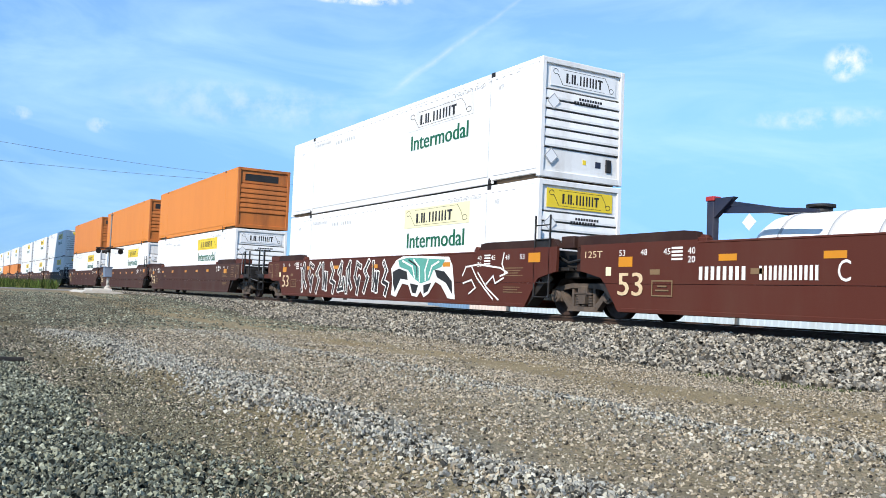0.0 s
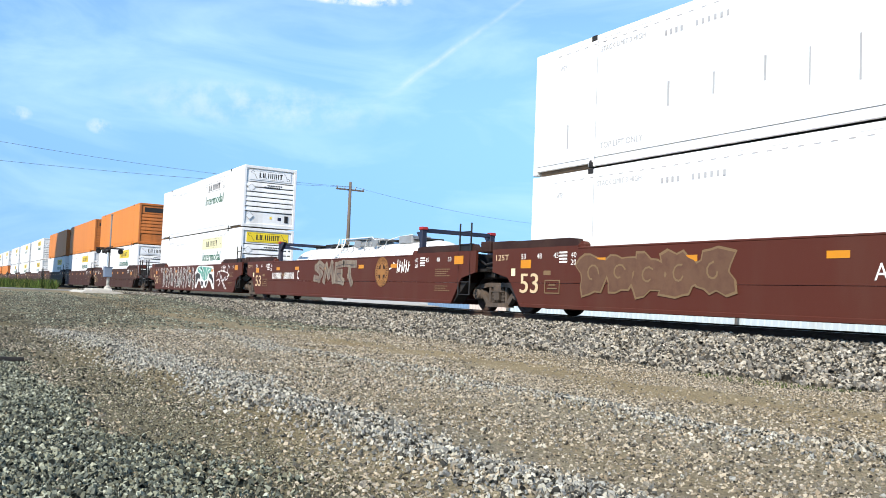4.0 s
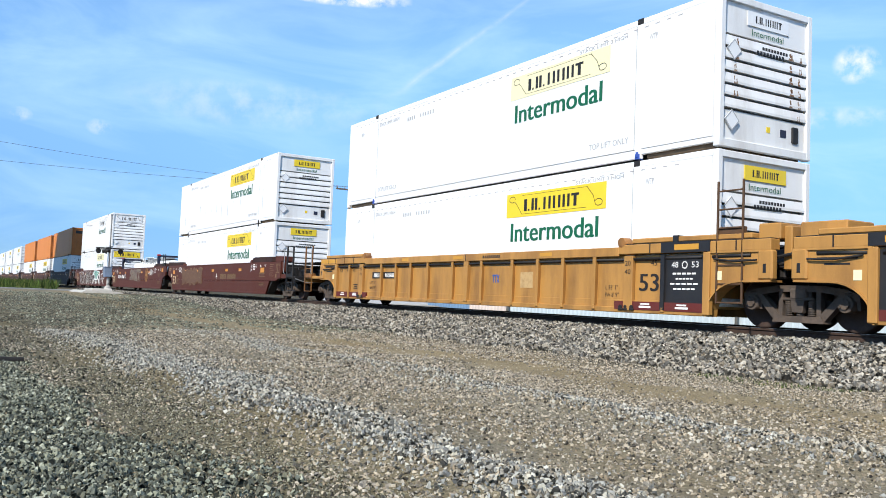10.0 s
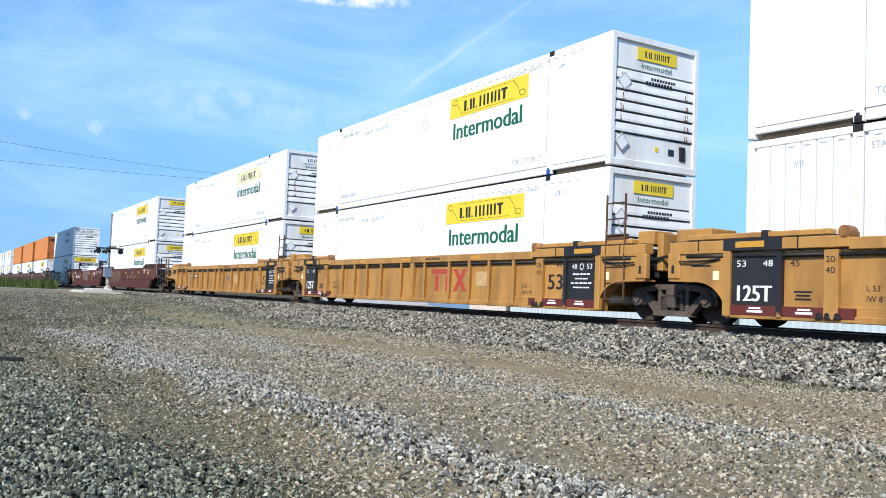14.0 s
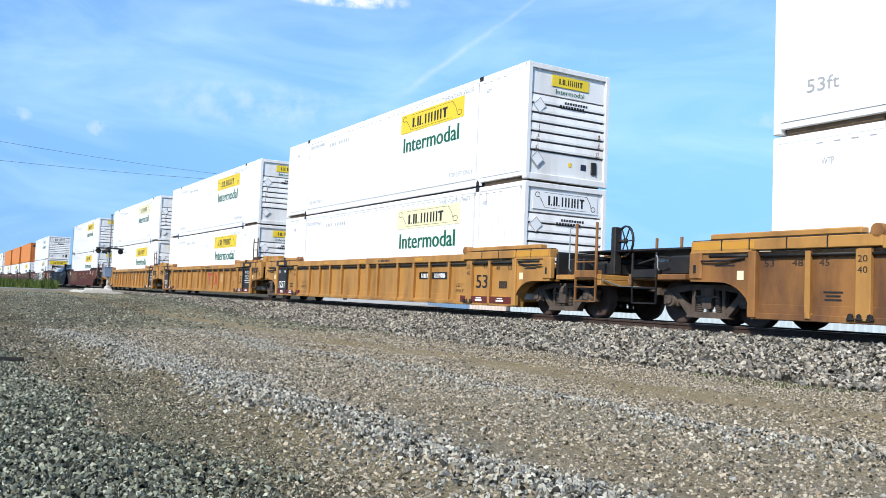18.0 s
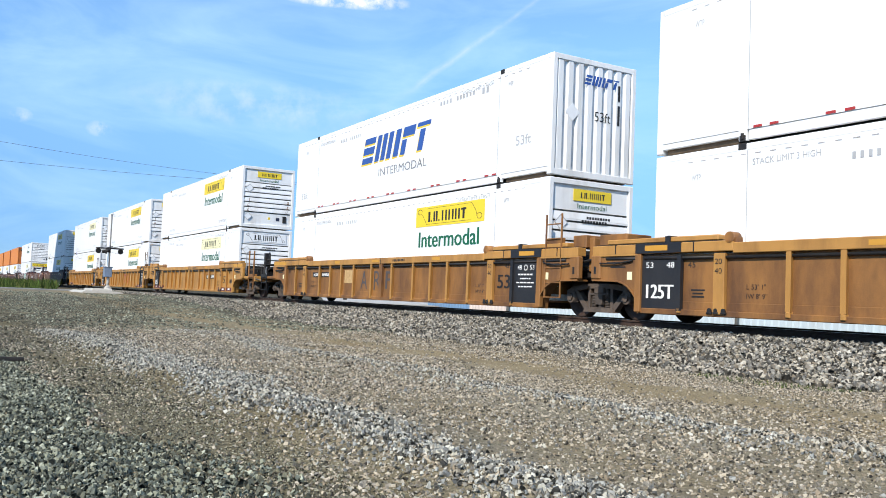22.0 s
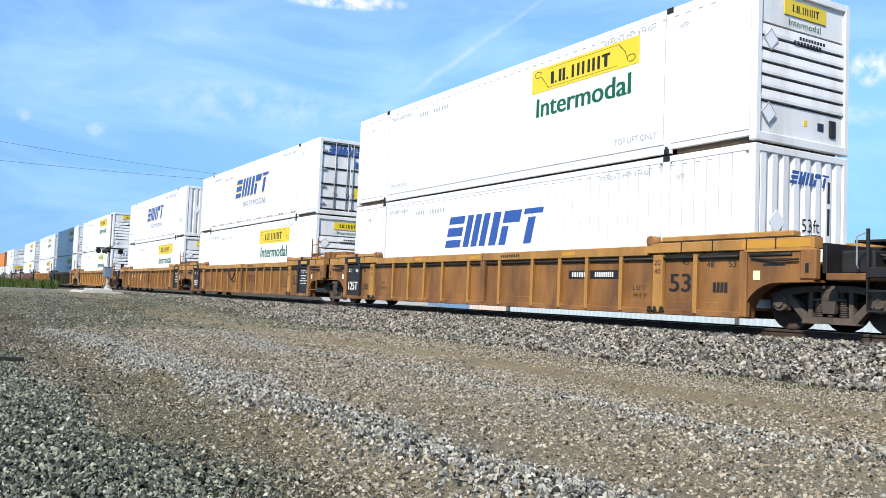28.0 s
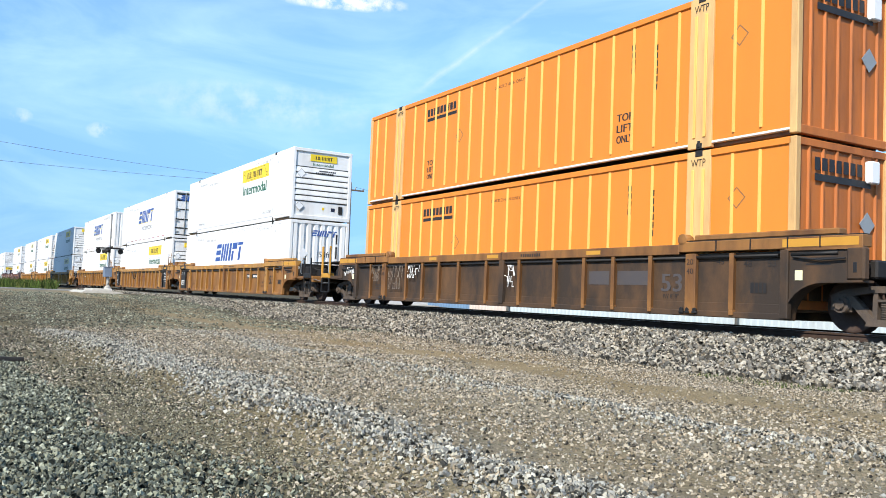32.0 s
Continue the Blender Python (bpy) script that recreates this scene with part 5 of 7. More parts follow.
def ribbed_well(x, left, right, paint, label, marks, dark_left=False, dark_right=False, top=None, stripe=True):
    u = thing("well_car", pose(x, TRACK_Y, RAIL_Z), label, "well car", "double-stack well cars")
    top = top or paint
    ribp = {GRIMY: RUSTY, RUSTY: YELLOW}.get(paint, paint)
    k = paint.name
    side = cached(("side_sheet", k), lambda: Mesher().box(-8.34, 8.34, -1.41, -1.36, 0.2, 1.3), paint)
    mirrored(None, u, "side_sheet", side, paint)
    chord = cached(("top_chord", top.name), lambda: Mesher().box(-6.0, 6.0, -1.5, -1.28, 1.29, 1.48, 0.012), top)
    mirrored(None, u, "top_chord", chord, top)
    sill = cached(("bottom_sill", k), lambda: Mesher().box(-8.3, 8.3, -1.475, -1.33, 0.16, 0.27, 0.012), paint)
    mirrored(None, u, "bottom_sill", sill, paint)
    rib = cached(("rib", k), lambda: Mesher().prism([(-0.03, -1.41), (-0.05, -1.5), (0.05, -1.5), (0.03, -1.41)], "z", 0.30, 1.29).box(-0.045, 0.045, -1.508, -1.41, 0.2, 0.3, 0.012), ribp)
    wide = cached(("rib", k, "wide"), lambda: Mesher().box(-0.125, 0.125, -1.505, -1.41, 0.2, 1.3, 0.012), ribp)
    for rx in RIBS:
        for ob in mirrored(None, u, "rib", rib, paint):
            ob.location.x = rx
    for rx in (-6.3, 6.3):
        for ob in mirrored(None, u, "rib", wide, paint):
            ob.location.x = rx
        for dx in (-0.2, -0.05, 0.12):
            part("lashing_eye", cached(("lashing_eye",), lambda: Mesher().cyl((0, -1.512, 0.27), (0, -1.48, 0.27), 0.045, 8).box(-0.06, 0.06, -1.515, -1.47, 0.21, 0.25, 0.008), DARK), DARK, u).location.x = rx + dx
    mirrored(None, u, "lower_plate", cached(("lower_plate", k), lambda: Mesher().box(-8.3, 8.3, -1.422, -1.4, 0.24, 0.42, 0.006), paint), paint)
    # tube painted black to deepen the shadow line under the chord
    mirrored(None, u, "tie_tube", cached(("tie_tube",), lambda: Mesher().cyl((-8.2, -1.445, 1.225), (8.2, -1.445, 1.225), 0.03, 8), DARK), DARK, "pipe under the top chord, blackened as the chord's shadow")
    for a, b in ((-3.45, -3.05), (-0.5, 0.0), (3.35, 3.8)):
        part("chord_patch", Mesher().box(a, b, -1.504, -1.49, 1.345, 1.43), BRIGHT, u, "bright yellow patch")
    part("chord_seam", Mesher().box(0.12, 0.14, -1.505, -1.3, 1.29, 1.486), DARK, u)
    part("number_marking", bars(Mesher(), 0.95, 1.75, 1.35, 1.42, 9, "near", -1.503, 0.35), BLACK_INK, u, "small row of plain number bars")
    mid = cached(("rib", k, "middle"), lambda: Mesher().prism([(-0.11, 1.29), (0.11, 1.29), (0.09, 0.24), (-0.09, 0.24)], "y", -1.5, -1.41), paint)
    for ob in mirrored(None, u, "rib", mid, paint):
        ob.location.x = 0.15
    for rx in (-7.25, 7.25):
        for ob in mirrored(None, u, "rib", rib, paint):
            ob.location.x = rx
    for s, kind, dark in ((-1, left, dark_left), (1, right, dark_right)):
        # raised chord over the well's end, with a lid and a roller at its inner end
        end_x = 9.72
        m1 = cached(("end_chord", top.name), lambda: Mesher().box(6.0, 9.72, -1.5, -1.26, 1.33, 1.52, 0.012).box(8.36, 9.72, -1.5, -1.44, 1.3, 1.34), top)
        m2 = cached(("chord_lid", top.name), lambda: Mesher().box(6.35, 9.3, -1.47, -1.25, 1.535, 1.64, 0.02), top)
        m3 = cached(("guide_roller", k), lambda: Mesher().cyl((6.08, -1.5, 1.57), (6.08, -1.24, 1.57), 0.105, 14).box(5.95, 6.22, -1.46, -1.28, 1.46, 1.58, 0.01), RUSTY)
        # dark rail that also draws the chord's shadow line at the ends
        m4 = cached(("inset_rail",), lambda: Mesher().cyl((6.4, -1.46, 1.235), (8.2, -1.46, 1.235), 0.025, 8).cyl((8.45, -1.46, 1.24), (9.3, -1.47, 1.25), 0.03, 8), DARK)
        gap = cached(("chord_gap",), lambda: Mesher().box(6.0, 9.7, -1.47, -1.3, 1.518, 1.537), DARK)
        arch = [(8.34, 0.16)] + [(8.34 + 0.72 * (1 - math.cos(t)), 0.16 + 0.62 * math.sin(t)) for t in np.linspace(0.15, math.pi / 2, 8)] + [(9.72, 0.80), (9.72, 1.34), (8.34, 1.34)]
        m5 = cached(("end_panel", k), lambda: Mesher().prism(arch, "y", -1.47, -1.41), paint)
        lip = Mesher()
        pts = [(8.34 + 0.72 * (1 - math.cos(t)), 0.16 + 0.62 * math.sin(t)) for t in np.linspace(0.0, math.pi / 2, 9)] + [(9.72, 0.79)]
        lip.prism(pts + [(a - 0.035 * (1 - i / 9), b + 0.035 * i / 9) for i, (a, b) in reversed(list(enumerate(pts)))], "y", -1.5, -1.2)
        m6 = cached(("arch_lip", k), lambda: lip, paint)
        m7 = cached(("end_post", k), lambda: Mesher().box(9.46, 9.76, -1.515, -1.36, 0.82, 1.33, 0.03), paint)
        m9 = cached(("corner_rib", k), lambda: Mesher().box(8.26, 8.42, -1.52, -1.4, 0.18, 1.32, 0.015), paint)
        m8 = cached(("post_slot",), lambda: Mesher().box(9.57, 9.65, -1.52, -1.45, 0.93, 1.1, 0.012), DARK)
        for nm, me, mt in (("end_chord", m1, top), ("chord_lid", m2, top), ("guide_roller", m3, RUSTY), ("inset_rail", m4, DARK), ("chord_gap", gap, DARK), ("end_panel", m5, paint), ("arch_lip", m6, paint), ("end_post", m7, paint), ("corner_rib", m9, paint), ("post_slot", m8, DARK)):
            for ob in mirrored(None, u, nm, me, mt):
                ob.scale.x = s
        for dx in (6.9, 7.65, 8.4, 9.0):
            for ob in mirrored(None, u, "chord_divider", cached(("chord_divider",), lambda: Mesher().box(-0.012, 0.012, -1.507, -1.3, 1.34, 1.52), DARK), DARK):
                ob.location.x = s * dx
        part("pull_rod", cached(("pull_rod",), lambda: Mesher().tube([(8.5, -1.5, 1.2), (9.0, -1.52, 1.14), (9.45, -1.52, 1.16)], 0.018, 6), DARK), DARK, u).scale.x = s
        if dark:
            for nm, q in (("dark_panel", (7.29, 8.27, -1.46, -1.428, 0.24, 1.28)), ("dark_rib", (7.2, 7.3, -1.508, -1.43, 0.24, 1.29)), ("dark_chord", (7.2, 8.42, -1.506, -1.27, 1.335, 1.535)), ("dark_clip", (7.5, 7.62, -1.5, -1.3, 1.535, 1.66))):
                part(nm, cached((nm,), lambda: Mesher().box(*q), PANEL_BLACK), PANEL_BLACK, u, "black painted panel at the well's end").scale.x = s
            part("chord_patch", cached(("chord_patch", "d"), lambda: Mesher().box(7.55, 8.15, -1.51, -1.49, 1.38, 1.485), BRIGHT), BRIGHT, u, "bright yellow patch").scale.x = s
        else:
            part("chord_patch", cached(("chord_patch", "e"), lambda: Mesher().box(8.3, 9.66, -1.504, -1.49, 1.36, 1.49), BRIGHT), BRIGHT, u, "bright yellow patch").scale.x = s
        if stripe:
            part("stripe", cached(("stripe",), lambda: Mesher().box(5.9, 8.25, -1.484, -1.43, 0.225, 0.39), MAROON), MAROON, u, "maroon stripe along the lower edge").scale.x = s
            part("caution_label", cached(("caution_label",), lambda: Mesher().box(6.62, 6.94, -1.488, -1.48, 0.27, 0.31).box(6.66, 6.9, -1.488, -1.48, 0.33, 0.36).box(7.58, 7.9, -1.488, -1.48, 0.27, 0.31).box(7.62, 7.86, -1.488, -1.48, 0.33, 0.36), WHITE_INK), WHITE_INK, u, "small white caution label").scale.x = s
        z53 = WHITE_INK if dark else BLACK_INK
        num = Mesher()
        big_x = s * 6.75
        if s > 0:
            a53 = 6.55 if paint is not GRIMY else 5.5
            for o in (-0.012, 0.0, 0.012):
                letters(num, "53", a53 + o, a53 + 0.52 + o, 0.6, 0.94, "near", -1.417 - 0.04 * o)
            part("lettering", num, BLACK_INK if paint is not GRIMY else GREY_BLUE, u, "large dark 53")
            num2 = Mesher()
            zn = -1.464 if dark else -1.416
            letters(num2, "48", 7.45, 7.62, 1.05, 1.16, "near", zn)
            letters(num2, "53", 7.95, 8.12, 1.05, 1.16, "near", zn)
            if dark:
                for i, (w, h) in enumerate(((0.3, 0.035), (0.22, 0.03), (0.36, 0.03), (0.28, 0.03))):
                    bars(num2, 7.78 - w, 7.78 + w, 0.92 - 0.095 * i, 0.92 + h - 0.095 * i, 5, "near", zn, 0.2)
                for i in range(10):
                    t = math.pi * i / 5
                    num2.add([(7.78 + r * math.cos(q), zn, 1.1 + r * math.sin(q)) for q, r in ((t, 0.05), (t, 0.075), (t + 0.5, 0.075), (t + 0.5, 0.05))], [(0, 1, 2, 3)])
            else:
                bars(num2, 7.6, 7.95, 0.6, 0.78, 4, "near", zn, 0.2)
            part("lettering", num2, z53, u, "small stencilled figures and notes")
            n3 = Mesher()
            letters(n3, "L 53' 1\"", 5.55, 5.92, 0.62, 0.71, "near", -1.416)
            letters(n3, "IW 8' 9\"", 5.55, 5.95, 0.47, 0.56, "near", -1.416)
            letters(n3, "45", 6.85, 7.02, 1.1, 1.2, "near", -1.416)
            letters(n3, "20", 6.22, 6.38, 1.1, 1.2, "near", -1.51)
            letters(n3, "40", 6.22, 6.38, 0.93, 1.03, "near", -1.51)
            part("lettering", n3, BLACK_INK, u, "small black figures")
        else:
            if dark:
                for o in (-0.014, 0.0, 0.014):
                    letters(num, "125T", -8.12 + o, -7.42 + o, 0.46, 0.73, "near", -1.465 - 0.04 * o)
            letters(num, "53", -8.15, -7.95, 1.05, 1.16, "near", -1.464 if dark else -1.416)
            letters(num, "48", -7.6, -7.4, 1.05, 1.16, "near", -1.464 if dark else -1.416)
            part("lettering", num, z53, u, "stencilled figures")
            n3 = Mesher()
            letters(n3, "45", -7.1, -6.92, 1.05, 1.16, "near", -1.416)
            letters(n3, "20", -6.38, -6.22, 1.1, 1.2, "near", -1.51)
            letters(n3, "40", -6.38, -6.22, 0.93, 1.03, "near", -1.51)
            for i, w in enumerate((0.34, 0.26, 0.3)):
                bars(n3, -6.85 - w / 2, -6.85 + w / 2, 0.62 - 0.06 * i, 0.65 - 0.06 * i, 1, "near", -1.416, 0)
            letters(n3, "L 53' 1\"", -5.75, -5.35, 0.66, 0.75, "near", -1.416)
            letters(n3, "IW 8' 9\"", -5.75, -5.32, 0.5, 0.59, "near", -1.416)
            part("lettering", n3, BLACK_INK, u, "small black figures and notes")
    for s in (-1, 1):
        memo = Mesher()
        for i, w in enumerate((0.7, 0.45)):
            bars(memo, s * 8.95 - w / 2, s * 8.95 + w / 2, 1.15 - 0.09 * i, 1.18 - 0.09 * i, 1, "near", -1.474, 0)
        part("lettering", memo, BLACK_INK, u)
        part("label", Mesher().box(s * 8.6 - 0.07, s * 8.6 + 0.07, -1.478, -1.465, 0.82, 0.98), SIGN_PALE, u, "small white paper label")
    for nm, args in marks:
        nm(u, *args)
    well_common(u, paint, left, right)
    end_fittings(u, left, right, paint)
    MOVERS.append((u, x, TRACK_Y, RAIL_Z))
    return u


POSTS = {}             # colours of the posts at the coupled ends, by place along the train


def end_fittings(u, left, right, paint):
    for s, kind in ((-1, left), (1, right)):
        if kind == "end":
            pm, ph, pw = POSTS.get((round(u.matrix_basis.translation.x, 2), s), (RUSTY if paint is not BROWN else DARK, 2.04, 0.024))
            low = DARK if pm is BRIGHT else pm
            for px in (10.62, 11.28):
                a, b = sorted((s * (px - pw), s * (px + pw)))
                part("end_post", Mesher().box(a, b, -1.5, -1.44, 0.84, ph, 0.012), pm, u)
                part("step_post", Mesher().box(a + 0.01, b - 0.01, -1.49, -1.45, 0.36, 0.84), low, u)
            a, b = sorted((s * 10.62, s * 11.28))
            for z in ((0.36, 0.66) if low is DARK else (0.36, 0.66, 1.2)):
                part("rung", Mesher().box(a, b, -1.49, -1.45, z - 0.015, z + 0.015, 0.005), low, u)
            part("step_plate", Mesher().box(a, b, -1.5, -1.3, 0.86, 1.02, 0.01), pm, u)
            grab_iron(u, [(s * 10.5, -1.52, 1.0), (s * 10.5, -1.56, 1.05), (s * 10.5, -1.56, ph - 0.12), (s * 10.6, -1.5, ph - 0.06)], GREY)
            for px in (10.1, 10.9):
                part("far_post", Mesher().box(s * px - 0.03, s * px + 0.03, 1.38, 1.44, 0.93, 1.95, 0.01), pm, u)
            k = Mesher()
            rng = random.Random(int(abs(u.matrix_basis.translation.x) * 10))
            for i in range(7):
                y0, x0 = rng.uniform(-1.2, 0.8), rng.uniform(9.95, 10.4)
                k.tube([(s * x0, y0, 1.0 + 0.06 * i), (s * (x0 + 0.5), y0 - 0.1, 1.08 + 0.05 * i), (s * (x0 + 1.0), y0 + rng.uniform(-0.3, 0.3), 0.95 + 0.05 * i)], 0.02, 6)
            part("pipework", k, DARK, u, "dark brake pipes over the end deck")
            part("end_screen", Mesher().box(min(s * 9.76, s * 9.84), max(s * 9.76, s * 9.84), -1.35, 1.35, 0.93, 1.42, 0.01), DARK, u)
            part("cut_lever", Mesher().tube([(s * 11.45, -1.42, 0.82), (s * 11.5, -1.0, 0.7), (s * 11.55, -0.2, 0.72)], 0.016, 6), GREY, u, "thin uncoupling lever")
        elif s > 0:
            pm = RUSTY if paint is not BROWN else DARK
            if paint is GRIMY:
                continue
            ladder(u, 8.56, 9.12, 0.4, 2.58 if paint is YELLOW else 2.3, LADDER if paint is YELLOW else pm)
            part("end_box", Mesher().box(9.3, 9.75, -1.3, -0.75, 1.52, 1.8, 0.02).box(9.74, 9.9, -1.2, -0.7, 1.0, 1.75, 0.02), BROWN_DARK if paint is BROWN else paint, u)
            part("end_screen", Mesher().box(9.0, 9.08, -1.3, 1.3, 1.1, 1.5, 0.01), DARK, u)
            part("pipework", Mesher().tube([(9.1, -1.2, 1.35), (9.6, -1.3, 1.2), (10.1, -1.2, 1.3)], 0.03, 6).tube([(9.2, -1.0, 1.15), (9.7, -1.15, 1.05), (10.2, -1.0, 1.2)], 0.025, 6).tube([(9.2, -0.7, 1.4), (10.0, -0.6, 1.55), (10.6, -0.8, 1.4)], 0.02, 6), DARK, u, "dark brake hoses across the joint")
        else:
            part("end_box", Mesher().box(-9.75, -8.9, -1.3, -0.6, 1.52, 1.78, 0.02), BROWN_DARK if paint is BROWN else paint, u)
            part("end_screen", Mesher().box(-9.2, -9.12, -1.3, 1.3, 1.1, 1.5, 0.01), DARK, u)


def smooth_well(x, left, right, label, marks, ambers=(-5.4, -2.9, 0.15, 2.5, 4.6), paint=None):
    """Plain-sided brown well with raised ends."""
    u = thing("well_car", pose(x, TRACK_Y, RAIL_Z), label, "well car", "double-stack well cars")
    paint = paint or BROWN
    ends = {}
    for s, kind in ((-1, left), (1, right)):
        ends[s] = [(8.2, 0.74), (8.62, 0.74), (8.75, 0.86), (9.4, 1.0), (9.42, 1.56), (6.1, 1.56)] if kind == "mid" else \
            [(8.2, 0.74), (9.45, 0.74), (9.72, 0.83), (9.95, 0.83), (9.95, 1.52), (6.1, 1.52)]
    upper = [(s * a, b) for s in (1,) for a, b in ends[1]] + [(6.1, 1.5), (-6.1, 1.5)] + [(-a, b) for a, b in ends[-1][::-1]]
    m = Mesher().prism(upper, "y", -1.5, -1.43)
    mirrored(None, u, "side_sheet", m.mesh("side_sheet", paint), paint)
    low = [(8.22, 0.18), (8.62, 0.735), (-8.62, 0.735), (-8.22, 0.18)]
    mirrored(None, u, "lower_sheet", Mesher().prism(low, "y", -1.488, -1.42).mesh("lower_sheet", paint), paint)
    mirrored(None, u, "bottom_sill", Mesher().box(-8.2, 8.2, -1.5, -1.36, 0.16, 0.25, 0.012).mesh("bottom_sill", paint), paint)
    mirrored(None, u, "top_chord", Mesher().box(-6.1, 6.1, -1.51, -1.3, 1.485, 1.53, 0.012).mesh("top_chord", paint), paint)
    for s, kind in ((-1, left), (1, right)):
        # inset end chord in darker brown: the shadow it lies in is painted on
        top = Mesher().prism([(6.12, 1.52), (6.2, 1.72), (6.5, 1.75), (8.7 if kind == "end" else 9.2, 1.74), (8.9 if kind == "end" else 9.42, 1.54)], "y", -1.44, -1.28)
        for ob in mirrored(None, u, "end_chord", top.mesh("end_chord", BROWN_DARK), BROWN_DARK):
            ob.scale.x = s
        rl = Mesher().cyl((6.02, -1.46, 1.58), (6.02, -1.3, 1.58), 0.075, 12).box(5.92, 6.14, -1.47, -1.3, 1.5, 1.6, 0.01)
        for ob in mirrored(None, u, "guide_roller", cached(("guide_roller", "brown"), lambda: rl, BROWN), BROWN):
            ob.scale.x = s
        gus = Mesher().prism([(8.25, 0.2), (8.9, 0.74), (8.3, 0.74)], "y", -1.42, -1.1)
        for ob in mirrored(None, u, "gusset", cached(("gusset", "brown"), lambda: gus, DARK), DARK):
            ob.scale.x = s
        if kind == "end":
            bx = Mesher().box(9.0, 9.9, -1.4, -0.9, 1.52, 1.74, 0.02).box(9.95, 10.6, -1.46, -1.1, 0.83, 1.0, 0.01).box(9.96, 10.1, -1.46, -1.3, 1.1, 1.5, 0.02)
            part("end_box", bx, BROWN, u).scale.x = s
            fr = Mesher()
            for z in (1.06, 1.4):
                fr.box(9.42, 9.8, -1.504, -1.5, z, z + 0.025)
            for xx in (9.42, 9.6, 9.775):
                fr.box(xx, xx + 0.025, -1.504, -1.5, 1.085, 1.4)
            fr.box(9.36, 9.5, -1.504, -1.5, 0.86, 1.02)
            for i in range(7):
                fr.box(8.65, 9.15 - 0.07 * (i % 3), -1.504, -1.5, 1.4 - 0.08 * i, 1.422 - 0.08 * i)
            part("stencil", fr, TAN_INK, u, "tan stencilled data panel").scale.x = s
        # small stencils
        st = Mesher()
        for i, wds in enumerate(("53", "48", "45", "40")):
            a = s * (8.1 - 0.62 * i)
            letters(st, wds, a - 0.09, a + 0.09, 1.30, 1.42, "near", -1.504)
        letters(st, "20", s * 6.24 - 0.09, s * 6.24 + 0.09, 1.14, 1.26, "near", -1.504)
        for i in range(4):
            bars(st, s * 6.6 - 0.14, s * 6.6 + 0.14, 1.4 - 0.07 * i, 1.44 - 0.07 * i, 1, "near", -1.504, 0)
        part("lettering", st, WHITE_INK, u, "small white stencilled figures")
        am = Mesher().box(*((8.35, 8.8, -1.505, -1.498, 1.22, 1.44) if s > 0 and right == "mid" else (7.48, 7.95, -1.505, -1.498, 1.08, 1.28) if s > 0 else (-8.2, -7.8, -1.505, -1.498, 1.08, 1.28)))
        part("reflector", am, AMBER, u, "amber reflector panel")
        if s < 0:
            big = Mesher()
            for o in (-0.012, 0.0, 0.012):
                letters(big, "53", -8.2 + o, -7.5 + o, 0.5, 0.96, "near", -1.505 - 0.04 * o)
            part("lettering", big, CREAM_INK, u, "large cream 53")
            if left == "mid":
                part("lettering", letters(Mesher(), "125T", -9.25, -8.7, 1.28, 1.42, "near", -1.504), CREAM_INK, u, "cream 125T")
            frame_ = Mesher()
            for a0, a1, b0, b1 in ((-7.25, -6.7, 0.5, 0.525), (-7.25, -6.7, 0.785, 0.81), (-7.25, -7.225, 0.525, 0.785), (-6.725, -6.7, 0.525, 0.785), (-7.15, -6.8, 0.6, 0.63), (-7.1, -6.85, 0.68, 0.71)):
                frame_.box(a0, a1, -1.505, -1.5, b0, b1)
            part("stencil", frame_, TAN_INK, u, "small framed tan stencil")
            part("label", Mesher().box(-8.58, -8.42, -1.505, -1.5, 0.9, 1.08), SIGN_PALE, u, "small white paper label")
            for a in (-7.3, -4.9):
                part("stencil_plate", Mesher().box(a, a + 0.26, -1.505, -1.5, 0.92, 1.02), TAN_INK, u, "small tan plate")
        else:
            nt = Mesher()
            for i, z in enumerate((1.08, 1.02, 0.96, 0.9, 0.62, 0.56, 0.5)):
                bars(nt, 7.35, 8.15 - 0.1 * (i % 3), z, z + 0.024, 9 - i % 3, "near", -1.504, 0.2)
            part("lettering", nt, TAN_INK, u, "block of small tan notes")
    for rx in ambers:
        part("reflector", cached(("reflector", "amber"), lambda: Mesher().box(-0.2, 0.2, -1.506, -1.498, 1.16, 1.28), AMBER), AMBER, u, "amber reflector strip").location.x = rx
    for nm, args in marks:
        nm(u, *args)
    well_common(u, BROWN, left, right)
    end_fittings(u, left, right, BROWN)
    MOVERS.append((u, x, TRACK_Y, RAIL_Z))
    return u


# ---- marks on the wells
def mark_numbers(u, x0, x1, z, h, mat, at, n=6):
    part("number_marking", bars(Mesher(), x0, x1, z, z + h, n, "near", at, 0.42), mat, u, "row of plain number bars")


def mark_plate(u, x0, x1, z0, z1, mat, label):
    part("painted_patch", Mesher().box(x0, x1, -1.416, -1.408, z0, z1), mat, u, label)


def mark_number_patch(u, x0, x1, z0, z1):
    """Black patch over a rib, with plain white number bars."""
    part("painted_patch", Mesher().box(x0, x1, -1.416, -1.408, z0, z1), BLACK_INK, u, "black number patch")
    c = (x0 + x1) / 2
    part("number_marking", bars(Mesher(), x0 + 0.12, c - 0.12, z0 + 0.04, z1 - 0.04, 7, "near", -1.419, 0.4), WHITE_INK, u, "plain white number bars")
    part("number_marking", bars(Mesher(), c + 0.08, x1 - 0.12, z0 + 0.04, z1 - 0.04, 10, "near", -1.419, 0.4), WHITE_INK, u, "plain white number bars")


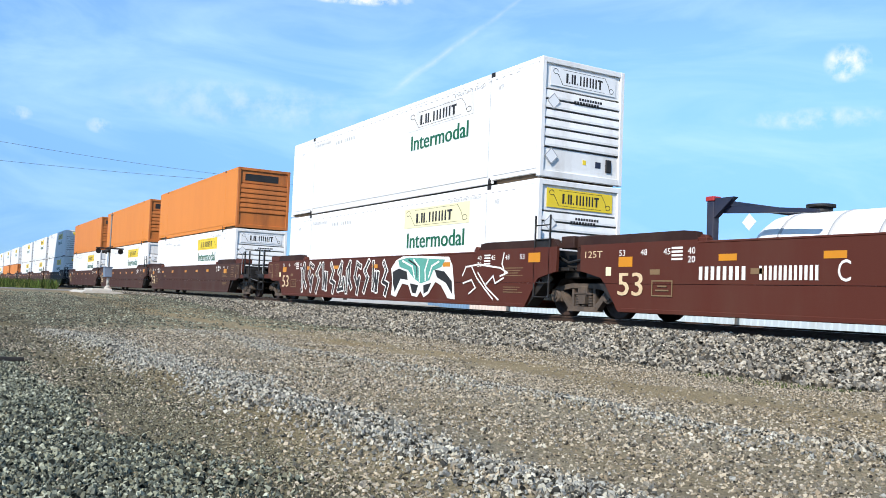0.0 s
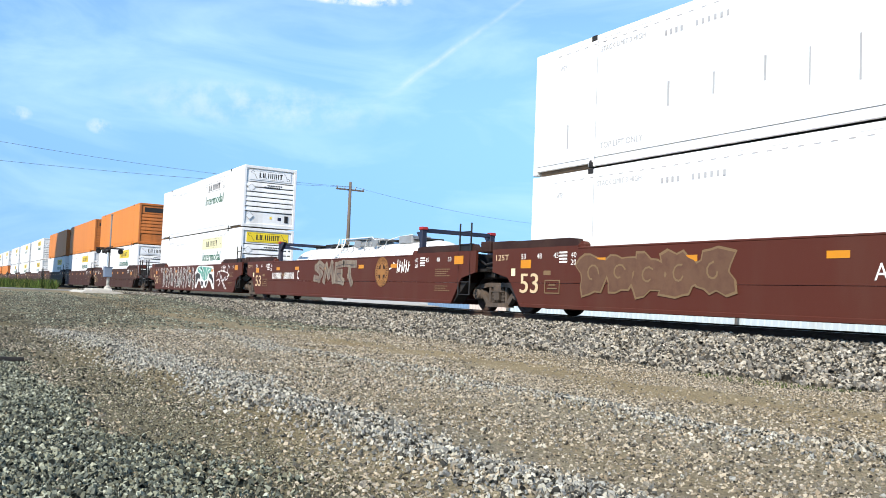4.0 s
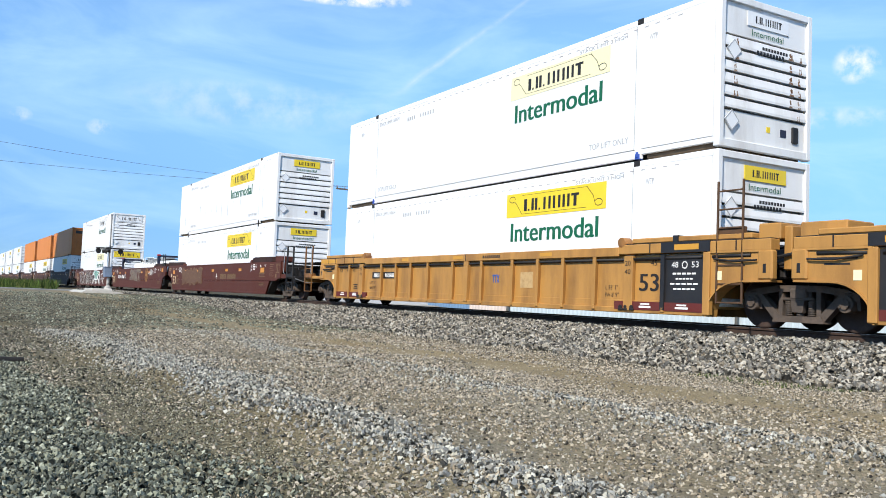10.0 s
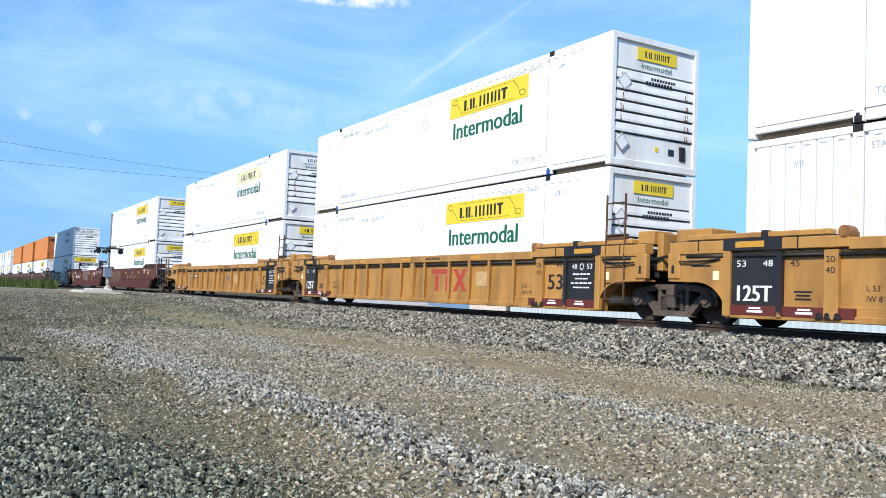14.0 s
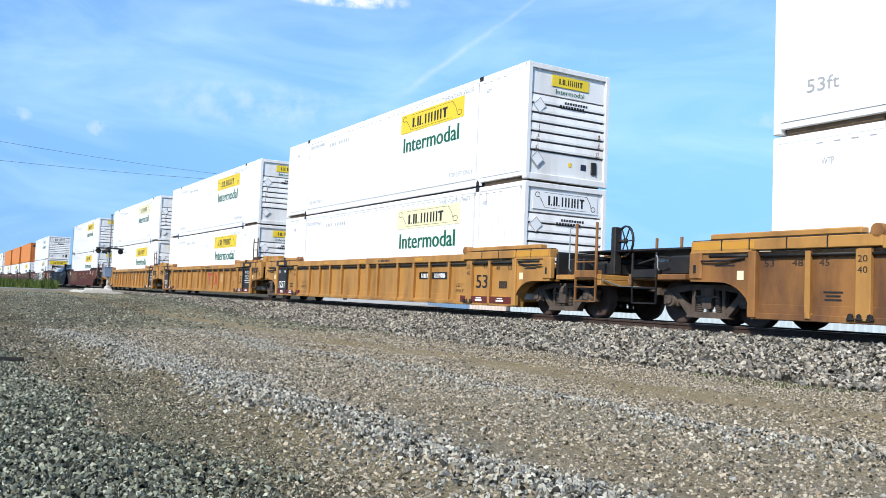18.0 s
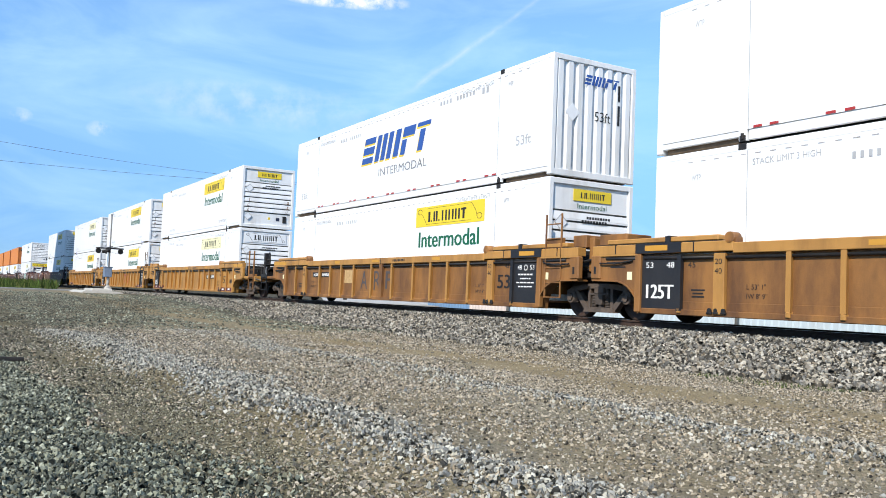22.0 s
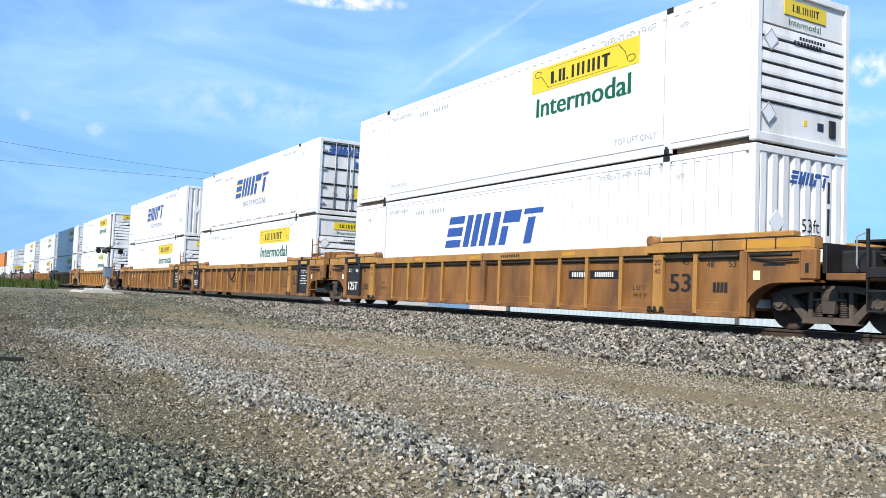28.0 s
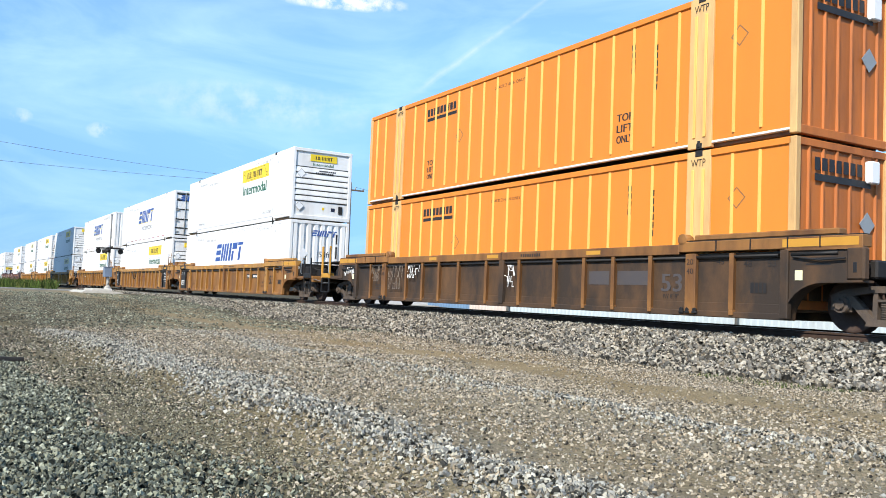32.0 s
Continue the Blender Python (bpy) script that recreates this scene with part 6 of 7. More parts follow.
def big_letter(u, w, x, z0, z1):
    part("chalk_letter", letters(Mesher(), w, x - 0.24, x + 0.24, z0, z1, "near", -1.418), GREY_BLUE, u, "large faded blue-grey hand-painted letter")


def dense_tag(u, x0, x1, z0, z1, seed, mat):
    """A crowded unreadable tag of short strokes in two lines."""
    rng = random.Random(seed)
    m = Mesher()
    n = 0
    for r in range(2):
        a, b = (z1 - (z1 - z0) * (0.5 * r + 0.45), z1 - (z1 - z0) * 0.5 * r)
        x = x0 + 0.06 * r
        while x < x1 - 0.1 * r:
            w = rng.uniform(0.06, 0.11)
            pts = [(x + w * rng.uniform(-0.1, 1.1), a + (b - a) * rng.choice((0, 0.5, 1))) for _ in range(4)]
            stroke(m, pts, 0.011, -1.514 - 0.0012 * (n % 12))
            n += 1
            x += w * 1.15
    part("spray_tag", m, mat, u, "small crowded white spray tag")


def mark_initials(u, x, z, w, h, mat):
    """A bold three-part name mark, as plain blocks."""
    m = Mesher()
    at = -1.414
    k = w / 3.2
    bars(m, x, x + 1.95 * k, z + h * 0.78, z + h, 1, "near", at, 0)
    for o in (0.34, 1.34):
        bars(m, x + o * k, x + (o + 0.32) * k, z, z + h * 0.74, 1, "near", at, 0)
    o = x + 2.15 * k
    m.add([(o - 0.1 * k, at, z), (o + 0.25 * k, at, z), (o + 1.15 * k, at, z + h), (o + 0.8 * k, at, z + h)], [(0, 1, 2, 3)])
    m.add([(o - 0.1 * k, at - 0.0006, z + h), (o + 0.25 * k, at - 0.0006, z + h), (o + 1.15 * k, at - 0.0006, z), (o + 0.8 * k, at - 0.0006, z)], [(0, 1, 2, 3)])
    part("name_mark", m, mat, u, "large dull red name mark")


def blob(m, cx, cz, w, h, seed, at, n=18, rough=0.18):
    rng = random.Random(seed)
    ph = [rng.uniform(0, 6.28) for _ in range(4)]
    pts = []
    for i in range(n):
        t = 2 * math.pi * i / n
        r = 1 + rough * math.sin(3 * t + ph[0]) + rough * 0.7 * math.sin(5 * t + ph[1]) + rough * 0.4 * math.sin(8 * t + ph[2])
        ct, st = math.cos(t), math.sin(t)
        e = (abs(ct) ** 4 + abs(st) ** 4) ** -0.25
        pts.append((cx + 0.5 * w * r * e * ct, at, cz + 0.5 * h * r * e * st))
    m.add(pts, [tuple(range(n))])
    return m


SPRAYED = (((0.1, 0.95), (0.2, 0.1), (0.45, 0.6), (0.7, 0.05), (0.85, 0.6)), ((0.75, 1.0), (0.2, 0.7), (0.7, 0.45), (0.25, 0.0)), ((0.9, 0.9), (0.35, 1.0), (0.1, 0.55), (0.45, 0.3), (0.8, 0.5), (0.55, 0.0)),
           ((0.15, 0.0), (0.1, 0.75), (0.5, 1.0), (0.5, 0.4), (0.9, 0.15)), ((0.0, 0.7), (0.45, 1.0), (0.4, 0.35), (0.15, 0.05), (0.9, 0.1), (0.95, 0.45)), ((0.2, 1.0), (0.6, 0.75), (0.2, 0.4), (0.85, 0.3), (0.6, 0.0)))


def graffiti(u, x0, x1, z0, z1, n, fill, edge, seed, label, bold_r=0.1):
    """A row of fat, unreadable spray-painted signs: a pale broad outline under a dark body, with shine lines."""
    rng = random.Random(seed)
    w, h = (x1 - x0) / n, z1 - z0
    for i in range(n):
        sh, lean, lift = SPRAYED[(i * 5 + seed) % len(SPRAYED)], rng.uniform(-0.05, 0.08), rng.uniform(-0.04, 0.04)
        pts = [(x0 + (i + 0.14 + 0.72 * a) * w + lean * b, z0 + bold_r + lift + (h - 2 * bold_r) * b) for a, b in sh]
        g = part("spray_painting", fat_stroke(Mesher(), pts, bold_r, -1.503 - 0.00005 * i), edge, u, label)
        part("fill", fat_stroke(Mesher(), pts, bold_r * 0.58, -1.508), fill, g)
        part("stroke", stroke(Mesher(), [(a - 0.02, b + 0.03) for a, b in pts[:3]], 0.009, -1.514), edge, g)


def bubbles(u, x0, x1, z0, z1, n, fill, edge, seed, label):
    """A row of fat, overlapping spray-painted bubbles with thin outlines and inner curls."""
    rng = random.Random(seed)
    w = (x1 - x0) / n
    for i in range(n):
        a, b, c = Mesher(), Mesher(), Mesher()
        cx, cz = x0 + (i + 0.5) * w, (z0 + z1) / 2 + rng.uniform(-0.05, 0.05)
        hh = (z1 - z0) * rng.uniform(0.8, 1.0)
        blob(a, cx, cz, w * 1.2, hh, seed * 31 + i, -1.504 - 0.0002 * i)
        blob(b, cx, cz, w * 1.08, hh * 0.9, seed * 31 + i, -1.509 - 0.0002 * i)
        curl = [(cx + 0.24 * w * math.cos(t) * (1 - t / 12), cz + 0.24 * hh * math.sin(t) * (1 - t / 12)) for t in np.linspace(0.4 * i, 0.4 * i + 4.6, 9)]
        stroke(c, curl, 0.018, -1.513)
        g = part("spray_painting", a, edge, u, label)
        part("fill", b, fill, g)
        part("stroke", c, edge, g)


def flat(m, pts, x0, x1, z0, z1, at):
    return m.add([(x0 + (x1 - x0) * a, at, z0 + (z1 - z0) * b) for a, b in pts], [tuple(range(len(pts)))])


def stroke(m, pts, r, at):
    """A spray line through points, with round-ish joints."""
    for i, ((px, pz), (qx, qz)) in enumerate(zip(pts, pts[1:])):
        d = Vector((qx - px, qz - pz)).normalized() * r
        y = at - 0.0002 * i
        m.add([(px - d.y - d.x, y, pz + d.x - d.y), (px + d.y - d.x, y, pz - d.x - d.y), (qx + d.y + d.x, y, qz - d.x + d.y), (qx - d.y + d.x, y, qz + d.x + d.y)], [(0, 1, 2, 3)])
    return m


def fat_stroke(m, pts, r, at):
    """A broad spray line with round joints and ends."""
    stroke(m, pts, r, at)
    for i, (px, pz) in enumerate(pts):
        m.add([(px + 1.12 * r * math.cos(t), at - 0.0022 - 0.0001 * i, pz + 1.12 * r * math.sin(t)) for t in np.linspace(0, 2 * math.pi, 13)[:-1]], [tuple(range(12))])
    return m


def spray_star(u):
    """The teal and white winged shape beside the graffiti, and the thin tag after it."""
    b = (1.3, 5.1, 0.28, 1.5)
    w, k, t, s = Mesher(), Mesher(), Mesher(), Mesher()
    flat(w, [(0.08, 0.9), (0.2, 1.0), (0.55, 0.98), (0.9, 0.94), (0.95, 0.75), (0.98, 0.35), (1.0, 0.0), (0.9, 0.02), (0.8, 0.3), (0.72, 0.38), (0.62, 0.1), (0.55, 0.02), (0.5, 0.16), (0.45, 0.02), (0.36, 0.05), (0.3, 0.3), (0.2, 0.33), (0.1, 0.0), (0.02, 0.05), (0.03, 0.4), (0.0, 0.7)][::-1], *b, -1.504)
    flat(k, [(0.03, 0.62), (0.14, 0.70), (0.27, 0.62), (0.29, 0.42), (0.17, 0.45), (0.08, 0.12), (0.05, 0.3)][::-1], *b, -1.507)
    flat(k, [(0.7, 0.66), (0.84, 0.62), (0.95, 0.4), (0.965, 0.1), (0.87, 0.36), (0.74, 0.48)][::-1], *b, -1.507)
    flat(k, [(0.33, 0.34), (0.46, 0.3), (0.43, 0.1), (0.37, 0.12)][::-1], *b, -1.507)
    flat(k, [(0.54, 0.3), (0.66, 0.36), (0.61, 0.16), (0.55, 0.1)][::-1], *b, -1.507)
    flat(t, [(0.12, 0.9), (0.3, 0.96), (0.85, 0.88), (0.8, 0.72), (0.68, 0.64), (0.63, 0.42), (0.5, 0.34), (0.39, 0.46), (0.29, 0.66), (0.15, 0.74)][::-1], *b, -1.510)
    for line in (((0.2, 0.88), (0.36, 0.74), (0.4, 0.48)), ((0.38, 0.9), (0.47, 0.72), (0.48, 0.4)), ((0.6, 0.88), (0.56, 0.66), (0.57, 0.42)), ((0.76, 0.84), (0.66, 0.74), (0.62, 0.5))):
        stroke(s, [(1.3 + 3.8 * a, 0.28 + 1.22 * q) for a, q in line], 0.03, -1.513)
    stroke(k, [(1.3 + 3.8 * a, 0.28 + 1.22 * q) for a, q in ((0.3, 0.9), (0.43, 0.76), (0.44, 0.5))], 0.028, -1.5125)
    g = part("spray_painting", w, WHITE_INK, u, "white and teal winged spray painting")
    part("fill", k, BLACK_INK, g)
    part("fill", t, TEAL_INK, g)
    part("stroke", s, WHITE_INK, g)
    tag = Mesher()
    for i, pts in enumerate((((5.45, 0.92), (5.6, 1.14), (6.2, 1.2), (7.2, 1.1), (7.5, 0.98), (7.2, 0.9)), ((5.9, 1.12), (6.15, 0.85), (6.5, 0.6), (6.9, 0.33)), ((6.2, 0.98), (6.6, 0.62), (7.15, 0.32)),
                             ((5.5, 0.72), (5.9, 0.8), (6.1, 0.6), (5.8, 0.45)), ((6.6, 0.7), (6.9, 0.9), (7.0, 0.72), (7.35, 0.85)), ((7.35, 1.45), (7.28, 1.2), (7.4, 1.0)))):
        stroke(tag, pts, 0.022, -1.504 - 0.002 * i)
    part("spray_tag", tag, WHITE_INK, u, "scrawled white spray tag")


def rough_letters(u, x0, x1, z0, z1):
    """Four separate worn, angular spray-painted shapes with dark inner lines."""
    w, h = (x1 - x0) / 4.2, z1 - z0
    shapes = (((0.95, 0.8), (0.5, 1.0), (0.1, 0.78), (0.75, 0.45), (0.5, 0.15), (0.0, 0.2)), ((0.0, 0.1), (0.22, 0.85), (0.5, 0.3), (0.8, 0.95), (1.0, 0.1)),
              ((0.9, 0.95), (0.2, 0.85), (0.15, 0.12), (0.95, 0.05), (0.3, 0.48), (0.75, 0.5)), ((0.0, 0.95), (1.05, 0.9), (0.55, 0.88), (0.5, 0.35), (0.75, 0.0)))
    g = None
    for i, sh in enumerate(shapes):
        pts = [(x0 + (i * 1.06 + q) * w, z0 + r * h) for q, r in sh]
        g = part("spray_painting", fat_stroke(Mesher(), pts, 0.118, -1.504), SILVER_INK, u, "worn silver-beige spray-painted shape")
        part("stroke", stroke(Mesher(), [(p + 0.03, q - 0.03) for p, q in pts], 0.011, -1.510), GREY_BLUE, g)


def hand_tag(u, x0, x1, z0, z1, mat):
    """A thin tag of slanting hand strokes."""
    m, n = Mesher(), 6
    for i in range(n):
        a, w, h = x0 + (x1 - x0) * i / n, (x1 - x0) / n, z1 - z0
        stroke(m, [(a + 0.25 * w, z1 - 0.1 * h * (i % 3)), (a, z0 + 0.1 * h * (i % 2)), (a + 0.2 * w, z0 + 0.5 * h), (a + 0.7 * w, z0 + (0.55 if i % 2 else 0.1) * h)], 0.024, -1.505 - 0.0012 * i)
    stroke(m, [(x0 - 0.5, z0 + 0.1), (x0 - 0.12, z0 + 0.2), (x0 - 0.26, z0 + 0.28)], 0.022, -1.5055)
    part("spray_tag", m, mat, u, "thin white hand-drawn spray tag")


def scrawl(u, x0, x1, z0, z1, mat, seed, at=-1.504, n=14, r=0.02):
    rng = random.Random(seed)
    m = Mesher()
    px, pz = x0, rng.uniform(z0, z1)
    for i in range(n):
        qx, qz = x0 + (x1 - x0) * (i + 1) / n + rng.uniform(-0.06, 0.06), (z0, z1)[i % 2] + rng.uniform(-0.08, 0.08)
        d = Vector((qx - px, qz - pz)).normalized() * r
        m.add([(px - d.y, at - 0.0002 * i, pz + d.x), (px + d.y, at - 0.0002 * i, pz - d.x), (qx + d.y, at - 0.0002 * i, qz - d.x), (qx - d.y, at - 0.0002 * i, qz + d.x)], [(0, 1, 2, 3)])
        px, pz = qx, qz
    part("spray_tag", m, mat, u, "scrawled spray tag")


def round_emblem(u, x, z):
    """A filled round emblem: a ring of plain bars round a cross with four dark quarters."""
    n = 40
    disc = Mesher().add([(x + 0.46 * math.cos(2 * math.pi * i / n), -1.505, z + 0.46 * math.sin(2 * math.pi * i / n)) for i in range(n)], [tuple(range(n))])
    e = part("round_emblem", disc, EMBLEM, u, "round faded orange emblem with a cross")
    for a in range(4):
        ts = [math.pi / 2 * a + t for t in np.linspace(0.34, math.pi / 2 - 0.34, 6)]
        corner = (x + 0.09 * math.sqrt(2) * math.cos(math.pi / 2 * (a + 0.5)), -1.508, z + 0.09 * math.sqrt(2) * math.sin(math.pi / 2 * (a + 0.5)))
        part("quarter", Mesher().add([corner] + [(x + 0.25 * math.cos(t), -1.508, z + 0.25 * math.sin(t)) for t in ts], [tuple(range(7))]), BROWN_DARK, e)
    for r0, r1 in ((0.265, 0.275), (0.425, 0.435)):
        part("ring", Mesher().add([(x + r * math.cos(2 * math.pi * i / n), -1.507, z + r * math.sin(2 * math.pi * i / n)) for i in range(n) for r in (r0, r1)],
             [(2 * i, 2 * i + 1, (2 * i + 3) % (2 * n), (2 * i + 2) % (2 * n)) for i in range(n)]), BROWN_DARK, e)
    words = Mesher()
    for i in range(30):
        t = 2 * math.pi * (i + 0.5) / 30
        if i in (3, 11, 18, 26):
            continue
        c, q = math.cos(t), math.sin(t)
        words.add([(x + r * c - w * q, -1.508, z + r * q + w * c) for r, w in ((0.305, 0.012), (0.305, -0.012), (0.40, -0.014), (0.40, 0.014))], [(0, 1, 2, 3)])
    part("lettering", words, BROWN_DARK, e, "ring of plain dark bars")


def mark_letter(u, w, x, z, h, mat):
    part("lettering", letters(Mesher(), w, x - 0.1, x + 0.12, z, z + h, "near", -1.505), mat, u, "large letter")


def hanging_hose(u, x):
    pts = [(x - 0.55 + 1.1 * i / 10, -1.53, 1.2 - 0.42 * math.sin(math.pi * i / 10) ** 0.7) for i in range(11)]
    part("hose", Mesher().tube(pts, 0.03, 8), DARK, u, "black hose hanging in a loop")


def brake_wheel(u, x, z):
    w = part("brake_wheel", Mesher().lathe([(0.30, -0.02), (0.335, -0.02), (0.335, 0.02), (0.30, 0.02), (0.30, -0.02)], 24, "x"), DARK, u, "black spoked hand brake wheel")
    for i in range(6):
        t = math.pi * i / 3
        part("spoke", Mesher().cyl((0, 0.05 * math.cos(t), 0.05 * math.sin(t)), (0, 0.31 * math.cos(t), 0.31 * math.sin(t)), 0.016, 6), DARK, w)
    part("hub", Mesher().cyl((-0.03, 0, 0), (0.03, 0, 0), 0.06, 10), DARK, w)
    w.location = (x, -0.85, z)
    w.rotation_euler.z = radians(78)
    part("brake_stand", Mesher().box(x - 0.3, x - 0.16, -1.0, -0.8, 0.95, z + 0.3, 0.02).cyl((x - 0.2, -0.87, z), (x, -0.85, z), 0.04, 8), DARK, u)


# ---------------------------------------------------------------- the train
Z1, Z2 = RAIL_Z + 0.345, RAIL_Z + 0.345 + 2.945
A, T, B, C, E, F, R, S, G, H = -24.7, -5.05, 14.55, 38.42, 58.3, 78.4, 102.07, 122.0, 142.05, 165.7
FAR = [-48.6, -68.2, -87.8, -111.5, -131.1, -150.7, -174.4, -194.0, -213.6, -237.3, -256.9, -276.5]

W_JB = "white boarded-end container with a yellow sign and green lettering"
W_SL = "white container with a large slanted blue name mark"
O_ = "orange ribbed container with worn cream posts"


def pair(x, lower, upper):
    x += 0.125
    return container("container", x, Z1, *lower[0], **lower[1]), container("container", x, Z2, *upper[0], **upper[1])


def jb(sign="plate", end_sign="small", side="sheet", lock=DARK, label=W_JB, shift=0.0):
    return ((WHITE, label), dict(sign=sign, end_sign=end_sign, side=side, lock=lock, shift=shift))


def sl(sign="slant", end="corr", side="sheet", shift=0.0):
    return ((WHITE, W_SL), dict(sign=sign, end=end, side=side, shift=shift))


def far_orange():
    return ((ORANGE, "orange container with a black name block on its ribbed end"), dict(sign="", end="ribs"))


def orange():
    return ((ORANGE, O_), dict(sign="word", end="fins", side="ribbed", post=CREAM))


POSTS.update({(H, -1): (BRIGHT, 1.98, 0.045), (B, 1): (DARK, 2.08, 0.035), (G, 1): (DARK, 1.6, 0.022), (R, -1): (DARK, 1.35, 0.018), (C, -1): (RUSTY, 2.04, 0.02)})
BR = "mineral-brown smooth-sided well car with stencils and spray paint"
YE = "yellow-orange ribbed well car with black end panels and maroon stripes"
RU = "rust-stained yellow ribbed well car carrying two stacked containers"
GR = "grimy brown-yellow ribbed well car with chalked tags"

# units seen from the far end to the last one
for i, x in enumerate(FAR):
    k = i % 3
    smooth_well(x, "end" if k == 2 else "mid", "end" if k == 0 else "mid", "dull brown smooth-sided well car in a long train", [], paint=BROWN_DULL)
    if i in (6, 7):
        pair(x, far_orange(), jb())
    elif i < 3:
        pair(x, jb(end_sign="wide_white" if i == 0 else "small"), far_orange())
    else:
        pair(x, jb(), jb())
    if k == 0:
        bogie(x + 9.7, False)
    if k == 2:
        bogie(x - 9.7, False)
    if k < 2:
        bogie(x - 9.8, True)

smooth_well(A, "end", "mid", BR, [(graffiti, (-6.2, 1.25, 0.3, 1.45, 11, BLACK_INK, WHITE_INK, 3, "long row of black and white bubble graffiti")), (spray_star, ())])
pair(A, jb("pale", "wide_yellow"), jb("faded", "wide_white"))
smooth_well(T, "mid", "mid", "mineral-brown smooth-sided well car with silver graffiti and a round emblem",
            [(mark_numbers, (-6.05, -4.95, 0.82, 0.24, WHITE_INK, -1.505, 8)), (mark_numbers, (-4.72, -3.55, 0.82, 0.24, WHITE_INK, -1.505, 12)), (mark_letter, ("C", -3.15, 0.8, 0.34, WHITE_INK)),
             (rough_letters, (-1.45, 2.0, 0.7, 1.38)), (round_emblem, (4.02, 1.04)), (hand_tag, (5.05, 5.9, 1.03, 1.38, WHITE_INK))], (-5.4, -3.3, -0.55, 2.5, 4.82))
smooth_well(B, "mid", "end", "mineral-brown smooth-sided well car with tan graffiti and cream numbering",
            [(bubbles, (-6.0, -1.9, 0.5, 1.4, 5, DIM_TAN, TAN_INK, 12, "faded tan bubble graffiti")), (mark_letter, ("A", 0.85, 0.82, 0.26, WHITE_INK)), (mark_numbers, (1.5, 2.5, 0.8, 0.24, TAN_INK, -1.505, 8)),
             (mark_numbers, (2.7, 4.0, 0.8, 0.24, TAN_INK, -1.505, 12))])
_, top = pair(B, jb(), jb())
scuffs(top, [(-7.0, 0.5, 1.05, 0.05), (-3.9, 0.95, 1.45, 0.06), (-2.75, 0.98, 1.4, 0.05), (-1.6, 1.0, 1.45, 0.05), (-0.7, 0.75, 1.4, 0.03), (0.2, 0.65, 1.4, 0.04), (1.25, 0.6, 1.35, 0.05), (2.1, 1.0, 1.3, 0.06), (3.3, 0.9, 1.4, 0.03), (6.5, 0.6, 1.5, 0.04)])
bogie((A + T) / 2, True), bogie((T + B) / 2, True), bogie(A - 9.7, False), bogie(B + 9.7, False)

ribbed_well(C, "end", "mid", YELLOW, YE, [(mark_number_patch, (-5.6, -3.95, 0.84, 1.04)), (mark_plate, (2.5, 3.0, 0.62, 1.0, BLEACHED, "pale painted square")), (mark_initials, (1.3, 0.74, 0.3, 0.2, BLUE_INK))], False, True)
_, top = pair(C, jb(), jb("pale", "small_white", lock=BLUE_CAP))
end_stains(top, [(-0.85, 1, 6, 0.14), (0.7, 1, 6, 0.16), (0.95, 1, 7, 0.08)])
ribbed_well(E, "mid", "mid", YELLOW, YE, [(mark_initials, (1.2, 0.5, 1.8, 0.6, RED_INK)), (mark_plate, (3.5, 4.0, 0.64, 1.02, BLEACHED, "pale painted square"))], True, True)
low, top = pair(E, jb(), jb(lock=BLUE_CAP))
for box in (low, top):
    side_outlines(box, [(0.1, 2.1, 0.2)])
end_stains(top, [(-0.95, 1, 6, 0.09), (0.95, 2, 7, 0.1)])
ribbed_well(F, "mid", "end", YELLOW, YE, [(mark_number_patch, (3.5, 5.1, 0.82, 1.02)), (mark_plate, (3.5, 3.95, 0.85, 1.02, BLEACHED, "pale square")), (brake_wheel, (11.48, 1.67))], True, False, YELLOW)
_, top = pair(F, jb("pale", "wide_white", "pleated", shift=0.07), jb(shift=0.07))
end_stains(top, [(-0.95, 4, 7, 0.1), (0.97, 4, 7, 0.12)])
ribbed_well(R, "end", "mid", RUSTY, RU, [(mark_number_patch, (-5.65, -4.0, 0.88, 1.06)), (mark_plate, (-2.75, -2.1, 0.68, 1.12, BLEACHED, "lighter repainted square")), (big_letter, ("A", -1.2, 0.5, 1.08)), (big_letter, ("R", -0.22, 0.48, 1.08)), (big_letter, ("F", 0.6, 0.52, 1.06))], False, True, YELLOW, False)
pair(R, jb(shift=0.31), sl("slant", "corr"))
ribbed_well(S, "mid", "mid", RUSTY, RU, [(mark_initials, (0.95, 0.66, 1.15, 0.32, MAROON)), (hanging_hose, (-1.22,))], True, True, YELLOW, False)
pair(S, jb(shift=0.25), sl("slant", "doors"))
ribbed_well(G, "mid", "end", RUSTY, RU, [(mark_number_patch, (3.5, 5.1, 0.84, 1.02))], True, False, YELLOW, False)
pair(G, sl("slant_low", "corr", "pleated", shift=-0.08), jb(shift=0.07))
ribbed_well(H, "end", "mid", GRIMY, GR, [(scrawl, (-9.3, -8.5, 0.98, 1.2, WHITE_INK, 41, -1.475, 9, 0.02)), (dense_tag, (-7.1, -6.5, 0.75, 1.2, 42, SILVER_INK)), (dense_tag, (-5.95, -5.0, 0.5, 1.2, 43, SILVER_INK)),
                                         (dense_tag, (-4.72, -4.05, 0.85, 1.2, 45, WHITE_INK)), (dense_tag, (0.32, 0.8, 0.62, 1.15, 44, WHITE_INK)), (mark_plate, (3.35, 4.0, 0.72, 1.0, GREY_BLUE, "dark painted-over patch")), (mark_plate, (4.25, 5.15, 0.72, 1.0, GREY_BLUE, "dark painted-over patch"))], False, False, RUSTY, False)
pair(H, orange(), orange())
for x in ((C + E) / 2, (E + F) / 2, (R + S) / 2, (S + G) / 2, H + 10.0):
    bogie(x, True)
